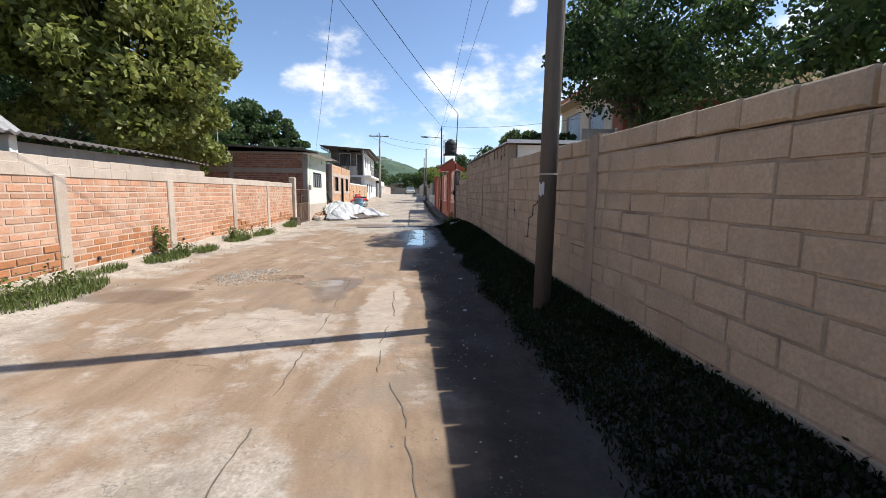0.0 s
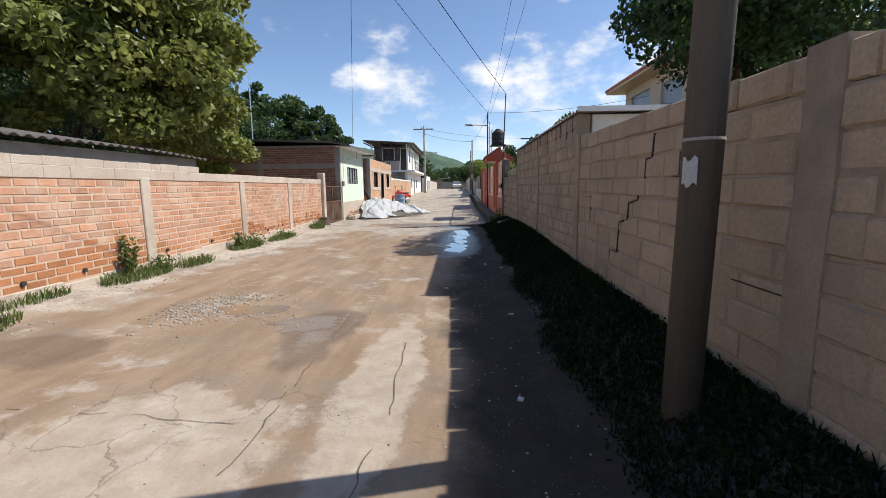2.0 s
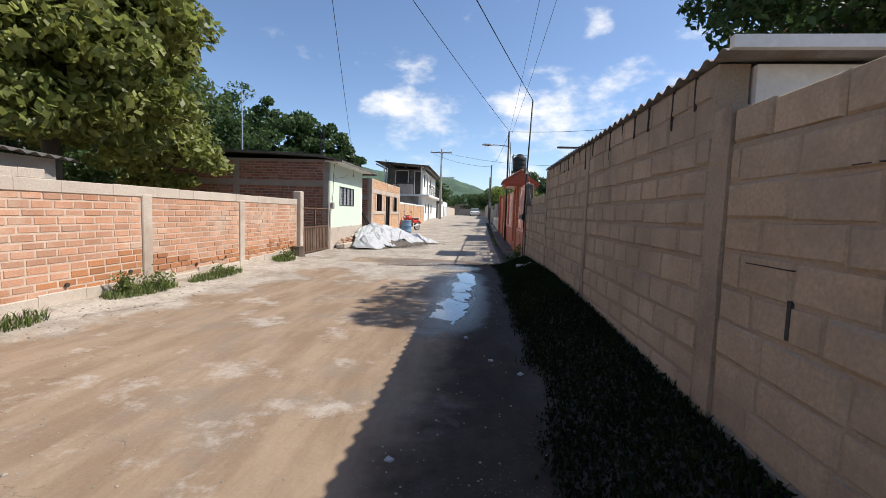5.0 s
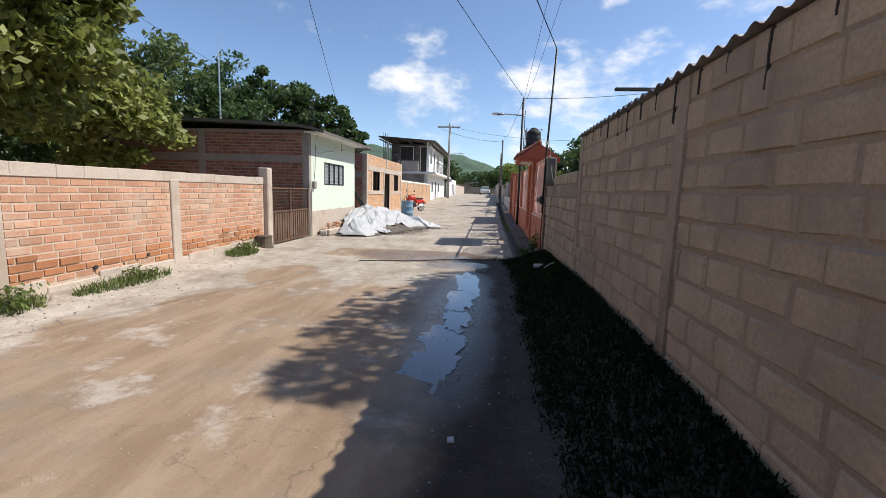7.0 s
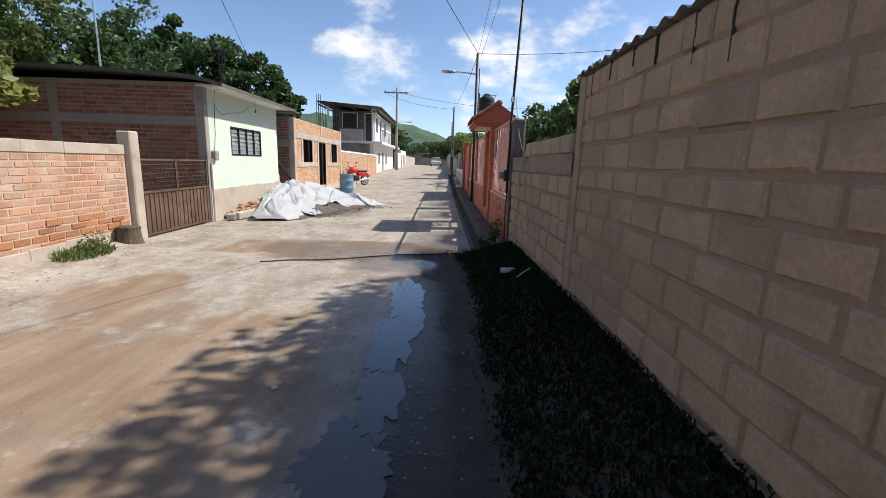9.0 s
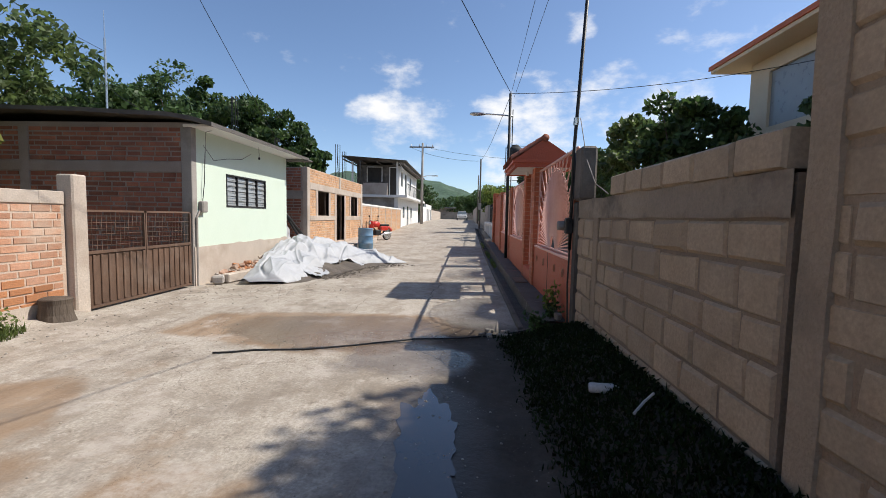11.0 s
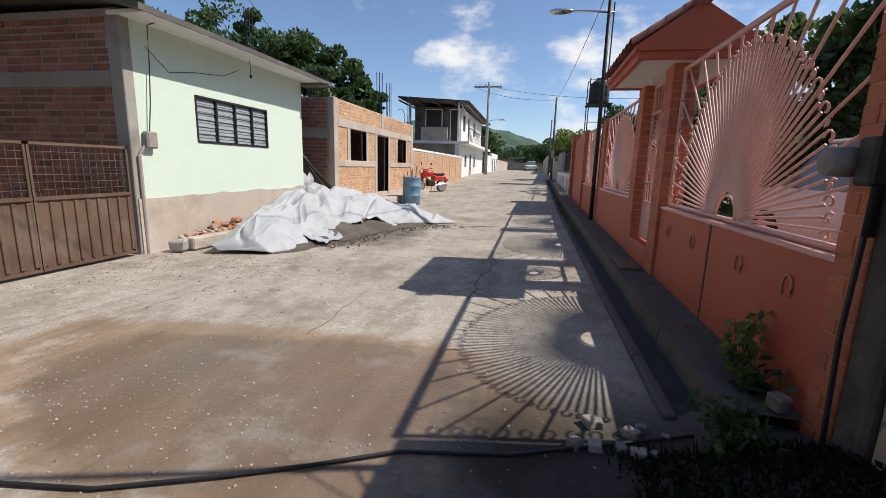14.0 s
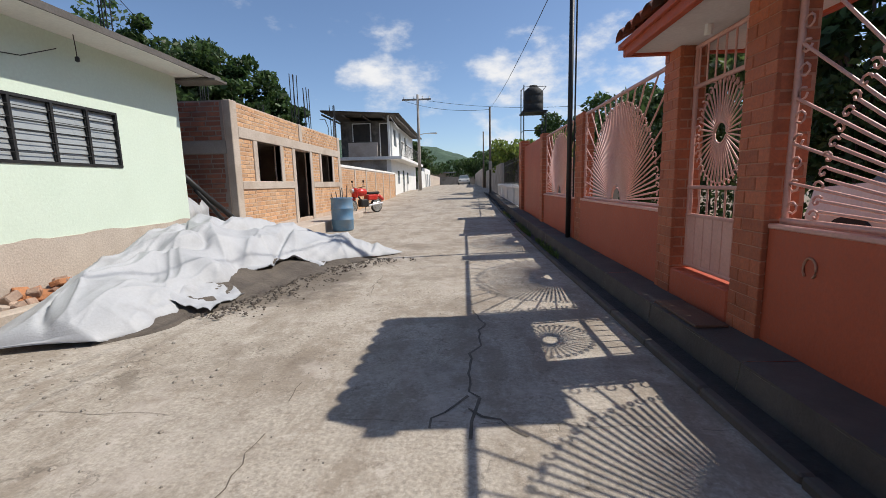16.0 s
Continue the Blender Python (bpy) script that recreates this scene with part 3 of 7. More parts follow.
# ---- hills ----
def hill(x0, x1, y, fn, label):
    s = Shape()

    def f(u, v):
        x = x0 + (x1 - x0) * u
        h = fn(x)
        z = -2 + h * (math.sin(v * math.pi / 2) ** 0.8) * (1 + 0.05 * noise.fractal(Vector((x * 0.02, v * 3, y)), 0.7, 2.0, 5))
        z += h * 0.09 * noise.fractal(Vector((x * 0.03, v * 4, y * 0.1)), 0.8, 2.0, 5) * v
        return (x + 8 * noise.noise(Vector((x * 0.02, v * 5, 1))), y + v * h * 2.2, z)
    s.sheet(160, 26, f)
    setting("backdrop", s, M_HILL, label, "hill", smooth=True)


def bell(x, c, w):
    return math.exp(-((x - c) / w) ** 2)


hill(-900, 900, 620, lambda x: 30 + 26 * bell(x, -75, 60) + 38 * bell(x, -200, 110) + 8 * bell(x, -10, 40) + 120 * bell(x, 560, 230) + 60 * bell(x, -560, 260), "green wooded hills beyond the end of the street")


# ---- right side: block walls ----
def near_top(y):
    """Height of the near wall's top, sinking towards the start of the street."""
    return 1.80 + 0.018 * min(max(y, -3.0), 7.3)


def settle(units, top, full, seed):
    """Courses that follow a sinking wall top and waver a little along their length."""
    return [(c, z * top(c) / full + 0.011 * noise.noise(Vector((c * 0.7, round(z * 5.5), seed))), w, h * top(c) / full) for c, z, w, h in units]


def build_right_walls():
    core = Shape()
    core.sheet(40, 1, lambda u, v: (XR, -6 + 13.3 * u, (near_top(-6 + 13.3 * u) - 0.175) * v - 0.1 * (1 - v)))
    core.sheet(40, 1, lambda u, v: (XR + 0.16 * v, -6 + 13.3 * u, near_top(-6 + 13.3 * u) - 0.175))
    core.sheet(40, 1, lambda u, v: (XR + 0.16, -6 + 13.3 * u, (near_top(-6 + 13.3 * u) - 0.175) * (1 - v) - 0.1 * v))
    w = setting("wall_right_near", core, M_MORTAR, "sandy concrete block wall with settled cracked joints", "wall")
    lay("block", "blocks_beyond", settle(courses(-6, 7.25, 0.0, 1.74, 0.42, 0.182, 0.003, 0.2), near_top, 1.93, 1), XR, 0.10, -1, M_BLOCK, w, (2.2, 7.25), proud=0.009, wear=0.5)
    lay("cap_block", "cap_blocks_beyond", settle(courses(-6, 7.25, 1.745, 1.935, 0.40, 0.19, 0.024, 0.16), near_top, 1.93, 9), XR, 0.14, -1, M_BLOCK, w, (-1.5, 7.25), proud=0.006)
    core = Shape()
    core.box(XR + 0.002, XR + 0.16, 7.45, 13.14, -0.1, 2.21)
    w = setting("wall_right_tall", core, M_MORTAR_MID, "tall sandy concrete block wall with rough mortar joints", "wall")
    flat = lambda y: 1.0
    lay("block", "blocks_beyond", settle(courses(7.45, 10.08, 0.1, 1.84, 0.37, 0.174, 0.013, 0.2), flat, 1.0, 3), XR, 0.10, -1, M_BLOCK, w, (7.4, 10.1), proud=0.009, wear=0.8)
    lay("block", "blocks_beyond", settle(courses(10.22, 13.1, 0.1, 1.84, 0.36, 0.174, 0.014, 0.2), flat, 1.0, 4), XR, 0.10, -1, M_BLOCK, w, (10.1, 13.1), proud=0.009, wear=0.8)
    lay("block", "blocks_beyond", courses(7.45, 13.1, 1.85, 2.205, 0.30, 0.18, 0.012, 0.3), XR, 0.10, -1, M_BLOCK, w, (7.4, 13.1))
    core = Shape()
    core.box(XR + 0.004, XR + 0.16, 13.28, 16.44, -0.1, 1.6)
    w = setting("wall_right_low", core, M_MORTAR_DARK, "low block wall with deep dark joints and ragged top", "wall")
    lay("block", "blocks_beyond", settle(courses(13.3, 15.7, 0.0, 1.42, 0.385, 0.2, 0.010, 0.25), flat, 1.0, 5), XR, 0.10, -1, M_BLOCK, w, (13.2, 16.0), proud=0.012, wear=1.0)
    lay("block", "blocks_beyond", settle(courses(15.86, 16.43, 0.0, 1.42, 0.30, 0.2, 0.010, 0.3), flat, 1.0, 6), XR, 0.10, -1, M_BLOCK, w, (15.8, 16.9), proud=0.012, wear=1.0)
    s = Shape()
    s.sheet(60, 8, lambda u, v: (XR - 0.012 + 0.012 * noise.noise(Vector((u * 14, v * 2, 8))), 13.28 + 3.16 * u, 1.425 + 0.19 * v + 0.012 * noise.noise(Vector((u * 9, v, 3)))))
    s.sheet(60, 2, lambda u, v: (XR - 0.012 + 0.182 * v + 0.012 * (1 - v) * noise.noise(Vector((u * 14, 2, 8))), 13.28 + 3.16 * u, 1.615 + 0.012 * noise.noise(Vector((u * 9, 1, 3)))))
    part("beam", s, M_BEAM, w, "sandy cement bond beam with dark damp stains")
    y = 13.32
    for l in (0.34, 0.36, 0.37, 0.32, 0.31, 0.37):
        piece("cap_block", M_BLOCK, w, (XR + 0.05, y + l / 2, 1.70), (0.15, l - 0.028, 0.165), (0, random.uniform(-2, 2), 180 + random.uniform(-2, 2)))
        y += l
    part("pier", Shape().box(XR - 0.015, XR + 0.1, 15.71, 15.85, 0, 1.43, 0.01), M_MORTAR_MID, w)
    for y, wd, top, base in ((-1.2, 0.2, 1.77, 0), (3.6, 0.2, 1.88, 0), (7.34, 0.17, 1.95, 0), (10.15, 0.125, 2.19, 0), (13.14, 0.14, 2.2, 0)):
        cl = Shape()
        for x0, x1, y0, y1 in ((XR - 0.022, XR - 0.022, y - wd / 2, y + wd / 2), (XR - 0.022, XR + 0.1, y - wd / 2, y - wd / 2), (XR + 0.1, XR - 0.022, y + wd / 2, y + wd / 2)):
            cl.sheet(5, 26, lambda u, v: (x0 + (x1 - x0) * u + 0.008 * noise.noise(Vector((u * 2, v * 7, y))), y0 + (y1 - y0) * u + 0.012 * noise.noise(Vector((y0, v * 5, 4))), base + (top - base) * v))
        cl.box(XR - 0.01, XR + 0.18, y - wd / 2 + 0.006, y + wd / 2 - 0.006, base, top - 0.003)
        setting("trim", cl, M_MORTAR, "rough cement column cast in the block wall", "column")
    # the stepped settlement crack and open joints
    cr = Shape()
    pts = [(6.06, 0.60), (6.05, 0.66), (5.86, 0.67), (5.85, 0.80), (5.83, 0.96), (5.64, 1.0), (5.62, 1.15), (5.43, 1.18), (5.42, 1.34), (5.31, 1.35), (5.30, 1.515), (5.2, 1.52), (5.17, 1.70)]
    for (a, b), (c, d) in zip(pts, pts[1:]):
        k = random.uniform(0.0012, 0.0045)
        n = 5
        for i in range(n):
            y0, z0 = a + (c - a) * i / n, b + (d - b) * i / n + random.uniform(-0.006, 0.006)
            y1, z1 = a + (c - a) * (i + 1) / n, b + (d - b) * (i + 1) / n
            cr.box(XR - 0.0145, XR + 0.01, min(y0, y1) - k, max(y0, y1) + k, min(z0, z1) - k, max(z0, z1) + k)
    for y, z, ln in ((6.9, 1.18, 0.3), (6.4, 1.57, 0.25), (4.6, 1.36, 0.5), (6.75, 0.98, 0.02), (4.75, 1.45, 0.02), (3.9, 0.78, 0.4)):
        cr.box(XR - 0.014, XR + 0.01, y - ln / 2, y + ln / 2, z - (0.08 if ln < 0.05 else 0.0025), z + (0.08 if ln < 0.05 else 0.0025))
    st = random.Random(3)
    for i in range(17):
        y, l = 7.7 + i * 0.325 + st.uniform(-0.05, 0.05), st.uniform(0.09, 0.28)
        for k in range(4):
            a, b = 2.205 - l * k / 4, 2.205 - l * (k + 1) / 4
            q, h = y + st.uniform(-0.004, 0.004), 0.0055 * (1 - k * 0.16)
            cr.box(XR - 0.0145, XR + 0.01, q - h, q + h, b, a)
    setting("wall_crack", cr, M_VOID, "dark stepped settlement crack and open joints", "crack")


build_right_walls()


def corrugated(name, x0, x1, y0, y1, z0, z1, material, label, category, along="y", pitch=0.16, amp=0.018, parent=None, thick=0.004):
    """A wavy metal sheet from (x0, z0) to (x1, z1); the waves repeat along y (or along x)."""
    s = Shape()
    n = int(((y1 - y0) if along == "y" else abs(x1 - x0)) / pitch * 6)

    def f(u, v, d):
        if along == "y":
            x, y, z = x0 + (x1 - x0) * v, y0 + (y1 - y0) * u, z0 + (z1 - z0) * v
            w = y
        else:
            x, y, z = x0 + (x1 - x0) * u, y0 + (y1 - y0) * v, z0 + (z1 - z0) * u
            w = x
        return (x, y, z + amp * math.sin(2 * math.pi * w / pitch) + d)
    s.sheet(n, 3, lambda u, v: f(u, v, thick))
    s.sheet(n, 3, lambda u, v: f(u, v, 0))
    ob = part(name, s, material, parent, smooth=True)
    if not parent:
        tagged(ob, label, category)
    elif label:
        ob["label"] = label
    return ob


def build_right_shed():
    t = thing("lean_to_shed", "low shed with corrugated sheet roof behind the block wall", "shed", (4.0, 10.2, 0))
    for nm, b in (("wall", (-1.22, 1.2, -2.78, -2.66, 0, 2.2)), ("wall", (-1.22, 1.2, 2.72, 2.84, 0, 2.2)), ("wall", (1.2, 1.32, -2.78, 2.84, 0, 2.2))):
        part(nm, Shape().box(*b), M_WHITE, t)
    r = corrugated("roof", -1.44, 1.45, -2.95, 3.05, 2.235, 2.27, M_TIN, "", "", parent=t)
    part("roof_edge", Shape().box(-1.46, 1.5, -2.99, -2.95, 2.21, 2.27), M_WHITE, t)
    part("rafter", Shape().box(-1.66, 1.3, 0.62, 0.65, 2.265, 2.29, 0.005), M_WOOD_POLE, t, "dark timber end poking past the roof edge")


build_right_shed()


# ---- right side: orange garden wall ----
def cladding(name, x0, x1, y0, y1, z0, z1, label):
    """A pilaster clad in thin orange bricks on the street face and both sides."""
    w = setting(name, Shape().box(x0 + 0.012, x1, y0 + 0.012, y1 - 0.012, z0, z1), M_ORANGE_JOINT, label, "pilaster")
    lay("brick", "bricks", courses(y0, y1, z0, z1, 0.22, 0.085, 0.006, 0.05), x0 + 0.012, 0.03, -1, M_ORANGE_BRICK, w, (y0, y1), uneven=0.2)
    for yy, d in ((y0 + 0.012, -1), (y1 - 0.012, 1)):
        lay("brick", "bricks", courses(x0 + 0.012, x1, z0, z1, 0.22, 0.085, 0.006, 0.05), yy, 0.03, d, M_ORANGE_BRICK, w, None, axis="y", uneven=0.2)
    return w


ROD = {}


def rod(name, parent, a, b, r, material=None, sides=6):
    """A straight round bar from a to b, all of them on one unit mesh."""
    material = material or M_IRON
    key = (name, material.name, sides)
    if key not in ROD:
        ROD[key] = Shape().tube([(0, 0, 0), (0, 0, 1)], 1.0, sides).mesh(name, material, True)
    a, b = Vector(a), Vector(b)
    ob = new(name, ROD[key])
    q = (b - a).to_track_quat("Z", "Y")
    ob.matrix_basis = Matrix.LocRotScale(a, q, (r, r, (b - a).length))
    ob.parent = parent
    return ob


def build_fan(y0, y1, z0, z1, yc, label):
    """A wrought-iron fence panel: rays from a small arch, a scrolled oval ring, longer rays out to the frame."""
    x = XR + 0.06
    t = thing("fence_panel", label, "fence", (x, yc, z0), "sunburst fence panels")
    a, b, h = y0 - yc, y1 - yc, z1 - z0
    for nm, p, q, r in (("bottom_rail", (0, a, 0.02), (0, b, 0.02), 0.022), ("top_rail", (0, a, h), (0, b, h), 0.023),
                        ("side_rail", (0, a + 0.02, 0), (0, a + 0.02, h), 0.02), ("side_rail", (0, b - 0.02, 0), (0, b - 0.02, h), 0.02)):
        rod(nm, t, p, q, r, sides=4)
    hub = Shape()
    r0, ry, rz = 0.19, min(-a, b) * 0.82, h * 0.87
    hub.tube([(0, r0 * math.cos(k), 0.03 + r0 * 1.05 * math.sin(k)) for k in [math.pi * i / 14 for i in range(15)]], 0.016, 6)
    hub.tube([(0, (r0 - 0.03) * math.cos(k), 0.03 + (r0 - 0.03) * math.sin(k)) for k in [math.pi * i / 14 for i in range(15)]], 0.01, 5)
    part("hub_arch", hub, M_IRON, t, smooth=True)
    n = 58
    for i in range(n + 1):
        k = math.pi * i / n
        c, s = math.cos(k), math.sin(k)
        edge = 1 / math.sqrt((c / ry) ** 2 + (s / rz) ** 2)
        end = edge
        if i % 3 == 0:
            end = min((b - 0.03) / c if c > 1e-3 else 99, (a + 0.03) / c if c < -1e-3 else 99, (h - 0.03) / max(s, 1e-3))
        rod("ray", t, (0, r0 * c, 0.03 + r0 * s), (0, end * c, 0.03 + end * s), 0.0095)
    if "ring" not in ROD:
        ROD["ring"] = Shape().tube([(0.004 * j - 0.012, 0.03 * math.cos(j * 0.8), 0.03 * math.sin(j * 0.8)) for j in range(8)], 0.0095, 5).mesh("ring_scroll", M_IRON, True)
    m = 46
    for i in range(m):
        k0 = math.pi * (i + 0.5) / m
        cy, cz = ry * 1.03 * math.cos(k0), 0.03 + rz * 1.02 * math.sin(k0)
        sc = new("ring_scroll", ROD["ring"])
        sc.matrix_basis = pose(0, cy, cz, math.degrees(k0) + 180 * (i % 2), 0, 0) @ Matrix.Scale(0.8, 4)
        sc.parent = t
    if "scroll" not in ROD:
        ROD["scroll"] = Shape().tube([(0, 0.035 * math.cos(j * 0.9), 0.035 * math.sin(j * 0.9)) for j in range(7)], 0.008, 4).mesh("scroll", M_IRON, True)
    for side in (a + 0.07, b - 0.07):
        for i in range(9):
            sc = new("scroll", ROD["scroll"])
            sc.matrix_basis = pose(0, side, 0.1 + i * (h - 0.15) / 9, 180 * (i % 2), 0, 0)
            sc.parent = t
    return t


def build_orange_wall():
    for y0, y1, h in ((16.82, 19.55, 0.90), (21.04, 23.98, 0.90), (24.4, 27.3, 0.90)):
        w = setting("wall_orange", Shape().box(XR, XR + 0.16, y0, y1, -0.05, h), M_ORANGE, "orange-red painted garden wall below an iron fence", "wall")
        setting("sill", Shape().box(XR - 0.012, XR + 0.17, y0, y1, h, h + 0.03, 0.006), M_IRON, "pale painted ledge on the garden wall", "ledge")
    setting("trim", Shape().box(XR - 0.002, XR + 0.01, 18.2, 18.23, 0.1, 0.9), M_VOID, "dark vertical joint in the orange wall", "joint")
    cladding("pilaster_1", XR - 0.03, XR + 0.19, 16.62, 16.82, 0, 2.16, "orange brick-clad end pilaster")
    cladding("pilaster_2", XR - 0.04, XR + 0.2, 19.55, 19.86, 0, 2.335, "orange brick-clad gate pilaster")
    cladding("pilaster_3", XR - 0.04, XR + 0.2, 20.75, 21.04, 0, 2.335, "orange brick-clad gate pilaster")
    cladding("pilaster_4", XR + 0.0, XR + 0.2, 23.98, 24.4, 0, 2.30, "orange pilaster behind the lamp pole")
    cladding("pilaster_5", XR - 0.05, XR + 0.2, 27.3, 27.64, 0, 2.34, "orange pilaster beside the closed panel")
    setting("wall_orange", Shape().box(XR + 0.02, XR + 0.15, 27.64, 30.9, -0.05, 2.3), M_ORANGE, "orange-red painted closed wall panel", "wall")
    cladding("pilaster_6", XR - 0.08, XR + 0.2, 30.9, 31.5, 0, 2.5, "orange end pilaster")
    build_fan(16.84, 19.53, 0.93, 2.26, 18.17, "pale pink iron fence panel with sunburst rays and scrolls")
    build_fan(21.06, 23.96, 0.93, 2.26, 22.48, "pale pink iron fence panel with sunburst rays and scrolls")
    build_fan(24.42, 27.28, 0.93, 2.26, 25.85, "pale pink iron fence panel with sunburst rays and scrolls")
    # horseshoes fixed to the wall
    for y in (17.15, 17.7, 18.55, 19.2):
        s = Shape().tube([(0, 0.045 * math.cos(k), 0.06 * math.sin(k)) for k in [radians(-50 + 280 * i / 12) for i in range(13)]], 0.007, 5)
        tagged(part("horseshoe", s, M_ORANGE_JOINT, at=(XR - 0.006, y, 0.71), smooth=True), "pale horseshoe fixed to the orange wall", "horseshoe", "horseshoes on the wall")
    # pavement strip, gutter and step
    pv = Shape()
    kerb_top = lambda y: 0.16 + 0.0075 * (min(y, 30) - 16.8) + rise(y) * 0.75
    for i in range(24):
        y0, y1 = 16.8 + i * 1.2 + 0.004, 16.8 + (i + 1) * 1.2 - 0.004
        pv.sheet(4, 8, lambda u, v: (2.27 + (XR - 2.272) * u, y0 + (y1 - y0) * v, kerb_top(y0 + (y1 - y0) * v) + 0.006 * noise.noise(Vector((u * 2, (y0 + v) * 3, 1)))) if u > 0 else (2.27, y0 + (y1 - y0) * v, kerb_top(y0 + (y1 - y0) * v) - 0.004))
        pv.sheet(1, 8, lambda u, v: (2.245 + 0.025 * u + 0.008 * noise.noise(Vector((0, (y0 + v) * 4, 2))), y0 + (y1 - y0) * v, (kerb_top(y0 + (y1 - y0) * v) - 0.018) if u > 0.5 else -0.1))
        pv.sheet(1, 8, lambda u, v: (2.27, y0 + (y1 - y0) * v, kerb_top(y0 + (y1 - y0) * v) - 0.018 + 0.014 * u))
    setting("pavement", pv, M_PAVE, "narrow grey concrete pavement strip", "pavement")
    gt, kb = Shape(), Shape()
    for i in range(40):
        y0, y1 = 16.9 + i * 0.75, 16.9 + (i + 1) * 0.75
        z = rise((y0 + y1) / 2)
        gt.box(2.09, 2.246, y0, y1, z - 0.06, z + 0.014)
        kb.box(2.02 + 0.008 * noise.noise(Vector((i, 0.3, 1))), 2.088, y0 + 0.003, y1 - 0.003, z - 0.06, z + 0.05 + 0.01 * noise.noise(Vector((i, 2.3, 5))), 0.012)
    setting("gutter", gt, M_GUTTER, "gutter beside the pavement, painted near black for its depth", "gutter")
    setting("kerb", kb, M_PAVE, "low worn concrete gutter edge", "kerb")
    setting("step", Shape().box(2.565, XR + 0.2, 19.87, 20.74, 0.1, 0.42, 0.012), M_ORANGE, "orange painted riser under the iron gate", "step")
    # Flat brown box added in place of the step block before the gate.
    tagged(part("doormat", Shape().box(2.3, 2.53, 19.75, 20.4, 0.186, 0.206, 0.004), M_RUST), "thin brown stand-in for the step before the gate", "doormat")


build_orange_wall()


def build_gate():
    x, y0, y1, z0, z1 = XR + 0.09, 19.88, 20.73, 0.44, 2.30
    t = thing("iron_gate", "pale pink iron garden gate with a sunburst ring", "gate", (x, (y0 + y1) / 2, z0))
    w, h = (y1 - y0) / 2, z1 - z0
    for nm, p, q in (("bottom_rail", (0, -w, 0.02), (0, w, 0.02)), ("top_rail", (0, -w, h), (0, w, h)), ("side_rail", (0, -w + 0.02, 0), (0, -w + 0.02, h)),
                     ("side_rail", (0, w - 0.02, 0), (0, w - 0.02, h)), ("mid_rail", (0, -w, 0.46), (0, w, 0.46)), ("mid_rail", (0, -w, 0.70), (0, w, 0.70)), ("mid_rail", (0, -w, 1.54), (0, w, 1.54))):
        rod(nm, t, p, q, 0.02, sides=4)
    for i in range(6):
        a = -w + 0.03 + i * (2 * w - 0.06) / 6
        part("panel_slat", Shape().box(-0.012, 0.004, a + 0.004, a + (2 * w - 0.06) / 6 - 0.004, 0.03, 0.45, 0.004), M_IRON, t)
    for i in range(7):
        y = -w + 0.06 + i * (2 * w - 0.12) / 6
        rod("bar", t, (0, y, 0.46), (0, y, 0.70), 0.008)
        rod("bar", t, (0, y, 1.54), (0, y, h), 0.008)
    c = 1.12
    for i in range(40):
        k = 2 * math.pi * i / 40
        rod("ray", t, (0, 0.085 * math.cos(k), c + 0.085 * math.sin(k)), (0, 0.31 * math.cos(k), c + 0.385 * math.sin(k)), 0.007)
    s = Shape()
    s.tube([(0, 0.085 * math.cos(k), c + 0.085 * math.sin(k)) for k in [2 * math.pi * i / 20 for i in range(21)]], 0.012, 5)
    part("hub_ring", s, M_IRON, t, smooth=True)
    for i in range(36):
        k = 2 * math.pi * i / 36
        sc = new("ring_scroll", ROD["ring"])
        sc.matrix_basis = pose(0, 0.33 * math.cos(k), c + 0.40 * math.sin(k), math.degrees(k), 0, 0) @ Matrix.Scale(0.75, 4)
        sc.parent = t


build_gate()


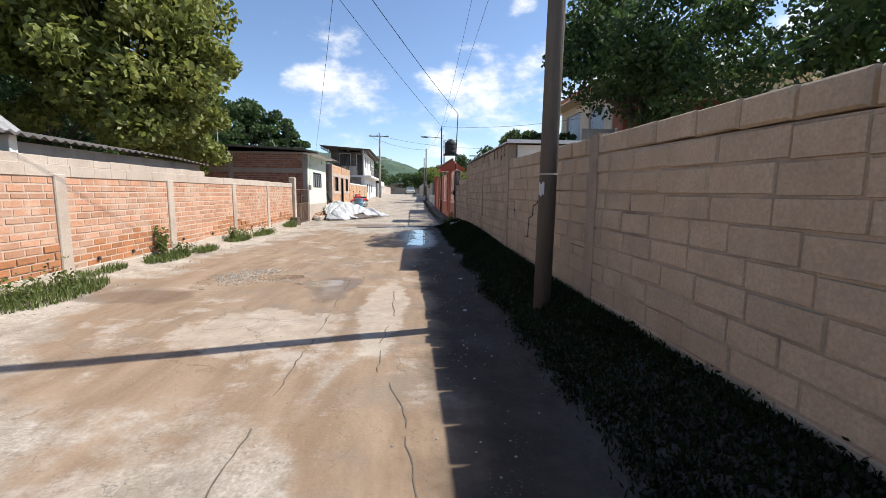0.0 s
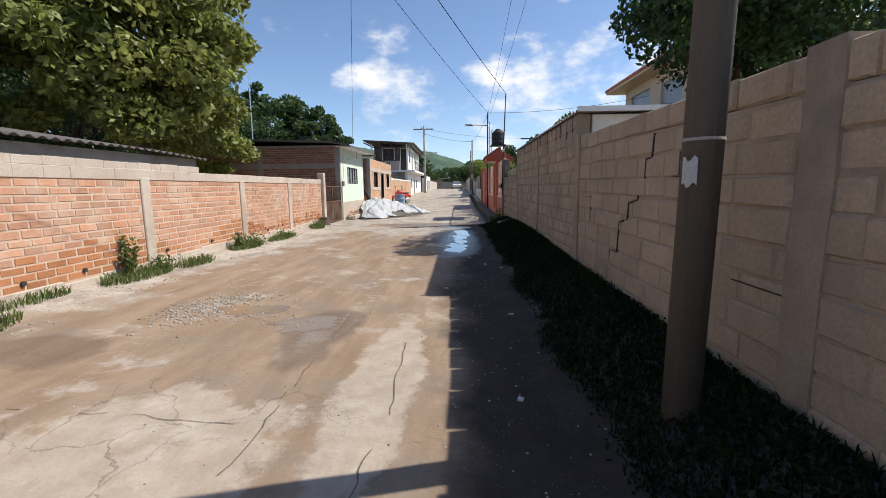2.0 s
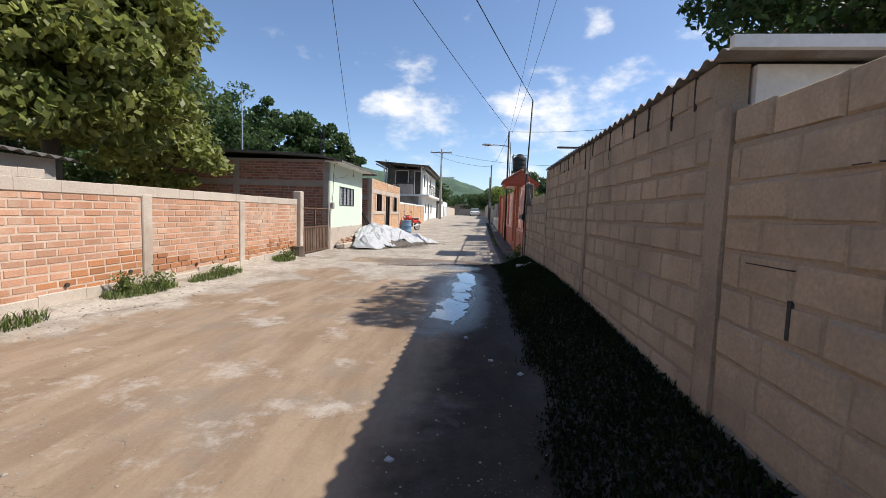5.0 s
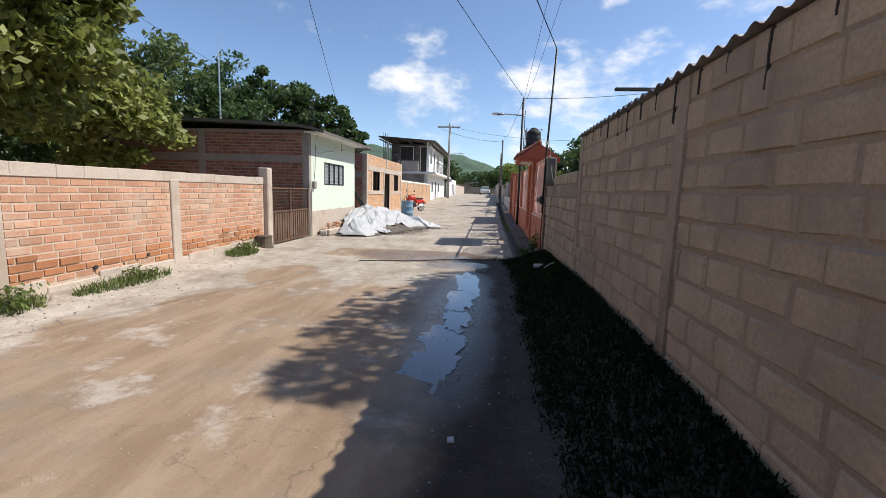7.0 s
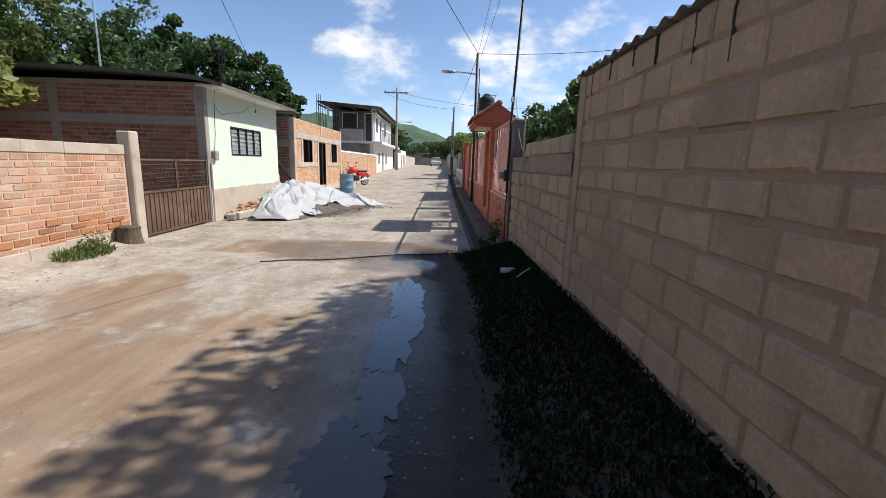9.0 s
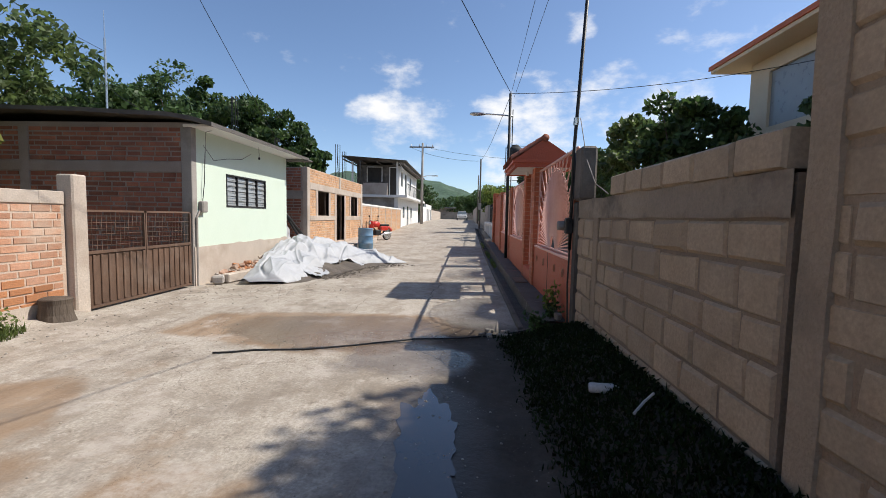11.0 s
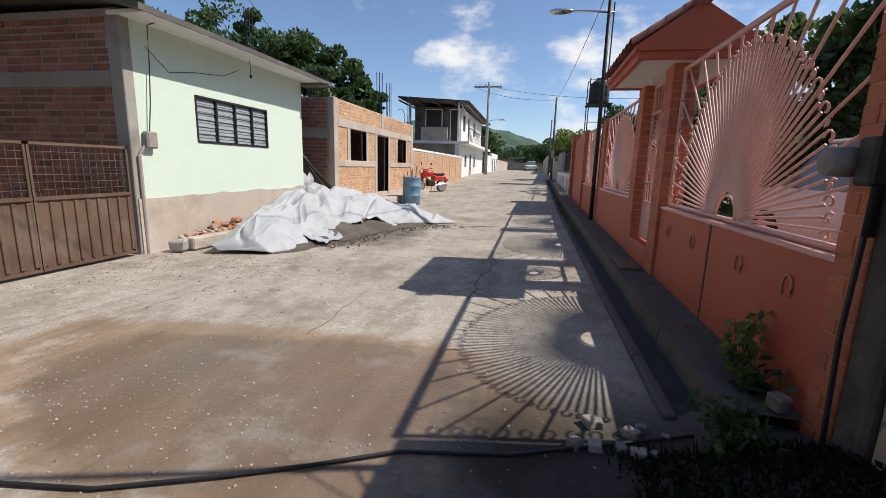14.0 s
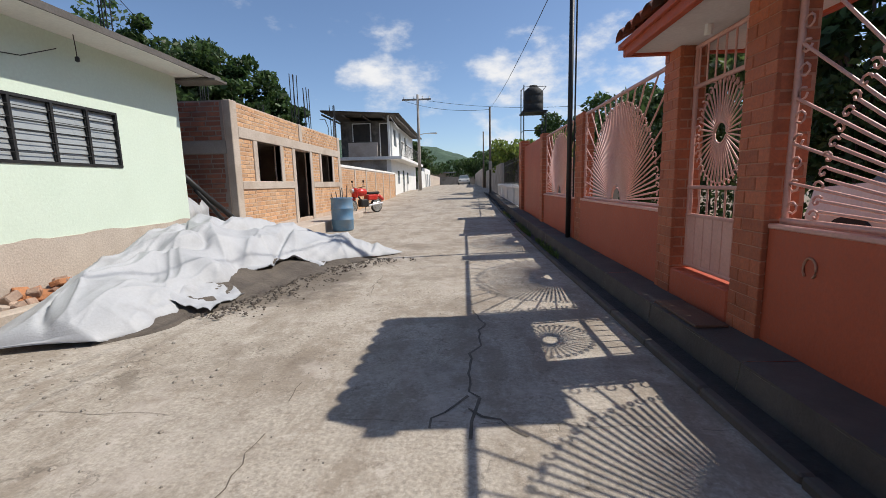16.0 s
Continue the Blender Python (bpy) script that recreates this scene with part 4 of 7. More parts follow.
def build_canopy():
    t = thing("gate_canopy", "orange canopy with clay roof tiles over the gate", "canopy", (2.83, 20.16, 2.335))
    x0, x1, y0, y1, ze, zr = -0.66, 0.42, -0.86, 0.84, 0.07, 0.47
    part("ceiling", Shape().box(x0 + 0.06, x1 - 0.06, y0 + 0.06, y1 - 0.06, 0.0, 0.03), M_WHITE, t, "white painted soffit")
    for a in ((x0, x1, y0, y0 + 0.06, -0.02, 0.09), (x0, x1, y1 - 0.06, y1, -0.02, 0.09), (x0, x0 + 0.06, y0 + 0.06, y1 - 0.06, -0.02, 0.09), (x1 - 0.06, x1, y0 + 0.06, y1 - 0.06, -0.02, 0.09)):
        part("fascia", Shape().box(*a, 0.006), M_ORANGE, t, "orange fascia board")
    for a in ((x0 - 0.035, x0, y0 - 0.035, y1 + 0.035, 0.05, 0.1), (x0, x1, y0 - 0.035, y0, 0.05, 0.1), (x0, x1, y1, y1 + 0.035, 0.05, 0.1)):
        part("moulding", Shape().box(*a, 0.004), M_ORANGE, t, "orange eave moulding")
    ra, rb, rx = y0 - 0.03, y1 + 0.03, -0.15
    hip = Shape()
    z = 0.095
    hip.add([(x0 - 0.03, y0 - 0.03, z), (x1, y0 - 0.03, z), (x1, y1 + 0.03, z), (x0 - 0.03, y1 + 0.03, z), (rx, ra, zr), (rx, rb, zr)],
            [(0, 1, 4), (1, 2, 5, 4), (2, 3, 5), (3, 0, 4, 5), (3, 2, 1, 0)])
    part("gable", hip, M_ORANGE, t, "plain orange rendered gable")
    n = 9
    for i in range(n):
        for j in range(4):
            s = Shape()
            v0, v1 = j / 4, (j + 1.12) / 4
            yc = y0 + (i + 0.5) * (y1 - y0) / n

            def at(v, k):
                v = min(v, 1.0)
                yy, wd = yc, 0.098
                return (x0 - 0.07 + (rx - x0 + 0.07) * v, yy + wd * math.cos(k), z + 0.01 + (zr - z) * v + wd * 0.75 * math.sin(k) + 0.012 * (1 - (v - v0) * 3))
            s.sheet(6, 2, lambda u, v: at(v0 + (v1 - v0) * v, math.pi * u))
            s.sheet(6, 2, lambda u, v: [c - (0.012 if q == 2 else 0) for q, c in enumerate(at(v0 + (v1 - v0) * v, math.pi * u))])
            part("roof_tile", s, M_TILE, t, smooth=True)
    part("ridge_tile", Shape().tube([(rx, ra - 0.04, zr + 0.01), (rx, 0, zr + 0.02), (rx, rb + 0.04, zr + 0.01)], 0.065, 10), M_TILE, t, smooth=True)
    part("lamp_holder", Shape().tube([(-0.3, 0.1, 0.0), (-0.3, 0.1, -0.08)], 0.03, 8), M_WHITE, t)


build_canopy()


def build_balustrade():
    t = thing("balustrade", "low white concrete balustrade wall", "balustrade", (XR + 0.1, 36.5, 0))
    part("base", Shape().box(-0.08, 0.08, -4.8, 5, 0, 0.35, 0.01), M_WHITE, t)
    part("top_rail", Shape().box(-0.1, 0.1, -4.8, 5, 0.98, 1.08, 0.015), M_WHITE, t)
    prof = [(0.05, 0), (0.05, 0.05), (0.03, 0.1), (0.06, 0.25), (0.03, 0.45), (0.05, 0.58), (0.05, 0.63)]
    for i in range(40):
        part("baluster", Shape().lathe(prof, 8), M_WHITE, t, at=(0, -4.6 + i * 0.24, 0.35), smooth=True)
    for i in range(5):
        part("pier", Shape().box(-0.12, 0.12, -0.14, 0.14, 0, 1.15, 0.015), M_WHITE, t, at=(0, -4.8 + i * 2.45, 0))
    g = thing("yard_fence", "tall dark iron yard fence above the balustrade", "fence", (XR + 0.35, 36.5, 0))
    for i in range(28):
        rod("bar", g, (0, -4.8 + i * 0.36, 0), (0, -4.8 + i * 0.36, 2.3), 0.014, M_DARK)
    rod("rail", g, (0, -4.8, 2.1), (0, 5, 2.1), 0.016, M_DARK)
    rod("rail", g, (0, -4.8, 1.2), (0, 5, 1.2), 0.016, M_DARK)
    setting("wall_right_far", Shape().box(XR + 0.2, XR + 0.36, 41.8, 60, 0, 2.3), M_CEMENT_GREY, "plain grey wall further down the street", "wall")
    setting("wall_right_farther", Shape().box(XR - 0.2, XR, 60.2, 88, 0, 2.6), M_CEMENT, "pale wall far down the street", "wall")


build_balustrade()


# ---- left side: brick wall ----
LEFT_PIERS = (-4.0, -1.4, 1.2, 3.76, 5.62, 8.25, 11.25, 13.95)


def build_left_wall():
    core = Shape().box(XL - 0.14, XL, -6, 16.8, -0.05, 1.472)
    w = setting("wall_left", core, M_JOINT, "red brick wall with pale lime joints and cement piers", "wall")
    units = []
    edges = [-6.0] + list(LEFT_PIERS) + [16.86]
    for a, b in zip(edges, edges[1:]):
        units += courses(a + 0.1, b - 0.1, 0.2, 1.47, 0.265, 0.098, 0.018, 0.1)

    def damp(y, z):
        k = noise.noise(Vector((y * 0.6, 0.0, 4.2))) * 0.35 + noise.noise(Vector((y * 2.5, z * 3, 1))) * 0.12
        return M_BRICK_DAMP if z < 0.48 + k and 0.24 < z + k * 0.3 else M_BRICK
    lay("brick", "bricks_beyond", units, XL, 0.08, 1, M_BRICK, w, (5.6, 11.2), pick=damp, proud=0.006, uneven=0.4)
    damp_far = [u for u in units if (u[0] > 11.2 or u[0] < 5.6) and damp(u[0], u[1]) is M_BRICK_DAMP]
    lay("brick", "damp_bricks_beyond", damp_far, XL + 0.004, 0.08, 1, M_BRICK_DAMP, w, None, proud=0.009)
    for y in LEFT_PIERS:
        part("pier", Shape().box(XL - 0.1, XL + 0.028, y - 0.1, y + 0.1, -0.02, 1.51, 0.012), M_CEMENT, w, "worn cement pier")
    pl = Shape()
    y = -6.0
    while y < 16.7:
        l = random.uniform(0.5, 1.1)
        pl.box(XL - 0.05, XL + random.uniform(0.012, 0.03), y, min(y + l, 16.8), -0.05, random.uniform(0.17, 0.27), 0.01)
        y += l
    part("plinth", pl, M_CEMENT, w, "crumbling cement plinth")
    cp = Shape()
    y = -6.0
    while y < 16.8:
        l = random.uniform(0.35, 0.9)
        e = random.uniform(0, 0.006)
        cp.box(XL - 0.16, XL + 0.014 + e, y, min(y + l, 16.8), 1.472, 1.63 + random.uniform(-0.007, 0.004), 0.006)
        y += l
    part("coping", cp, M_CEMENT, w, "uneven cement coping")
    up = Shape()
    y = -6.0
    while y < 9.6:
        l = random.uniform(0.2, 0.5)
        up.box(XL - 0.15, XL + 0.004, y, min(y + l, 9.7), 1.625, 1.73 + random.uniform(-0.012, 0.01), 0.005)
        y += l
    part("upper_band", up, M_CEMENT, w, "flaking plaster band under the shed roof")
    e = setting("gatepost", Shape().box(XL - 0.12, XL + 0.11, 16.82, 17.04, -0.02, 1.86, 0.02), M_CEMENT, "pale cement gatepost at the end of the brick wall", "gatepost")
    holes = Shape()
    for y, z in ((7.0, 0.3), (8.6, 0.33), (9.9, 0.32), (10.9, 0.36), (12.4, 0.3), (13.3, 0.34), (6.2, 0.3)):
        holes.tube([(XL + 0.01, y, z), (XL + 0.034, y, z)], 0.028, 9)
    part("weep_hole", holes, M_VOID, w)


build_left_wall()


def build_left_shed():
    t = thing("roadside_shed", "long low shed with sagging corrugated roof behind the brick wall", "shed", (-5.4, 2.5, 0))
    part("wall", Shape().box(1.2, 1.32, 2.9, 7.6, 0, 1.9), M_CEMENT_GREY, t, "grey block shed wall")
    part("wall", Shape().box(-1.9, 1.2, 7.48, 7.6, 0, 1.88), M_WHITE, t)
    # Back wall painted near black for the unlit inside of the shed.
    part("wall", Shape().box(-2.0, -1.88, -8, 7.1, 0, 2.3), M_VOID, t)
    part("post", Shape().box(1.24, 1.36, 2.75, 2.87, 0, 1.97, 0.01), M_WHITE, t, "white post")
    for y in (-1.0, 0.9):
        part("post", Shape().box(1.25, 1.33, y, y + 0.08, 0, 1.98, 0.006), M_WOOD_POLE, t)
    s = Shape()

    def f(u, v, d):
        y = -8 + 15.8 * u
        z = 1.97 - 0.07 * max(0, (y - 4) / 4) + 0.02 * math.sin(y * 1.3) + 0.55 * v
        return (1.5 - 3.5 * v, y, z + 0.018 * math.sin(2 * math.pi * y / 0.17) + d)
    s.sheet(560, 3, lambda u, v: f(u, v, 0.006))
    s.sheet(560, 3, lambda u, v: f(u, v, 0))
    part("roof", s, M_ASPHALT_ROOF, t, "dark corrugated roof sheet", smooth=True)
    corrugated("loose_sheet", -5.35, -4.75, 5.4, 6.3, 2.62, 2.12, M_TIN, "grey corrugated sheet leaning on the shed roof", "roof sheet", along="y")


build_left_shed()


# ---- left side: metal yard gate ----
def build_yard_gate():
    t = thing("yard_gate", "rusty brown two-leaf yard gate with mesh top", "gate", (XL - 0.02, 18.2, 0.04))
    for a, b in ((-1.14, 0.0), (0.01, 1.14)):
        leaf = part("leaf_panel", Shape().box(-0.012, 0.0, a + 0.02, b - 0.01, 0.03, 0.76), M_RUST, t, "rusty ribbed sheet panel")
        n = 9
        for i in range(n):
            y = a + 0.04 + i * (b - a - 0.08) / (n - 1)
            part("rib", Shape().box(0.001, 0.018, y - 0.022, y + 0.022, 0.05, 0.74, 0.006), M_RUST, leaf)
        fr = Shape()
        fr.box(-0.02, 0.025, a, b, 0.0, 0.03).box(-0.02, 0.025, a, b, 0.76, 0.8).box(-0.02, 0.02, a, b, 1.34, 1.37)
        fr.box(-0.02, 0.02, a, a + 0.025, 0, 1.37).box(-0.02, 0.02, b - 0.025, b, 0, 1.37)
        part("frame", fr, M_RUST, t)
        for i in range(1, 14):
            y = a + i * (b - a) / 14
            rod("mesh_bar", t, (0, y, 0.79), (0, y, 1.35), 0.0035, M_RUST, 4)
        for i in range(1, 7):
            z = 0.79 + i * 0.08
            rod("mesh_bar", t, (0, a, z), (0, b, z), 0.0035, M_RUST, 4)


build_yard_gate()


# ---- left side: green house ----
def louvre_window(name, x, y0, y1, z0, z1, bays, rows, label):
    t = setting(name, Shape().box(x - 0.1, x - 0.08, y0, y1, z0, z1), M_VOID, label, "window")
    fr = Shape()
    fr.box(x - 0.07, x + 0.012, y0, y1, z0, z0 + 0.03).box(x - 0.07, x + 0.012, y0, y1, z1 - 0.03, z1)
    for i in range(bays + 1):
        y = y0 + (y1 - y0) * i / bays
        yy = min(max(y, y0 + 0.015), y1 - 0.015)
        fr.box(x - 0.07, x + 0.012, yy - 0.015, yy + 0.015, z0 + 0.03, z1 - 0.03)
    part("window_frame", fr, M_DARK, t, "black iron window frame")
    for i in range(bays):
        a, b = y0 + (y1 - y0) * i / bays + 0.018, y0 + (y1 - y0) * (i + 1) / bays - 0.018
        for j in range(rows):
            z = z0 + 0.035 + (z1 - z0 - 0.07) * j / rows
            h = (z1 - z0 - 0.07) / rows
            part("louvre", Shape().add([(x - 0.022, a, z + 0.002), (x - 0.022, b, z + 0.002), (x - 0.04, b, z + h + 0.004), (x - 0.04, a, z + h + 0.004),
                                        (x - 0.027, a, z + 0.002), (x - 0.027, b, z + 0.002), (x - 0.045, b, z + h + 0.004), (x - 0.045, a, z + h + 0.004)],
                                       [(0, 1, 2, 3), (7, 6, 5, 4), (0, 4, 5, 1), (2, 6, 7, 3), (0, 3, 7, 4), (1, 5, 6, 2)]), M_GLASS, t)
        if i in (1, bays - 2):
            rod("window_bar", t, (x - 0.01, b, z0), (x - 0.01, b, z1), 0.007, M_DARK)
    for j in range(1, rows):
        z = z0 + (z1 - z0) * j / rows
        rod("window_bar", t, (x + 0.004, y0, z), (x + 0.004, y1, z), 0.005, M_DARK, 4)
    return t


def front_with_holes(y0, y1, z0, z1, x, thick, holes):
    """A wall slab facing the street with rectangular openings through it, as one closed skin."""
    ys = sorted({y0, y1, *[h[0] for h in holes], *[h[1] for h in holes]})
    zs = sorted({z0, z1, *[h[2] for h in holes], *[h[3] for h in holes]})
    solid = {(i, j) for i in range(len(ys) - 1) for j in range(len(zs) - 1)
             if not any(h[0] < (ys[i] + ys[i + 1]) / 2 < h[1] and h[2] < (zs[j] + zs[j + 1]) / 2 < h[3] for h in holes)}
    s, at = Shape(), {}

    def vert(k, i, j):
        if (k, i, j) not in at:
            at[(k, i, j)] = len(s.v)
            s.v.append((x - thick if k else x, ys[i], zs[j]))
        return at[(k, i, j)]
    for i, j in solid:
        s.f.append((vert(0, i, j), vert(0, i + 1, j), vert(0, i + 1, j + 1), vert(0, i, j + 1)))
        s.f.append((vert(1, i, j + 1), vert(1, i + 1, j + 1), vert(1, i + 1, j), vert(1, i, j)))
        for (di, dj), (p, q) in (((-1, 0), ((i, j + 1), (i, j))), ((1, 0), ((i + 1, j), (i + 1, j + 1))), ((0, -1), ((i, j), (i + 1, j))), ((0, 1), ((i + 1, j + 1), (i, j + 1)))):
            if (i + di, j + dj) not in solid:
                s.f.append((vert(0, *q), vert(0, *p), vert(1, *p), vert(1, *q)))
    return s


def build_green_house():
    t = thing("green_house", "single-storey mint green house with bare brick side", "house", (XL, 21.5, 0))
    ya, yb, H = -2.08, 2.14, 3.06
    hole = (-0.95, 0.86, 1.53, 2.23)
    part("front_wall", front_with_holes(ya, yb, 0.74, H, 0, 0.15, [hole]), M_GREEN, t, "mint green painted front wall")
    dd = Shape()
    dd.sheet(40, 1, lambda u, v: (0.022, ya + (yb - ya) * u, -0.05 if v < 0.5 else 0.74 + 0.06 * noise.noise(Vector((u * 9, 0, 2.2)))))
    part("dado", Shape().box(-0.15, 0.018, ya, yb, -0.05, 0.74), M_CEMENT, t, "bare cement dado")
    part("dado_edge", dd, M_CEMENT, t)
    side = part("side_wall", Shape().box(-9, -0.16, ya, ya + 0.14, 0, H), M_JOINT_OLD, t, "weathered brick side wall, coloured darker for its shade")
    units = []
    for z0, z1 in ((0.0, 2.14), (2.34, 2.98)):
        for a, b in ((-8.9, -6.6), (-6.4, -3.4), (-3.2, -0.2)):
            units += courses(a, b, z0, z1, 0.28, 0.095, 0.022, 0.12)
    lay("brick", "bricks_beyond", units, ya, 0.08, -1, M_BRICK_OLD_SHADE, side, (-3.2, 0), axis="y", proud=0.008)
    for x in (-6.5, -3.3):
        part("column", Shape().box(x - 0.1, x + 0.1, ya - 0.02, ya + 0.1, 0, H, 0.01), M_JOINT_OLD, t, "grey cement column")
    part("column", Shape().box(-0.2, 0.004, ya - 0.022, ya + 0.13, -0.05, H, 0.01), M_CEMENT_GREY, t, "grey cement corner column")
    part("beam", Shape().box(-9, -0.2, ya - 0.018, ya + 0.1, 2.14, 2.34, 0.01), M_JOINT_OLD, t, "grey cement bond beam")
    part("wall", Shape().box(-9, -0.15, yb - 0.14, yb, 0, H), M_JOINT_OLD, t, "grey brick end wall")
    part("wall", Shape().box(-9.1, -8.95, ya, yb, 0, H), M_JOINT_OLD, t)
    s = Shape()

    def roof(u, v, d):
        x = 0.52 - 9.9 * u
        y = ya - 0.22 + (yb - ya + 0.62) * v
        return (x, y, H + 0.02 + 0.3 * math.sin(math.pi * min(1, u * 1.05)) * 0.55 + d - 0.12 * max(0, 0.06 - u) / 0.06 + 0.01 * noise.noise(Vector((x, y, 0))))
    s.sheet(24, 12, lambda u, v: roof(u, v, 0.075))
    s.sheet(24, 12, lambda u, v: roof(u, 1 - v, 0.0))
    s.sheet(12, 1, lambda u, v: roof(0, u, 0.075 * (1 - v)))
    s.sheet(24, 1, lambda u, v: roof(u, 0, 0.075 * v))
    s.sheet(24, 1, lambda u, v: roof(u, 1, 0.075 * (1 - v)))
    part("roof", s, M_ASPHALT_ROOF, t, "dark weathered roof sheet", smooth=False)
    sf = Shape().box(-0.14, 0.5, ya - 0.05, yb + 0.3, H - 0.085, H - 0.03, 0.01)
    part("soffit", sf, M_WHITE, t, "pale concrete eave slab")
    part("eave_end", Shape().box(-0.1, 0.62, yb + 0.05, yb + 0.4, H - 0.14, H - 0.1, 0.006), M_ASPHALT_ROOF, t, "sagging roof sheet end")
    louvre_window("window_1", XL, 21.5 + hole[0], 21.5 + hole[1], hole[2], hole[3], 4, 6, "black iron louvre window in the green wall")
    bx = thing("meter_box", "grey electric connection box with cable on the wall corner", "meter box", (XL, 19.62, 1.5))
    part("case", Shape().box(0.0, 0.1, -0.05, 0.12, -0.1, 0.12, 0.02), M_CEMENT_GREY, bx)
    part("cable", Shape().tube([(0.03, 0.05, 0.1), (0.05, 0.09, 0.5), (0.04, 0.14, 1.0), (0.08, 0.12, 1.45), (0.3, 0.12, 1.5)], 0.008, 5), M_WIRE, bx)
    part("conduit", Shape().tube([(0.03, -0.14, -1.5), (0.03, -0.14, -0.2), (0.03, -0.03, -0.05)], 0.02, 6), M_CEMENT_GREY, bx)
    lp = thing("eave_lamp", "bare bulb socket hanging on a cord under the eave", "lamp", (XL + 0.16, 21.7, 2.94))
    part("cord", Shape().tube([(0, 0, 0.04), (0.0, 0.01, -0.1), (0.01, 0, -0.2)], 0.005, 5), M_WIRE, lp)
    part("socket", Shape().lathe([(0.012, 0), (0.022, 0.01), (0.022, 0.05), (0.01, 0.06)], 8, (0.01, 0, -0.26)), M_DARK, lp)
    cb = Shape().tube([(XL + 0.012, 19.75, 2.7), (XL + 0.012, 20.1, 2.45), (XL + 0.012, 20.6, 2.55), (XL + 0.012, 21.2, 2.62), (XL + 0.03, 21.6, 2.8)], 0.005, 4)
    tagged(part("wall_cable", cb, M_WIRE), "thin loose cable on the green wall", "cable")
    an = thing("antenna_mast", "thin pale antenna mast behind the green house", "antenna", (-9.7, 24.4, 0))
    part("mast", Shape().tube([(0, 0, 0), (0, 0, 6.6)], 0.03, 6), M_STEEL, an)
    part("tip", Shape().tube([(0, 0, 6.6), (0, 0, 7.4)], 0.012, 6), M_STEEL, an)


build_green_house()


# ---- left side: unfinished brick house ----
def build_brick_house():
    t = thing("unfinished_house", "unfinished brick house with concrete frame and bare openings", "house", (XL + 0.06, 28.85, 0))
    ya, yb, H, zb = -3.75, 3.45, 2.9, 0.38
    holes = [(-2.77, -1.6, 1.37, 2.22), (-0.68, 0.42, zb, 2.2), (1.42, 2.52, 1.37, 2.22)]
    part("front_wall", front_with_holes(ya, yb, 0, H, -0.015, 0.14, holes), M_JOINT, t, "brick and concrete front wall")
    units = []
    for a, b, z0, z1 in ((ya + 0.22, -2.95, 0.4, 2.22), (-2.95, -1.42, 0.4, 1.2), (-1.42, -0.86, 1.37, 2.22), (0.6, 1.26, 0.4, 1.2), (0.6, 1.26, 1.37, 2.22), (1.26, 2.68, 0.4, 1.2), (2.68, yb - 0.22, 1.37, 2.22),
                         (2.68, yb - 0.22, 0.4, 1.2), (-1.42, -0.86, 0.4, 1.2), (ya + 0.22, -0.3, 2.44, 2.88), (-0.1, yb - 0.22, 2.44, 2.88)):
        units += courses(a, b, z0, z1, 0.26, 0.085, 0.016, 0.1)
    ob = part("brickwork", Shape().box(-0.05, -0.016, ya + 0.3, ya + 0.31, 0.5, 0.52), M_BRICK, t)
    lay("brick", "bricks", units, -0.015, 0.05, 1, M_BRICK_NEW, ob, (ya, -1.3), proud=0.006, uneven=0.35)
    cf = [(ya - 0.02, ya + 0.22, 0, H + 0.01), (yb - 0.22, yb + 0.02, 0, H + 0.01), (-2.95, -2.77, 1.2, 2.22), (-1.6, -1.42, 1.2, 2.22), (-0.86, -0.68, 0.2, 2.22), (0.42, 0.6, 0.2, 2.22), (1.26, 1.42, 1.2, 2.22), (2.52, 2.68, 1.2, 2.22), (-0.3, -0.1, 2.44, H)]
    for a, b, c, d in cf:
        part("column", Shape().box(-0.13, 0.012, a, b, c, d, 0.01), M_CEMENT, t, "pale concrete column")
    for a, b, c, d in ((ya + 0.22, yb - 0.22, 2.22, 2.44), (ya + 0.22, -0.86, 1.2, 1.37), (0.6, yb - 0.22, 1.2, 1.37)):
        part("beam", Shape().box(-0.12, 0.016, a, b, c, d, 0.01), M_CEMENT, t, "pale concrete beam")
    # Front bricks again, in a dark copy that paints this side's shade.
    side = part("side_wall", Shape().box(-7.5, -0.13, ya + 0.004, ya + 0.14, 0, H), M_JOINT_OLD, t, "brick side wall coloured darker for its shade")
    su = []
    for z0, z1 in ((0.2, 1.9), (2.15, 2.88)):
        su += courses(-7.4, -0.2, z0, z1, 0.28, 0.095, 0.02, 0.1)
    lay("brick", "bricks_beyond", su, ya, 0.06, -1, M_BRICK_OLD_SHADE, side, None, axis="y")
    part("beam", Shape().box(-7.5, -0.14, ya - 0.015, ya + 0.1, 1.9, 2.15, 0.01), M_CEMENT_GREY, t)
    part("wall", Shape().box(-7.5, -0.16, yb - 0.14, yb, 0, H), M_JOINT_OLD, t)
    # Rear wall painted near black so the rooms look unlit.
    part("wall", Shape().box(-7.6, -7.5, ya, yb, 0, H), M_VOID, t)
    part("inner_wall", Shape().box(-3.3, -3.2, ya + 0.15, yb - 0.15, 0, 2.6), M_JOINT_OLD, t)
    part("ceiling_slab", Shape().box(-7.5, -0.16, ya + 0.14, yb - 0.14, 2.55, 2.68), M_CEMENT_GREY, t)
    part("porch_slab", Shape().box(0.018, 0.75, ya, yb, -0.05, 0.3, 0.015), M_CEMENT, t, "pale concrete porch slab")
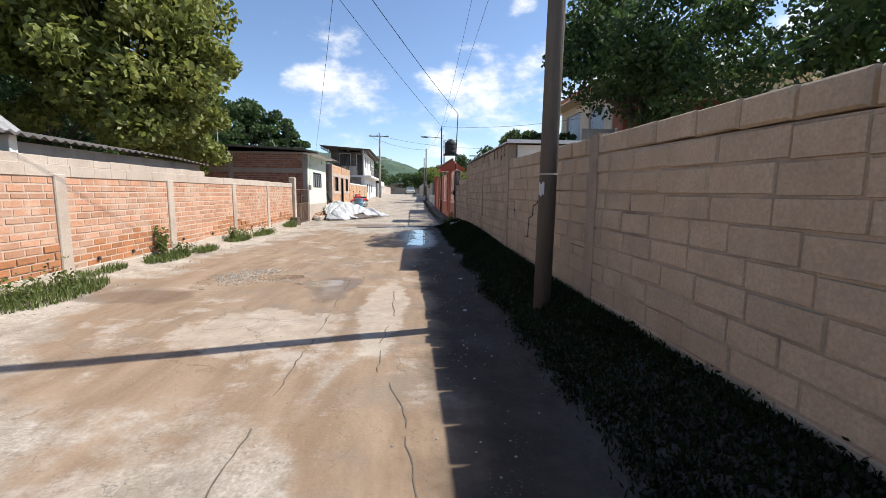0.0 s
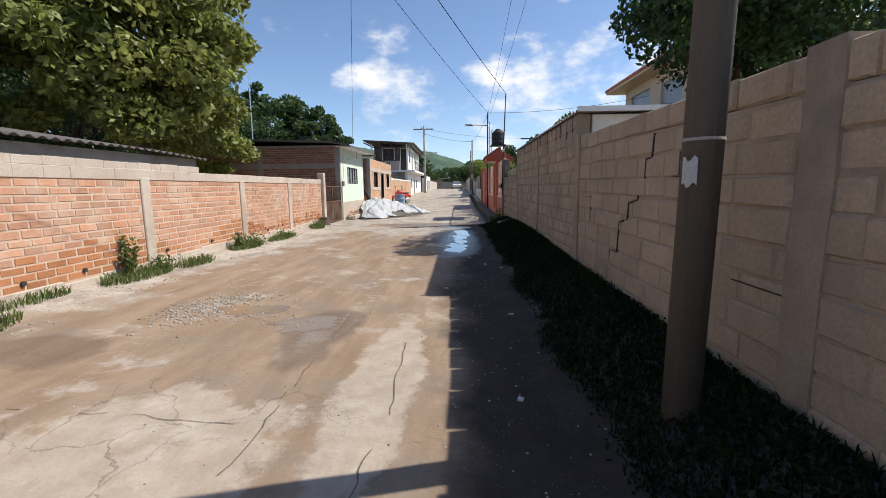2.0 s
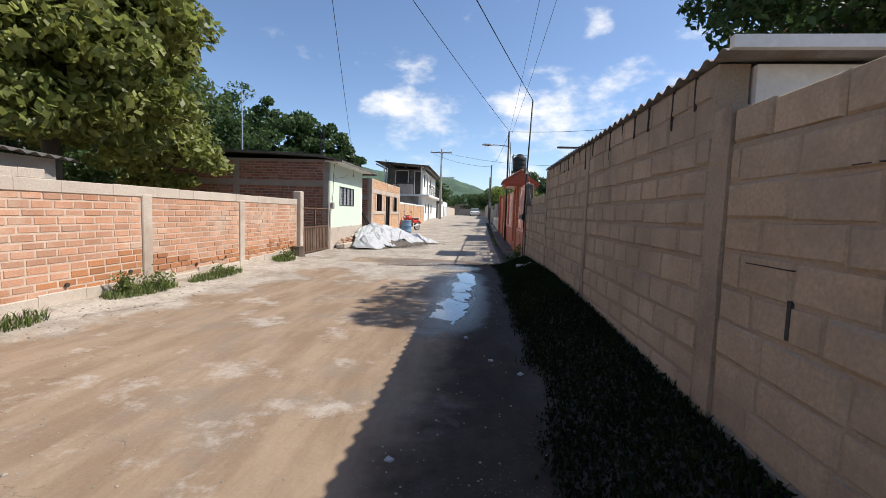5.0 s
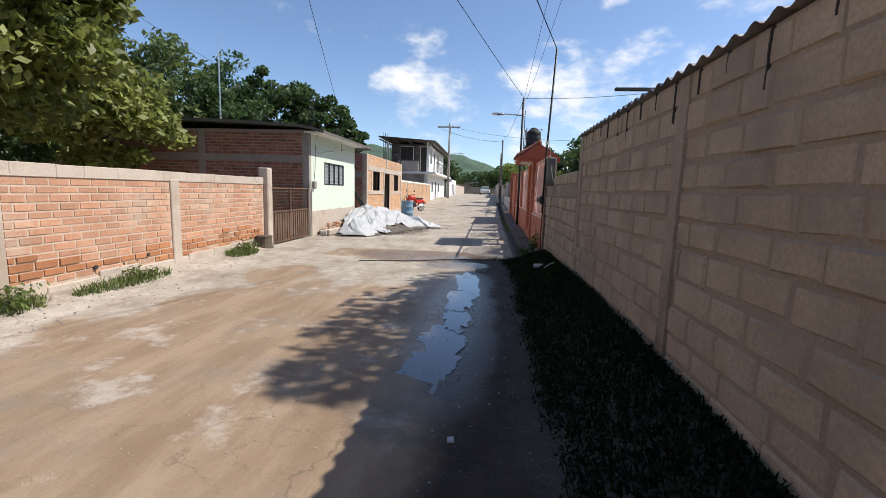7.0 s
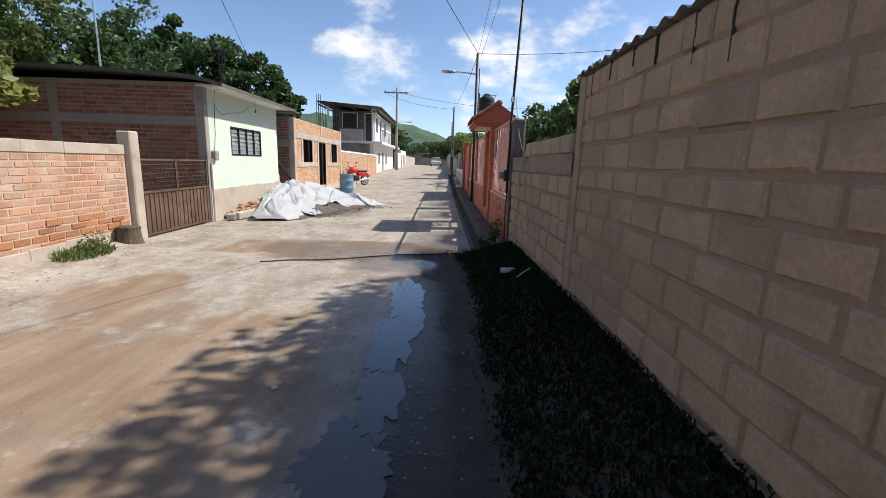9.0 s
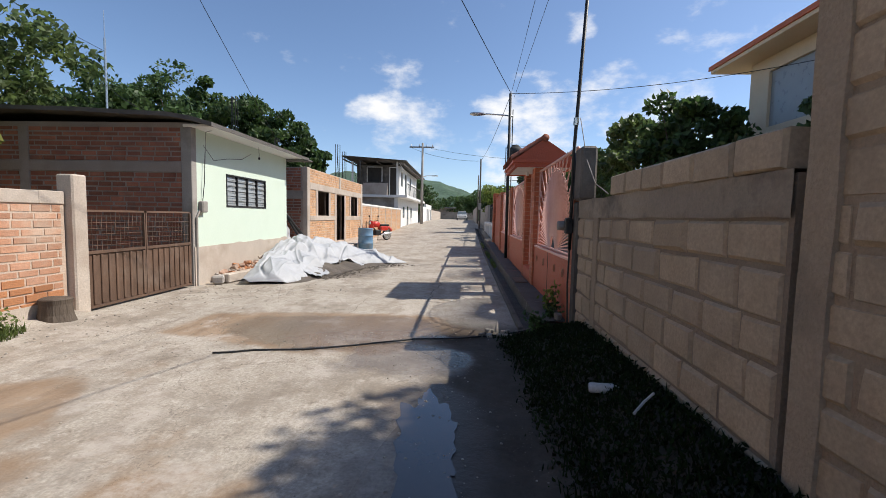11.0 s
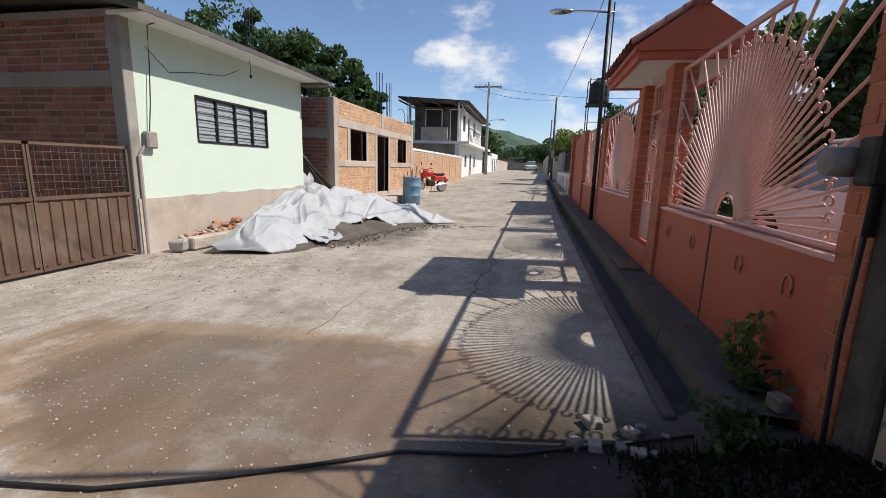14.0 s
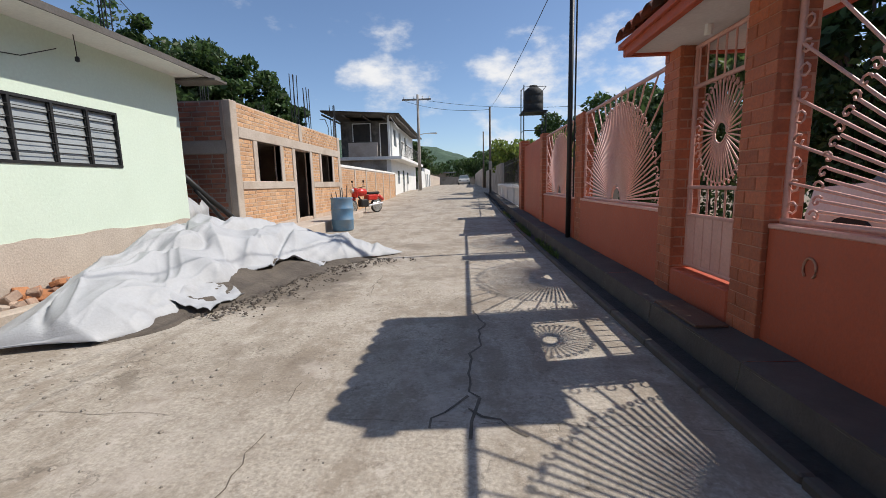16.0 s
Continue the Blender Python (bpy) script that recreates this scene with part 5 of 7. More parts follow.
    for x, y, h in ((-0.1, -0.2, 1.3), (-2.6, -3.3, 2.3), (-0.1, 0.75, 1.15), (-0.1, 3.3, 1.1), (-2.6, -0.2, 1.5), (-2.6, 3.3, 1.2), (-5, -0.4, 1.6)):
        for dx, dy in ((-0.06, -0.06), (0.06, -0.06), (-0.06, 0.06), (0.06, 0.06)):
            rod("rebar", t, (x + dx, y + dy, 2.6), (x + dx + random.uniform(-0.06, 0.06), y + dy + random.uniform(-0.06, 0.06), H + h), 0.012, M_DARK, 5)
    part("bent_rod", Shape().tube([(-0.1, 2.6, 2.85), (-0.05, 2.5, 3.15), (-0.05, 2.2, 3.38), (-0.05, 1.7, 3.3)], 0.012, 5), M_DARK, t)
    # clutter in the gap between the houses
    gp = thing("leaning_pipe", "black pipe leaning in the gap between the houses", "pipe", (XL - 0.1, 23.95, 0))
    part("pipe", Shape().tube([(0, -0.3, 1.5), (0.08, 0.2, 1.12), (0.16, 0.75, 0.75), (0.3, 1.3, 0.33)], 0.05, 8), M_DARK, gp, smooth=True)
    part("pipe", Shape().tube([(0.04, 0.0, 1.22), (0.1, 0.4, 0.85), (0.22, 0.7, 0.45), (0.2, 0.75, 0.0)], 0.035, 8), M_DARK, gp, smooth=True)
    cs = Shape()
    for d in (0.0, -0.012):
        cs.sheet(40, 24, lambda u, v: (XL - 0.5 + 0.36 * (1 - v) + 0.11 * noise.noise(Vector((u * 5, v * 4, 6))) + d, 23.75 + 1.1 * u, 0.02 + (1.02 + 0.16 * noise.noise(Vector((u * 4, 1, 2)))) * v))
    tagged(part("plastic_sheet", cs, M_TARP, smooth=True), "crumpled pale plastic sheet heaped between the houses", "plastic sheet")


build_brick_house()


def build_left_far():
    w = setting("wall_left_far", Shape().box(XL - 0.14, XL, 32.4, 45.0, 0, 1.9), M_JOINT, "sunlit brick boundary wall with white coping", "wall")
    units = []
    ps = [32.5 + i * 2.06 for i in range(7)]
    for a, b in zip(ps, ps[1:]):
        units += courses(a + 0.1, b - 0.1, 0.15, 1.85, 0.26, 0.09, 0.012, 0.1)
    lay("brick", "bricks", units, XL, 0.05, 1, M_BRICK_NEW, w, None, proud=0.006, uneven=0.35)
    for y in ps:
        part("pier", Shape().box(XL - 0.1, XL + 0.02, y - 0.09, y + 0.09, 0, 1.9), M_CEMENT, w)
    part("coping", Shape().box(XL - 0.16, XL + 0.03, 32.4, 45, 1.9, 2.0, 0.01), M_WHITE, w, "white coping")
    t = thing("white_house", "two-storey white house with balcony and dark sheet roof", "house", (XL - 0.25, 45.2, 0))
    part("ground_floor", Shape().box(-3.6, 0, 0.02, 14, 0, 2.85), M_WHITE, t, "white ground floor wall")
    # Thin grey panel added over the white side to stand in for its shade.
    part("side_cladding", Shape().box(-3.6, -0.3, 0.0, 0.018, 0, 2.85), M_CEMENT_GREY, t, "thin grey panel that darkens the side wall for shade")
    part("floor_slab", Shape().box(-3.7, 0.75, -0.35, 14, 2.85, 3.05, 0.01), M_WHITE, t, "white floor slab")
    part("upper_floor", front_with_holes(1.2, 13, 3.05, 5.45, -0.1, 0.15, [(2.0, 3.2, 3.9, 5.1), (4.4, 5.4, 3.1, 5.1), (7.4, 8.6, 3.9, 5.1)]), M_WHITE, t, "white upper floor street wall")
    # Dark concrete colour paints the roof's shade onto this back wall.
    part("upper_floor", Shape().box(-3.55, -0.25, 1.2, 1.35, 3.05, 5.5), M_POST_SHADE, t, "wall behind the balcony, painted dark for the roof's shade")
    part("upper_floor", Shape().box(-3.6, -3.45, 1.35, 13, 3.05, 5.5).box(-3.45, -0.25, 12.85, 13, 3.05, 5.5), M_WHITE, t)
    roof = Shape()
    for d in (0.0, -0.05):
        roof.sheet(4, 90, lambda u, v: (-4.35 + 5.05 * u, -0.7 + 14.9 * v, 5.98 - 0.33 * u - 0.12 * v + 0.03 * math.sin(v * 90 * math.pi / 2) + d))
    part("roof", roof, M_ASPHALT_ROOF, t, "dark overhanging roof sheet")
    for x in (-4.2, -2.9, -1.6, -0.3, 0.5):
        part("rafter", Shape().box(x - 0.04, x + 0.04, -0.65, 14, 5.88 - 0.066 * (x + 4.35) - 0.22, 5.88 - 0.066 * (x + 4.35) - 0.12), M_WOOD_POLE, t)
    for x in (-3.55, -0.05):
        part("porch_post", Shape().box(x - 0.06, x + 0.06, -0.3, -0.18, 3.05, 5.6), M_WHITE, t, "white balcony post")
    for x0, x1, z0, z1 in ((-2.7, -1.55, 4.15, 5.3), (-0.86, -0.25, 3.06, 5.28)):
        wn_ = part("window", Shape().box(x0, x1, 1.175, 1.195, z0, z1), M_VOID, t, "dark opening")
        part("frame", Shape().box(x0 - 0.06, x0, 1.15, 1.199, z0, z1 + 0.06).box(x1, x1 + 0.06, 1.15, 1.199, z0, z1 + 0.06).box(x0, x1, 1.15, 1.199, z1, z1 + 0.06), M_WHITE, wn_)
    part("balcony_rail", Shape().box(-2.7, -0.8, -0.3, -0.2, 3.05, 3.95, 0.01), M_CEMENT, t, "pale balcony parapet")
    for y0, y1, z0, z1, x in ((2.0, 3.2, 3.9, 5.1, -0.22), (4.4, 5.4, 3.1, 5.1, -0.22), (7.4, 8.6, 3.9, 5.1, -0.22), (2.5, 3.4, 1.3, 2.2, 0), (5.0, 5.9, 0.5, 2.3, 0), (7.4, 8.3, 1.3, 2.2, 0)):
        wn_ = part("window", Shape().box(x - 0.02, x + 0.012, y0, y1, z0, z1), M_PANE, t, "dark window")
        part("frame", Shape().box(x, x + 0.03, y0 - 0.06, y0, z0, z1).box(x, x + 0.03, y1, y1 + 0.06, z0, z1).box(x, x + 0.03, y0 - 0.06, y1 + 0.06, z1, z1 + 0.06), M_WHITE, wn_)
    for i in range(20):
        rod("baluster", t, (0.7, 0.0 + i * 0.6, 3.05), (0.7, 0.0 + i * 0.6, 3.95), 0.02, M_DARK)
    rod("handrail", t, (0.7, 0.0, 3.95), (0.7, 11.5, 3.95), 0.03, M_DARK)
    rod("down_pipe", t, (0.1, -0.25, 5.5), (0.62, -0.25, 4.7), 0.03, M_WHITE)
    setting("wall_left_farther", Shape().box(XL - 0.3, XL, 61.5, 66, 0, 2.6), M_WHITE, "white garden wall down the street", "wall")
    g = setting("wall_arched", front_with_holes(66.2, 74, 0, 3.0, XL, 0.3, [(67, 68.2, 0, 2.4), (69.4, 70.6, 0, 2.4), (71.8, 73, 0, 2.4)]), M_WHITE, "white wall with tall openings", "wall")
    setting("wall_left_distant", Shape().box(XL - 0.3, XL, 74.2, 96, 0, 2.4), M_CEMENT, "pale wall in the distance", "wall")
    setting("wall_end", Shape().box(-12, 3.4, 104, 104.3, 0, 2.5), M_CEMENT_GREY, "grey wall closing the end of the street", "wall")
    e = thing("end_house", "small low house at the end of the street", "house", (-5.5, 108, 0.8))
    part("wall", Shape().box(-4, 4, 0, 6, 0, 2.6), M_CEMENT, e)
    part("roof", Shape().box(-4.4, 4.4, -0.6, 6.4, 2.6, 2.8), M_TIN, e)
    # road running on
    s = Shape().sheet(4, 30, lambda u, v: (-3.8 + 6.4 * u, 55.9 + 48 * v, rise(55.9 + 48 * v) - 0.004))
    setting("road_beyond", s, M_ROAD, "worn concrete road running on into the distance", "road")


build_left_far()


# ---- plants ----
def leaf_mesh(name, centres, size, material, rng, droop=0.35):
    """Many small pointed leaves, one at each centre."""
    n = len(centres)
    a = rng.normal(size=(n, 3))
    a[:, 2] -= droop
    a /= np.linalg.norm(a, axis=1)[:, None]
    b = np.cross(a, rng.normal(size=(n, 3)))
    b /= np.linalg.norm(b, axis=1)[:, None]
    s = (size * rng.uniform(0.55, 1.35, n))[:, None]
    c = np.asarray(centres)
    v = np.stack([c - a * s * 0.5, c + b * s * 0.27, c + a * s * 0.55, c - b * s * 0.27], axis=1).reshape(-1, 3)
    me = bpy.data.meshes.new(name)
    me.vertices.add(len(v))
    me.vertices.foreach_set("co", v.astype(np.float32).ravel())
    me.loops.add(4 * n)
    me.loops.foreach_set("vertex_index", np.arange(4 * n, dtype=np.int32))
    me.polygons.add(n)
    me.polygons.foreach_set("loop_start", np.arange(0, 4 * n, 4, dtype=np.int32))
    me.polygons.foreach_set("loop_total", np.full(n, 4, dtype=np.int32))
    me.materials.append(material)
    me.update(calc_edges=True)
    return me


def tree(base, height, spread, material, label, leaves=9000, leaf=0.2, clumps=60, low=0.3, seed=1, trunk=0.16, stems=1, name="tree", squash=1.0, lean=(0, 0)):
    """A tree: tapered trunk, limbs out to every few clumps, and a ragged crown of leaf clumps with gaps between."""
    rng = np.random.default_rng(seed)
    t = thing(name, label, "tree", base, turn=0)
    zc, hz = height * (low + 1) / 2, height * (1 - low) / 2
    d = rng.normal(size=(clumps, 3))
    d /= np.linalg.norm(d, axis=1)[:, None]
    r = rng.uniform(0.45, 1.0, clumps) ** 0.6
    cen = d * r[:, None] * np.array([spread, spread * squash, hz * 0.9]) * rng.uniform(0.8, 1.12, (clumps, 1)) + np.array([lean[0], lean[1], zc])
    per = leaves // clumps
    rad = spread * 0.30
    pts = []
    for c in cen:
        q = rng.normal(size=(per, 3))
        q /= np.linalg.norm(q, axis=1)[:, None]
        q *= (rng.uniform(0.25, 1.0, per) ** 0.5)[:, None] * rad * rng.uniform(0.6, 1.25)
        q[:, 2] *= 0.62
        pts.append(c + q)
    crown = new("crown", leaf_mesh("crown", np.concatenate(pts), leaf, material, rng))
    crown.parent = t
    s = Shape()
    top = []
    for k in range(stems):
        o = Vector((rng.uniform(-0.3, 0.3), rng.uniform(-0.3, 0.3), 0)) * (stems > 1)
        e = o * 2.2 + Vector((lean[0] * 0.4, lean[1] * 0.4, height * (low + 0.25)))
        mid = (o + e) / 2 + Vector((rng.uniform(-0.15, 0.15), rng.uniform(-0.15, 0.15), 0))
        s.tube([o - Vector((0, 0, 0.1)), mid, e], trunk, 8, trunk * 0.55)
        top.append((mid, e))
    part("trunk", s, M_BARK, t, smooth=True)
    lim = Shape()
    for i, c in enumerate(cen[::3]):
        a, b = top[i % stems]
        p0 = a.lerp(b, rng.uniform(0.3, 1.0))
        c = Vector(c)
        lim.tube([p0, p0.lerp(c, 0.5) + Vector((0, 0, -0.1 * spread * 0.3)), c], trunk * 0.34, 5, trunk * 0.08)
    part("bough", lim, M_BARK, t, smooth=True)
    return t


# left side
tree((-7.3, 13.1, 0), 8.6, 2.9, M_LEAF, "large broad-leaved tree behind the brick wall", 46000, 0.21, 130, 0.22, 3, 0.2)
tree((-10.8, 10.2, 0), 7.6, 2.5, M_LEAF_LIME, "bright green tree behind the sheds", 22000, 0.17, 70, 0.25, 4, 0.16)
tree((-13.5, 6.8, 0), 7.0, 3.0, M_LEAF, "leafy tree behind the sheds", 22000, 0.18, 70, 0.2, 5, 0.18)
tree((-12.3, 16.5, 0), 7.2, 3.0, M_LEAF_DARK, "dark leafy tree behind the brick wall", 20000, 0.19, 70, 0.15, 6, 0.18)
tree((-8.6, 17.6, 0), 4.6, 1.8, M_LEAF, "small tree beside the brick house side", 6000, 0.2, 40, 0.3, 16, 0.1)
tree((-14.5, 25.0, 0), 8.9, 2.8, M_LEAF_MID, "grey-green tree behind the green house", 11000, 0.26, 70, 0.3, 7, 0.16)
tree((-18.5, 24.5, 0), 10.0, 3.4, M_LEAF_MID, "grey-green tree behind the green house", 11000, 0.3, 70, 0.2, 8, 0.18)
tree((-13.0, 30.0, 0), 6.8, 2.4, M_LEAF_DARK, "dark tree behind the unfinished house", 8000, 0.26, 50, 0.2, 9, 0.16)
for i, (x, y, h, r) in enumerate(((-24.5, 42, 12.6, 4.2), (-20, 43, 12.4, 3.8), (-16.2, 42.5, 11.4, 3.2), (-13.6, 44, 10.2, 2.6), (-11.6, 45.5, 8.4, 2.0))):
    tree((x, y, 0), h, r, M_LEAF_DARK, "dark leafy tree on the slope behind the houses", 11000, 0.36, 70, 0.15, 20 + i, 0.22)
# right side
tree((8.4, 13.1, 0), 8.4, 3.0, M_LEAF_DARK, "dark many-stemmed tree behind the block wall", 28000, 0.17, 60, 0.40, 31, 0.09, stems=4)
tree((13.2, 11.6, 0), 8.8, 3.2, M_LEAF_DARK, "dark tree behind the block wall", 12000, 0.18, 56, 0.25, 32, 0.14)
tree((9.6, 6.0, 0), 6.6, 2.2, M_LEAF_DARK, "dark tree behind the block wall", 8000, 0.22, 50, 0.35, 33, 0.1, stems=2)
tree((7.4, 24.3, 0), 5.3, 1.5, M_LEAF_DARK, "dark garden tree behind the iron fence", 9000, 0.22, 60, 0.12, 34, 0.14)
tree((8.4, 29.0, 0), 5.6, 2.2, M_LEAF_MID, "garden tree behind the iron fence", 9000, 0.24, 60, 0.12, 35, 0.14)
tree((8.3, 33.5, 0), 5.0, 2.4, M_LEAF_DARK, "dark garden tree behind the iron fence", 8000, 0.24, 50, 0.1, 36, 0.14)
tree((7.6, 18.6, 0), 4.4, 1.3, M_LEAF_DARK, "dark garden tree behind the iron fence", 7000, 0.2, 44, 0.05, 37, 0.12)
tree((9.6, 40.5, 0), 6.3, 2.8, M_LEAF_DARK, "dark tree behind the orange wall", 8000, 0.28, 50, 0.2, 38, 0.16)
tree((6.8, 44.0, 0), 5.6, 2.2, M_LEAF_DARK, "dark tree beside the water tank", 7000, 0.26, 50, 0.2, 39, 0.14)
tree((4.5, 36.5, 0), 3.5, 1.5, M_LEAF_LIME, "lime green bush above the balustrade", 5000, 0.2, 36, 0.35, 40, 0.06, stems=3, name="bush", squash=2.2)
tree((4.4, 47, 0), 4.2, 1.9, M_LEAF_LIME, "lime green tree by the pavement", 5000, 0.24, 40, 0.4, 41, 0.1)
for i, (x, y, h, r) in enumerate(((-1.5, 112, 7.0, 4.5), (4.5, 98, 7.5, 4.0), (6.0, 84, 6.5, 3.2), (5.6, 70, 5.6, 2.4), (-8.0, 100, 8.0, 4.0), (-6.8, 78, 7.5, 2.6), (-7.4, 68, 6.5, 2.4), (10, 115, 9, 5), (-16, 112, 9, 5))):
    tree((x, y, 0), h, r, M_LEAF_DARK, "dark tree far down the street", 6000, 0.42, 46, 0.12, 50 + i, 0.2)


def hedge(x, y, w, l, h, n, material, label, seed):
    """A clipped hedge: leaves through a box, thickest at its skin, on thin stems."""
    rng = np.random.default_rng(seed)
    t = thing("hedge", label, "hedge", (x, y, 0))
    q = rng.uniform(-1, 1, (n, 3))
    ax = rng.integers(0, 3, n)
    q[np.arange(n), ax] = np.sign(q[np.arange(n), ax]) * rng.uniform(0.75, 1.12, n)
    q *= np.array([w / 2, l / 2, h / 2])
    q[:, 2] = np.maximum(q[:, 2] + h / 2 + 0.12 * np.sin(q[:, 1] * 2.1), 0.03)
    lv = new("leaves", leaf_mesh("leaves", q, 0.13, material, rng))
    lv.parent = t
    s = Shape()
    for i in range(int(l * 2)):
        yy = -l / 2 + (i + 0.5) * 0.5
        s.tube([(0, yy, 0), (rng.uniform(-0.1, 0.1), yy + rng.uniform(-0.1, 0.1), h * 0.9)], 0.03, 5, 0.01)
    part("stems", s, M_BARK, t)


# Added hedge: its unlit street face makes the dark backdrop behind the fence.
hedge(6.7, 25.0, 1.1, 14.0, 2.7, 30000, M_LEAF_DARK, "added garden hedge, a dark backing behind the iron fence", 71)


def blades(name, spots, material, label, hmin, hmax, seed, width=0.006, lean=0.6, category="grass"):
    """Grass as one mesh of bent blades at the given (x, y) spots."""
    rng = np.random.default_rng(seed)
    v, f = [], []
    for i, (x, y) in enumerate(spots):
        z = ground_height(x, y) - 0.01
        h = rng.uniform(hmin, hmax)
        a = rng.uniform(0, 6.283)
        dx, dy = math.cos(a) * lean * h * rng.uniform(0.2, 1), math.sin(a) * lean * h * rng.uniform(0.2, 1)
        wx, wy = -math.sin(a) * width, math.cos(a) * width
        n = len(v)
        v += [(x - wx, y - wy, z), (x + wx, y + wy, z), (x + dx * 0.45 + wx * 0.8, y + dy * 0.45 + wy * 0.8, z + h * 0.7), (x + dx * 0.45 - wx * 0.8, y + dy * 0.45 - wy * 0.8, z + h * 0.7), (x + dx, y + dy, z + h)]
        f += [(n, n + 1, n + 2, n + 3), (n + 3, n + 2, n + 4)]
    s = Shape()
    s.v, s.f = v, f
    return tagged(part(name, s, material), label, category, kind="stuff")


def verge_spots(n, seed):
    rng = np.random.default_rng(seed)
    out = []
    while len(out) < n:
        x, y = rng.uniform(1.5, 2.58), rng.uniform(-3, 16.6)
        edge = 1.86 + 0.16 * noise.noise(Vector((0, y * 0.9, 5))) + 0.08 * noise.noise(Vector((0, y * 4, 2)))
        if y > 16.0:
            edge -= 0.15 * min(1, y - 16.0)
        if x > edge + rng.normal() * 0.04:
            out.append((x, y))
    return out


M_GRASS_SHADE.node_tree.nodes["Principled BSDF"].inputs["Specular IOR Level"].default_value = 0.12
blades("verge_grass", verge_spots(34000, 1), M_GRASS_SHADE, "dense green grass verge along the block wall, coloured dark for shade", 0.02, 0.075, 2, 0.005, 1.1)
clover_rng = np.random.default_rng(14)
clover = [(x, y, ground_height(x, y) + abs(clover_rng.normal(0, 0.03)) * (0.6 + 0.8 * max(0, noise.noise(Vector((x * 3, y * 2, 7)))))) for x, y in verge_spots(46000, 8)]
tagged(new("verge_weeds", leaf_mesh("verge_weeds", clover, 0.032, M_GRASS_SHADE, clover_rng)), "low leafy weeds spread through the grass verge, coloured dark for shade", "weeds", kind="stuff")


def patch(cx, cy, rx, ry, n, seed):
    rng = np.random.default_rng(seed)
    return [(cx + rx * math.sqrt(q) * math.cos(k), cy + ry * math.sqrt(q) * math.sin(k)) for q, k in zip(rng.uniform(0, 1, n), rng.uniform(0, 6.283, n))]


spots = []
for cx, cy, rx, ry, n in ((-3.45, 4.9, 0.28, 0.9, 1500), (-3.6, 7.7, 0.2, 0.7, 900), (-3.5, 8.9, 0.16, 0.5, 500), (-3.6, 10.9, 0.2, 0.7, 900), (-3.5, 12.6, 0.15, 0.8, 700), (-3.55, 15.5, 0.2, 0.5, 800), (-3.7, 6.2, 0.1, 0.5, 300), (-3.4, 2.2, 0.25, 1.0, 900), (2.16, 24.6, 0.05, 1.1, 500), (2.14, 27.6, 0.06, 1.3, 700), (2.1, 31.5, 0.06, 1.2, 400)):
    spots += patch(cx, cy, rx, ry, n, int(cy * 10))
blades("roadside_grass", spots, M_WEED, "bright low grass tufts along the brick wall", 0.03, 0.14, 9, 0.006, 0.9)


def weed(x, y, h, spread, n, seed, label, material=None, size=0.05, z=None):
    rng = np.random.default_rng(seed)
    z = ground_height(x, y) if z is None else z
    t = thing("weed", label, "weed", (x, y, z))
    st = Shape()
    pts = []
    for i in range(7):
        a = rng.uniform(0, 6.283)
        e = Vector((math.cos(a) * spread * rng.uniform(0.2, 1), math.sin(a) * spread * rng.uniform(0.2, 1), h * rng.uniform(0.55, 1)))
        st.tube([(0, 0, 0), e * 0.5 + Vector((0, 0, h * 0.1)), e], 0.006, 4, 0.002)
        for j in range(n // 7):
            k = rng.uniform(0.25, 1.05)
            pts.append(np.array(e * k) + rng.normal(size=3) * spread * 0.22)
    part("stems", st, M_BARK, t)
    pts = np.array(pts)
    pts[:, 2] = np.maximum(pts[:, 2], 0.02)
    lv = new("leaves", leaf_mesh("leaves", pts, size, material or M_WEED, rng))
    lv.parent = t


weed(-3.66, 7.65, 0.58, 0.13, 420, 1, "tall bushy weed at the foot of the brick wall", size=0.06)
weed(-3.6, 8.2, 0.22, 0.25, 300, 2, "low spreading weed at the foot of the wall")
weed(-3.6, 10.6, 0.30, 0.2, 300, 3, "dry brownish weed at the foot of the wall")
weed(-3.55, 11.2, 0.25, 0.3, 320, 4, "low spreading weed at the foot of the wall")
weed(-3.5, 5.3, 0.2, 0.35, 320, 5, "low spreading weed at the foot of the wall")
weed(-3.5, 4.5, 0.2, 0.3, 320, 6, "low spreading weed at the foot of the wall")
weed(-3.5, 12.9, 0.16, 0.3, 240, 7, "low spreading weed at the foot of the wall")
weed(-3.55, 15.6, 0.24, 0.25, 300, 8, "low weed beside the tree stump")
weed(2.48, 17.25, 0.5, 0.11, 120, 9, "leafy green weed growing beside the orange wall", M_LEAF_LIME, 0.075, 0.1)
weed(2.45, 17.05, 0.3, 0.15, 120, 10, "dark weed growing beside the orange wall", M_LEAF_DARK, 0.06, 0.1)
weed(2.2, 16.6, 0.2, 0.2, 200, 11, "dark weed at the end of the verge", M_LEAF_DARK, 0.06)
weed(5.2, 3.0, 2.6, 0.3, 240, 12, "pale yellow-green plant showing over the block wall", M_LEAF_LIME, 0.14, 0)


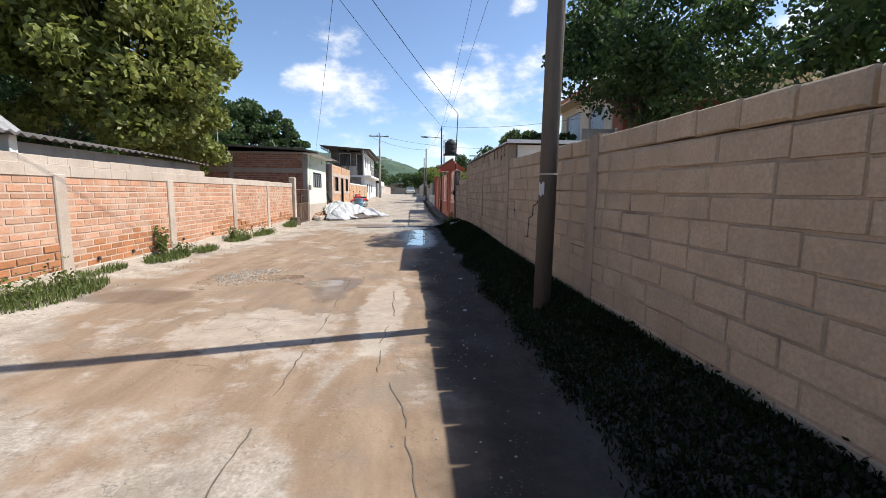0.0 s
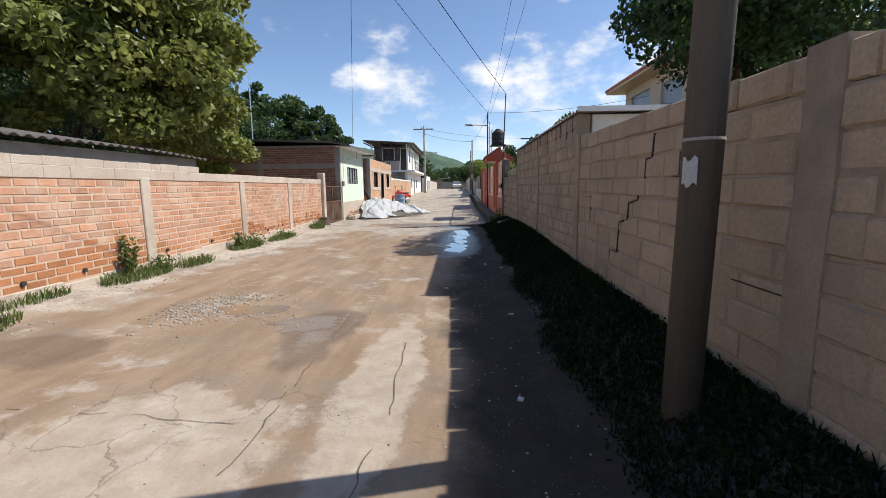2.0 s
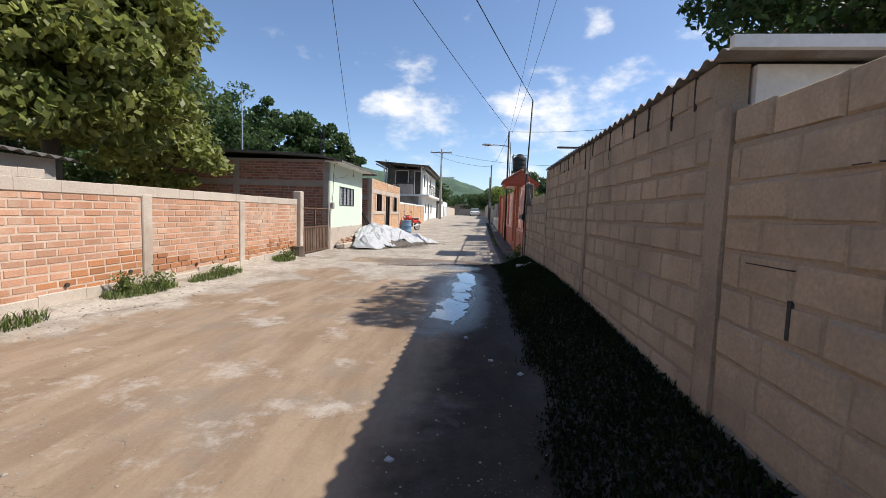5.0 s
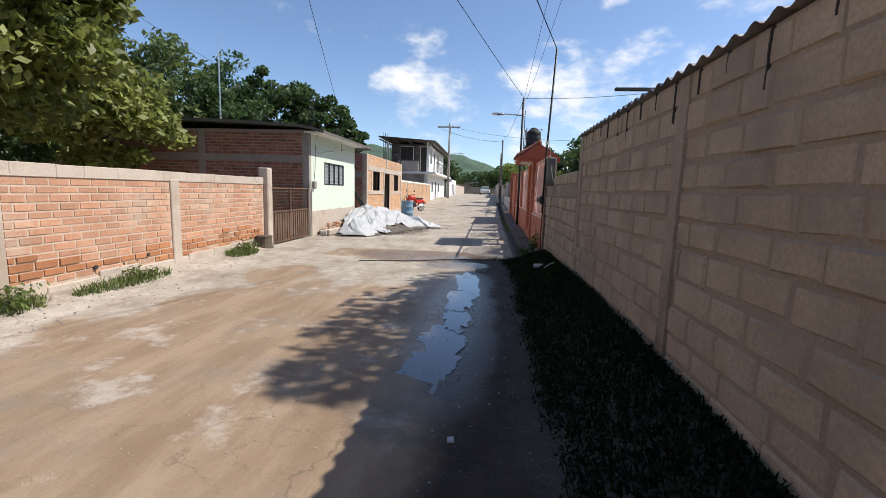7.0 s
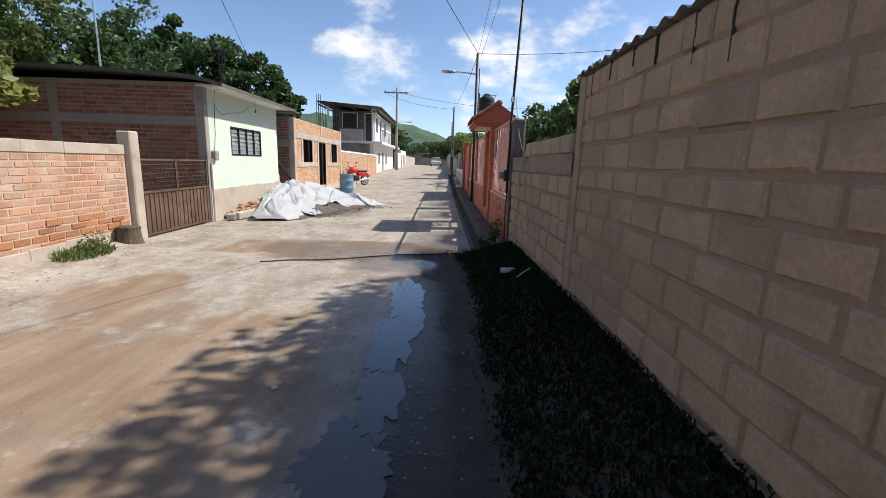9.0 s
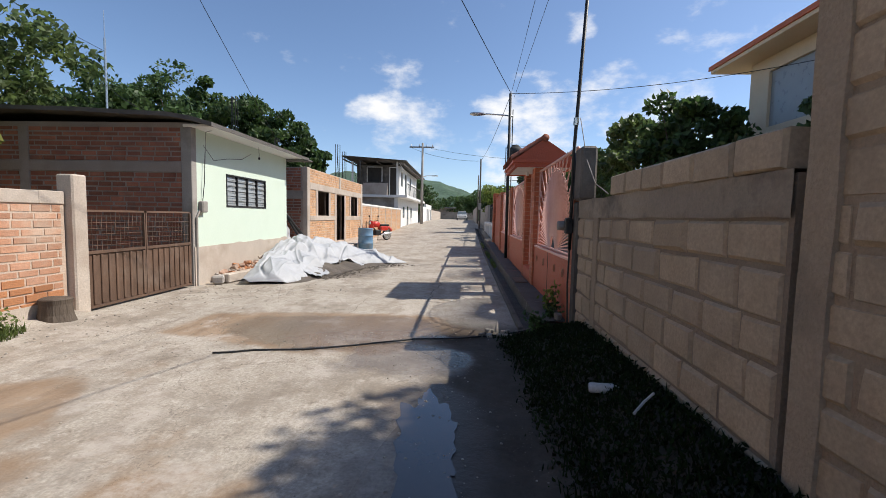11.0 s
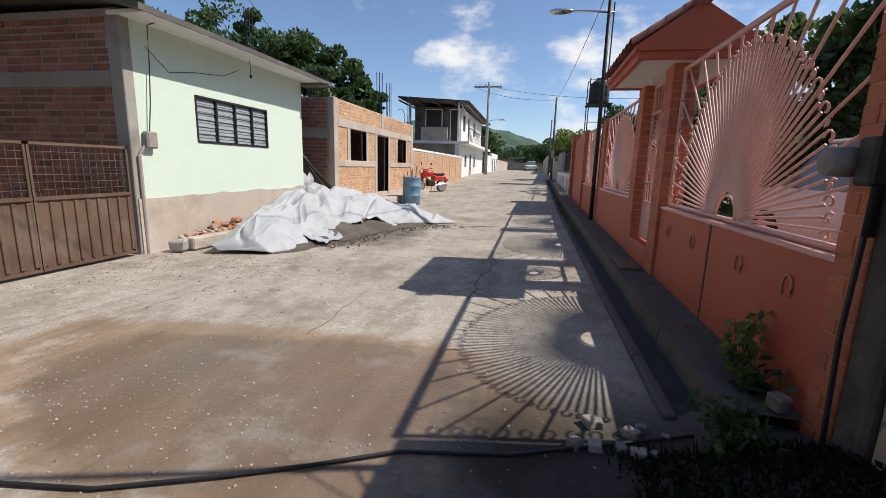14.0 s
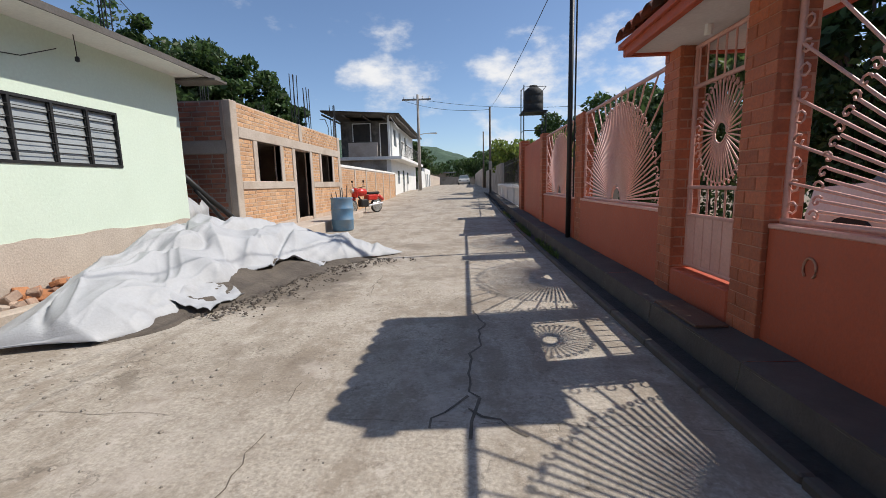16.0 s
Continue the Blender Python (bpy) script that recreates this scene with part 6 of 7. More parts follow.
# ---- poles and wires ----
def build_poles():
    t = thing("utility_pole", "weathered utility pole with torn paper notices", "utility pole", (2.2, 3.8, 0.2))
    part("pole", Shape().tube([(0, 0, -0.1), (0.0, -0.09, 3), (0.0, -0.24, 8.0)], 0.088, 16, 0.078), M_WOOD_POLE, t, smooth=True)
    nt = Shape().sheet(5, 2, lambda u, v: (-0.091 * math.cos(-0.9 + 0.9 * u), -0.091 * math.sin(1.05 - 0.9 * u) - 0.035, 1.1 + 0.12 * v + 0.015 * math.sin(u * 9)))
    part("paper_notice", nt, M_PAPER, t, "torn white paper notice")
    part("tape_band", Shape().lathe([(0.0895, 0), (0.0895, 0.014)], 14, (0.0, -0.04, 1.3), closed=False), M_CEMENT_GREY, t)
    part("cross_arm", Shape().box(-0.8, 1.0, -0.29, -0.19, 7.5, 7.6, 0.01), M_WOOD_POLE, t)
    m = thing("service_mast", "thin dark service mast with cable clamp on the post", "mast", (2.60, 16.6, 1.05))
    part("tube", Shape().tube([(-0.06, 0.0, 0), (-0.05, 0.0, 1.2), (0.02, -0.12, 3.28)], 0.02, 8), M_DARK, m, smooth=True)
    part("clamp", Shape().tube([(-0.047, -0.012, 1.42), (-0.044, -0.018, 1.5)], 0.03, 8), M_STEEL, m)
    part("cable", Shape().tube([(0, -0.02, 1.5), (0.02, -0.28, 1.0), (0.03, -0.6, 0.72), (0.05, -0.95, 0.6)], 0.005, 5), M_CEMENT_GREY, m, "looped grey cable")
    part("cable", Shape().tube([(-0.04, 0.0, 1.45), (-0.05, 0.03, 0.9), (-0.05, 0.02, 0.2), (-0.06, 0.03, -0.4), (-0.04, 0.03, -0.95)], 0.011, 5), M_WIRE, m, "black feed cable")
    part("cable", Shape().tube([(-0.04, -0.02, 1.2), (-0.08, -0.2, 1.0), (-0.1, -0.25, 0.6), (-0.08, 0.0, 0.25)], 0.008, 5), M_WIRE, m)
    p = setting("gatepost_concrete", Shape().box(2.57, 2.72, 16.45, 16.615, -0.05, 1.6, 0.015).box(2.565, 2.74, 16.32, 16.615, 1.62, 2.2, 0.025), M_POST_SHADE, "dark weathered concrete post at the end of the block wall", "post")
    e = thing("electric_meter", "grey round electric meter on a dark box", "electric meter", (2.54, 16.68, 1.33))
    part("box", Shape().box(-0.06, 0.02, -0.13, -0.03, -0.09, 0.09, 0.012), M_DARK, e)
    part("meter", Shape().tube([(-0.02, 0.04, 0.0), (-0.11, 0.04, 0.0), (-0.12, 0.04, 0.0)], 0.06, 16, 0.05), M_CEMENT_GREY, e, "grey glazed meter dome", smooth=True)
    s = thing("street_lamp", "street lamp arm on a thin dark pole", "street lamp", (2.54, 24.55, 0.2))
    part("pole", Shape().tube([(0, 0, 0), (0.0, 0, 4.85)], 0.045, 10, 0.04), M_DARK, s, smooth=True)
    part("conduit", Shape().tube([(0.09, 0.03, 0), (0.09, 0.03, 4.4)], 0.014, 6), M_DARK, s)
    part("arm", Shape().tube([(0.1, 0, 4.2), (-0.3, 0, 4.24), (-0.72, 0, 4.26)], 0.022, 8), M_STEEL, s, smooth=True)
    hd = Shape()
    hd.lathe([(0.02, 0), (0.07, 0.06), (0.095, 0.2), (0.1, 0.36), (0.06, 0.46), (0.01, 0.48)], 12)
    part("lamp_head", hd, M_STEEL, s, "silver lamp head", smooth=True, at=pose(-0.70, 0, 4.26, 0, -90, 0) @ Matrix.Diagonal((0.55, 1, 1, 1)))
    u = thing("power_pole", "tall concrete power pole with crossarm", "utility pole", (-3.0, 53, 0.6))
    part("pole", Shape().tube([(0, 0, 0), (0.0, 0, 7.8)], 0.15, 10, 0.09), M_CEMENT_GREY, u, smooth=True)
    part("crossarm", Shape().box(-1.25, 1.1, -0.06, 0.06, 7.35, 7.47, 0.01), M_CEMENT_GREY, u)
    for x in (-1.1, -0.3, 0.4, 0.95):
        part("insulator", Shape().lathe([(0.04, 0), (0.06, 0.05), (0.03, 0.1), (0.05, 0.16), (0.02, 0.2)], 8, (x, 0, 7.47)), M_WHITE, u)
    part("lamp_arm", Shape().tube([(0, 0, 4.6), (0.5, 0, 4.72), (1.0, 0, 4.72)], 0.03, 6), M_STEEL, u)
    part("lamp_head", Shape().box(0.95, 1.5, -0.1, 0.1, 4.67, 4.77, 0.02), M_STEEL, u)
    q = thing("wire_pole", "thin dark timber pole on the pavement", "utility pole", (2.3, 44.0, 0.4))
    part("pole", Shape().tube([(0, 0, 0), (0, 0, 5.35)], 0.07, 8, 0.055), M_WOOD_POLE, q, smooth=True)
    part("box", Shape().box(-0.1, 0.1, -0.16, -0.07, 1.6, 2.1, 0.01), M_CEMENT_GREY, q)
    o = thing("wire_pole", "thin dark timber pole on the pavement", "utility pole", (2.5, 58, 0.7))
    part("pole", Shape().tube([(0, 0, 0), (0, 0, 5.2)], 0.07, 8, 0.055), M_WOOD_POLE, o, smooth=True)


build_poles()


def wire(a, b, sag, r=0.008, label="thin black overhead wire across the sky", steps=18):
    a, b = Vector(a), Vector(b)
    pts = [a.lerp(b, i / steps) - Vector((0, 0, sag * 4 * (i / steps) * (1 - i / steps))) for i in range(steps + 1)]
    s = Shape().tube(pts, r, 4)
    tagged(part("overhead_wire", s, M_WIRE), label, "wire", "overhead wires")


MAST_TOP, LAMP_TOP = (2.62, 16.48, 4.33), (2.56, 24.55, 5.05)
wire(LAMP_TOP, (-5.0, 2.0, 9.4), 0.35, 0.010)
wire(MAST_TOP, (-4.4, -6.0, 7.0), 0.35, 0.009)
wire((2.4, 3.1, 7.9), LAMP_TOP, 0.25, 0.005)
wire((3.0, 3.1, 7.85), (2.65, 24.55, 4.95), 0.35, 0.005)
wire((1.2, 2.0, 8.4), (-4.6, 25.0, 3.6), 0.3, 0.006)
wire((-4.0, 53, 7.9), (2.3, 44.0, 5.6), 0.3, 0.012)
wire((-2.2, 53, 7.9), (12, 46, 6.2), 0.5, 0.012)
wire(LAMP_TOP, (2.3, 44.0, 5.65), 0.25, 0.009)
wire(LAMP_TOP, (11.3, 22, 5.6), 0.3, 0.008)
wire((-9.7, 24.4, 5.2), (XL + 0.3, 19.72, 3.1), 0.3, 0.008)
wire((-4.6, 2, 6.8), (-9.7, 24.4, 6.2), 0.5, 0.007)


# ---- water tank ----
def build_tank():
    t = thing("water_tank", "black plastic water tank on a steel stand", "water tank", (4.6, 42.0, 0.3))
    part("tank", Shape().lathe([(0.5, 0), (0.55, 0.06), (0.55, 0.36), (0.53, 0.4), (0.55, 0.44), (0.55, 0.78), (0.53, 0.82), (0.55, 0.86), (0.54, 1.1), (0.3, 1.3), (0.22, 1.32), (0.22, 1.42), (0.02, 1.44)], 22, (0, 0, 4.75)), M_RUBBER, t, smooth=True)
    for x, y in ((-0.6, -0.6), (0.6, -0.6), (-0.6, 0.6), (0.6, 0.6)):
        rod("leg", t, (x, y, 0), (x, y, 6.1 if x < 0 else 4.7), 0.03, M_DARK)
    part("platform", Shape().box(-0.68, 0.68, -0.68, 0.68, 4.67, 4.75), M_DARK, t)
    for a, b in (((-0.6, -0.6), (0.6, -0.6)), ((-0.6, -0.6), (-0.6, 0.6)), ((0.6, -0.6), (0.6, 0.6))):
        rod("brace", t, (*a, 3.7), (*b, 3.7), 0.02, M_DARK)
        rod("brace", t, (*a, 6.0), (*b, 6.0), 0.015, M_DARK)
    h = thing("garden_house", "low pale house behind the orange wall", "house", (6.6, 43.6, 0))
    part("wall", Shape().box(-2.4, 3, -1.5, 4, 0, 3.0), M_CEMENT, h)
    part("roof", Shape().box(-2.6, 3.2, -1.7, 4.2, 3.0, 3.18), M_CEMENT_GREY, h)


build_tank()


# ---- houses behind the right walls ----
def build_right_houses():
    t = thing("cream_house", "two-storey cream house with white window frames and eaves", "house", (9.9, 20.0, -0.65))
    wins = [(2.3, 4.4, 4.75, 6.3), (-0.6, 1.2, 3.6, 6.2), (-2.9, -1.4, 4.4, 6.2)]
    part("front_wall", front_with_holes(-3.6, 5.2, 0, 6.7, 0, 0.2, wins), M_CREAM, t, "cream painted street wall")
    body = Shape().box(0.0, 7, 5.0, 5.2, 0, 6.7).box(0.0, 7, -3.6, -3.4, 0, 6.7).box(6.8, 7, -3.4, 5.0, 0, 6.7)
    part("wall", body, M_CREAM, t)
    part("roof", Shape().box(-0.95, 7.5, -4.2, 6.0, 6.72, 6.92, 0.01), M_CREAM, t, "wide cream eave slab")
    part("eave_edge", Shape().box(-1.0, -0.952, -4.2, 6.05, 6.82, 6.95), M_ORANGE_BRICK, t, "dull pink eave edge")
    for a, b, c, d in wins:
        w = part("window", Shape().box(-0.12, -0.1, a, b, c, d), M_GLASS, t, "curtained window")
        fr = Shape()
        n = max(2, round((b - a) / 0.55))
        for i in range(n + 1):
            y = a + (b - a) * i / n
            fr.box(-0.09, -0.04, y - 0.025, y + 0.025, c, d)
        for z in (c + 0.02, c + (d - c) * 0.62, d - 0.02):
            fr.box(-0.09, -0.045, a, b, z - 0.022, z + 0.022)
        part("frame", fr, M_WHITE, w, "white window frame")
        part("curtain", Shape().sheet(30, 1, lambda u, v: (0.05 + 0.03 * math.sin(u * 40), a + (b - a) * u, c + (d - c) * v)), M_WHITE, w)
    s = thing("sheet_wall", "pale corrugated sheet screen behind the block wall", "screen", (7.4, 14.6, 0))
    for i in range(6):
        part("sheet", Shape().box(-0.62 + i * 0.2, -0.43 + i * 0.2, -0.01, 0.01 + 0.01 * (i % 2), 0, 3.6), M_TIN, s)
    part("post", Shape().box(0.58, 0.66, -0.04, 0.04, 0, 3.65), M_WHITE, s)
    n = thing("brown_house", "low brown brick house under the trees", "house", (13.0, 18.6, 0))
    part("wall", Shape().box(-4.6, 4.5, -3.7, -3.55, 0, 4.75), M_BRICK_OLD_SHADE, n)
    part("wall", Shape().box(-4.6, -4.45, -3.55, -2.9, 0, 4.75), M_BRICK_OLD_SHADE, n)
    part("roof", Shape().box(-4.9, 4.8, -4.1, -2.8, 4.75, 4.87), M_CEMENT_GREY, n)
    c = thing("parked_car", "white car parked on a garden drive behind the fence", "car", (5.0, 19.5, 0.25))
    return c


car_spot = build_right_houses()


def car(t, m_body):
    """A small saloon, built along its own y axis: body, cabin, glass, lamps, wheels."""
    sec = [(-2.0, 0.35, 0.62, 0.70), (-1.95, 0.3, 0.78, 0.78), (-1.1, 0.28, 0.86, 0.82), (-0.5, 0.28, 0.88, 0.82), (0.9, 0.28, 0.88, 0.82), (1.2, 0.28, 0.9, 0.82), (1.9, 0.3, 0.84, 0.78), (2.0, 0.36, 0.7, 0.7)]
    s = Shape()
    for y, z0, z1, w in sec:
        s.v += [(-w, y, z0), (-w * 1.02, y, (z0 + z1) / 2), (-w * 0.93, y, z1), (w * 0.93, y, z1), (w * 1.02, y, (z0 + z1) / 2), (w, y, z0)]
    for i in range(len(sec) - 1):
        for k in range(6):
            s.f.append((i * 6 + k, i * 6 + (k + 1) % 6, (i + 1) * 6 + (k + 1) % 6, (i + 1) * 6 + k))
    s.f += [tuple(reversed(range(6))), tuple((len(sec) - 1) * 6 + k for k in range(6))]
    part("body", s, m_body, t, smooth=False)
    cab = Shape()
    cab.add([(-0.76, -1.0, 0.86), (0.76, -1.0, 0.86), (0.76, 1.3, 0.88), (-0.76, 1.3, 0.88), (-0.6, -0.4, 1.38), (0.6, -0.4, 1.38), (0.6, 0.75, 1.4), (-0.6, 0.75, 1.4)],
            [(0, 1, 5, 4), (1, 2, 6, 5), (2, 3, 7, 6), (3, 0, 4, 7)])
    part("glass", cab, M_PANE, t)
    part("roof", Shape().box(-0.62, 0.62, -0.42, 0.77, 1.375, 1.42, 0.02), m_body, t)
    for x, y in ((-0.78, -1.25), (0.78, -1.25), (-0.78, 1.3), (0.78, 1.3)):
        w = part("wheel", Shape().tube([(-0.09, 0, 0), (0.09, 0, 0)], 0.3, 18), M_RUBBER, t, at=(x, y, 0.3))
        part("rim", Shape().tube([(-0.1, 0, 0), (0.1, 0, 0)], 0.19, 14), M_STEEL, w)
    for x in (-0.55, 0.55):
        part("headlight", Shape().box(x - 0.14, x + 0.14, -2.02, -1.96, 0.58, 0.68, 0.01), M_PANE, t)


car(car_spot, M_WHITE)
far_car = thing("parked_car", "white car parked far down the street", "car", (0.6, 82, 1.0))
car(far_car, M_WHITE)


# ---- tarp, sand and rubble by the green house ----
def lerp_table(tab, y):
    for (a, p), (b, q) in zip(tab, tab[1:]):
        if a <= y <= b:
            k = (y - a) / (b - a)
            return p + (q - p) * k
    return tab[0][1] if y < tab[0][0] else tab[-1][1]


FRONT = ((19.75, -2.9), (19.95, -2.3), (20.2, -2.12), (20.6, -2.2), (21.4, -2.05), (22.0, -2.0), (22.6, -1.85), (23.2, -1.5), (23.8, -1.0), (24.4, -0.45))
BACK = ((19.75, -3.1), (20.4, -3.16), (21.0, -3.28), (21.7, -3.55), (23.0, -3.72), (23.8, -2.9), (24.2, -1.3), (24.4, -0.55))
RIDGE = ((19.75, 0.08), (20.1, 0.24), (20.5, 0.38), (21.0, 0.52), (21.8, 0.68), (22.6, 0.78), (23.2, 0.76), (23.8, 0.58), (24.15, 0.3), (24.4, 0.03))


def build_tarp():
    t = thing("tarpaulin", "creased white tarpaulin spread over a heap of sand", "tarpaulin", (0, 0, 0))

    def f(u, v, lift):
        y = 19.75 + 4.65 * u
        xb, xf = lerp_table(BACK, y), lerp_table(FRONT, y)
        wob = 0.13 * noise.noise(Vector((u * 8, 2.2, 0))) + 0.07 * noise.noise(Vector((u * 22, 7.7, 0)))
        x = xb + (xf + wob - xb) * v
        prof = math.sin(math.pi * min(1.0, 0.16 + v * 0.84)) ** 0.75
        z = (lerp_table(RIDGE, y) * 0.88) * prof
        hem = max(0.0, 1 - abs(y - 22.45) / 0.75)
        z = max(z, 0.17 * min(1, hem * 1.8))
        soft = min(1, z * 3.2)
        along, across = y * 0.75 + x * 0.66, x * 0.75 - y * 0.66

        def crumple(p):
            """flat facets of cloth that meet in sharp bent edges"""
            near, _ = noise.voronoi(p)
            return near[0], near[1] - near[0]
        wx = x + 0.22 * noise.noise(Vector((y * 1.2, x * 0.9, 2.0)))
        wy = y + 0.3 * noise.noise(Vector((x * 1.3, y * 0.7, 8.0)))
        busy = 0.55 + 0.6 * max(0, 1 - abs(u - 0.34) * 2.2)
        z += 0.10 * noise.noise(Vector((across * 0.8, along * 0.5, 3))) * soft
        c, e = crumple(Vector((wx * 1.7 + wy * 0.35, wy * 0.7, 0.4)))
        z += (0.20 * (c - 0.35) + 0.03 * math.exp(-e / 0.05)) * soft
        c, e = crumple(Vector((wx * 3.0 - wy * 0.5, wy * 1.0 + 5, 3.3)))
        z += (0.15 * (c - 0.35) + 0.02 * math.exp(-e / 0.06)) * busy * soft
        c, e = crumple(Vector((wx * 4.6 + wy * 1.6, wy * 1.8 - wx, 7.7)))
        z += 0.055 * (c - 0.35) * busy * soft
        k = noise.noise(Vector((wx * 1.1 + 2, wy * 0.5, 5.0)))
        z -= 0.09 * math.exp(-(k / 0.035) ** 2) * soft
        z = max(z, 0.0) + 0.024 + lift + 0.07 * max(0, noise.noise(Vector((u * 13, 0.5, 3)))) * max(0, v - 0.9) * 10
        return (x, y, z)
    s = Shape()
    s.sheet(300, 120, lambda u, v: f(u, v, 0.0))
    s.sheet(150, 60, lambda u, v: f(u, 1 - v, -0.008))
    part("sheet", s, M_TARP, t, smooth=True)
    for y0, ln, x0, dx, seed in ((20.0, 0.75, -2.95, 0.62, 1), (20.75, 0.7, -2.3, 0.5, 4), (22.9, 0.6, -2.05, 0.62, 8)):
        fl = Shape()
        for d in (0.0, -0.006):
            fl.sheet(26, 12, lambda u, v: (x0 + dx * v + 0.16 * u * (1 - v) + 0.09 * noise.noise(Vector((u * 4, seed, 0))), y0 + ln * u + 0.1 * noise.noise(Vector((v * 4, seed, 3))),
                                           0.05 + 0.13 * (1 - v) ** 1.5 + 0.08 * abs(noise.noise(Vector((u * 3.2 + v * 2, v * 2, seed)))) + d))
        part("flap", fl, M_TARP, t, "loose folded edge", smooth=True)
    h = Shape()

    def g(u, v):
        y = 19.95 + 4.0 * u
        xb, xf = lerp_table(BACK, y) + 0.1, lerp_table(FRONT, y) + 0.46 * math.sin(math.pi * u) ** 0.7 + 0.2 * noise.noise(Vector((u * 8, 0, 1)))
        x = xb + (xf - xb) * v
        z = (lerp_table(RIDGE, y) * 0.5 - 0.06) * math.sin(math.pi * (0.1 + 0.9 * v)) ** 1.1 if v < 1 else 0
        z = max(z, 0.02) + 0.035 * noise.fractal(Vector((x * 5, y * 5, 2)), 0.8, 2.0, 4) * math.sin(math.pi * v)
        return (x, y, max(0.006, z) if 0 < v < 1 else -0.02)
    h.sheet(100, 40, g)
    tagged(part("sand", h, M_SAND, smooth=True), "dark damp sand heap under the tarpaulin", "sand")
    cl = Shape()
    rnd = random.Random(4)
    for i in range(900):
        y = rnd.uniform(20.6, 23.8)
        x = lerp_table(FRONT, y) + 0.25 + abs(rnd.gauss(0, 0.3))
        r = rnd.uniform(0.005, 0.012) * (1 + 1.6 * rnd.random() ** 4)
        cl.lathe([(r * 0.5, -r * 0.4), (r, 0), (r * 0.6, r * 0.6)], 5, (x, y, 0.02))
    tagged(part("sand_clods", cl, M_SAND), "scattered clods of dark sand on the road", "sand", kind="stuff")


build_tarp()


def stone(seed, material, size):
    rnd = random.Random(seed)
    bm = bmesh.new()
    bmesh.ops.create_cube(bm, size=1)
    for v in bm.verts:
        v.co = Vector((v.co.x * size[0] * rnd.uniform(0.75, 1.1), v.co.y * size[1] * rnd.uniform(0.75, 1.1), v.co.z * size[2] * rnd.uniform(0.75, 1.1)))
    bmesh.ops.bevel(bm, geom=list(bm.edges), offset=min(size) * 0.13, segments=1, affect="EDGES", profile=0.5)
    me = bpy.data.meshes.new("broken_brick")
    bm.to_mesh(me)
    bm.free()
    me.materials.append(material)
    return me


def build_rubble():
    kinds = [stone(i, m, s) for i, (m, s) in enumerate(((M_BRICK_DAMP, (0.2, 0.12, 0.07)), (M_STONE, (0.16, 0.13, 0.09)), (M_STONE, (0.12, 0.1, 0.08)), (M_CEMENT, (0.15, 0.11, 0.08)), (M_BRICK, (0.13, 0.12, 0.06))))]
    rnd = random.Random(9)
    for i in range(78):
        k = rnd.random()
        y = 19.95 + 2.1 * k
        layer = rnd.choice((0, 1, 1, 2, 2, 3))
        x = -3.74 + rnd.uniform(0.06, 0.34 - layer * 0.06)
        ob = new("broken_brick", kinds[i % 5])
        ob.matrix_basis = pose(x, y, 0.05 + layer * 0.09 * (0.45 + k * 0.75), rnd.uniform(-25, 25), rnd.uniform(-25, 25), rnd.uniform(0, 180))
        tagged(ob, "broken brick in the rubble pile by the wall", "brick", "rubble by the green house")
    sl = thing("concrete_slab", "long pale concrete beam lying in front of the rubble", "beam", (-3.36, 20.55, 0.012), turn=-7)
    part("beam", Shape().box(-0.09, 0.09, -0.72, 0.7, 0, 0.17, 0.015), M_CEMENT, sl)
    bl = new("concrete_block", stone(31, M_CEMENT_GREY, (0.22, 0.2, 0.18)))
    bl.matrix_basis = pose(-3.52, 19.72, 0.09, 0, 0, 20)
    tagged(bl, "dark concrete block at the end of the rubble", "block")


build_rubble()


# ---- barrel, motorcycle, stump ----
def build_barrel():
    t = thing("plastic_barrel", "faded blue plastic barrel standing on the road", "barrel", (-2.62, 28.35, 0.03))
    prof = [(0.26, 0), (0.285, 0.03), (0.29, 0.27), (0.302, 0.285), (0.302, 0.305), (0.29, 0.32), (0.292, 0.57), (0.304, 0.585), (0.304, 0.605), (0.292, 0.62), (0.285, 0.84), (0.297, 0.86), (0.297, 0.885), (0.27, 0.885), (0.262, 0.3), (0.02, 0.29)]
    part("drum", Shape().lathe(prof, 28), M_BLUE, t, smooth=True)
    part("water", Shape().lathe([(0.268, 0.7), (0.01, 0.701)], 24, closed=False), M_WATER, t)
    st = Shape()
    for i in range(5):
        st.tube([(0.05 * i - 0.1, 0.02, 0.3), (0.1 * i - 0.25, 0.1 * (i % 3) - 0.1, 1.0 + 0.05 * i)], 0.012, 5)
    part("stick", st, M_WOOD_POLE, t, "sticks poking out of the barrel")


build_barrel()


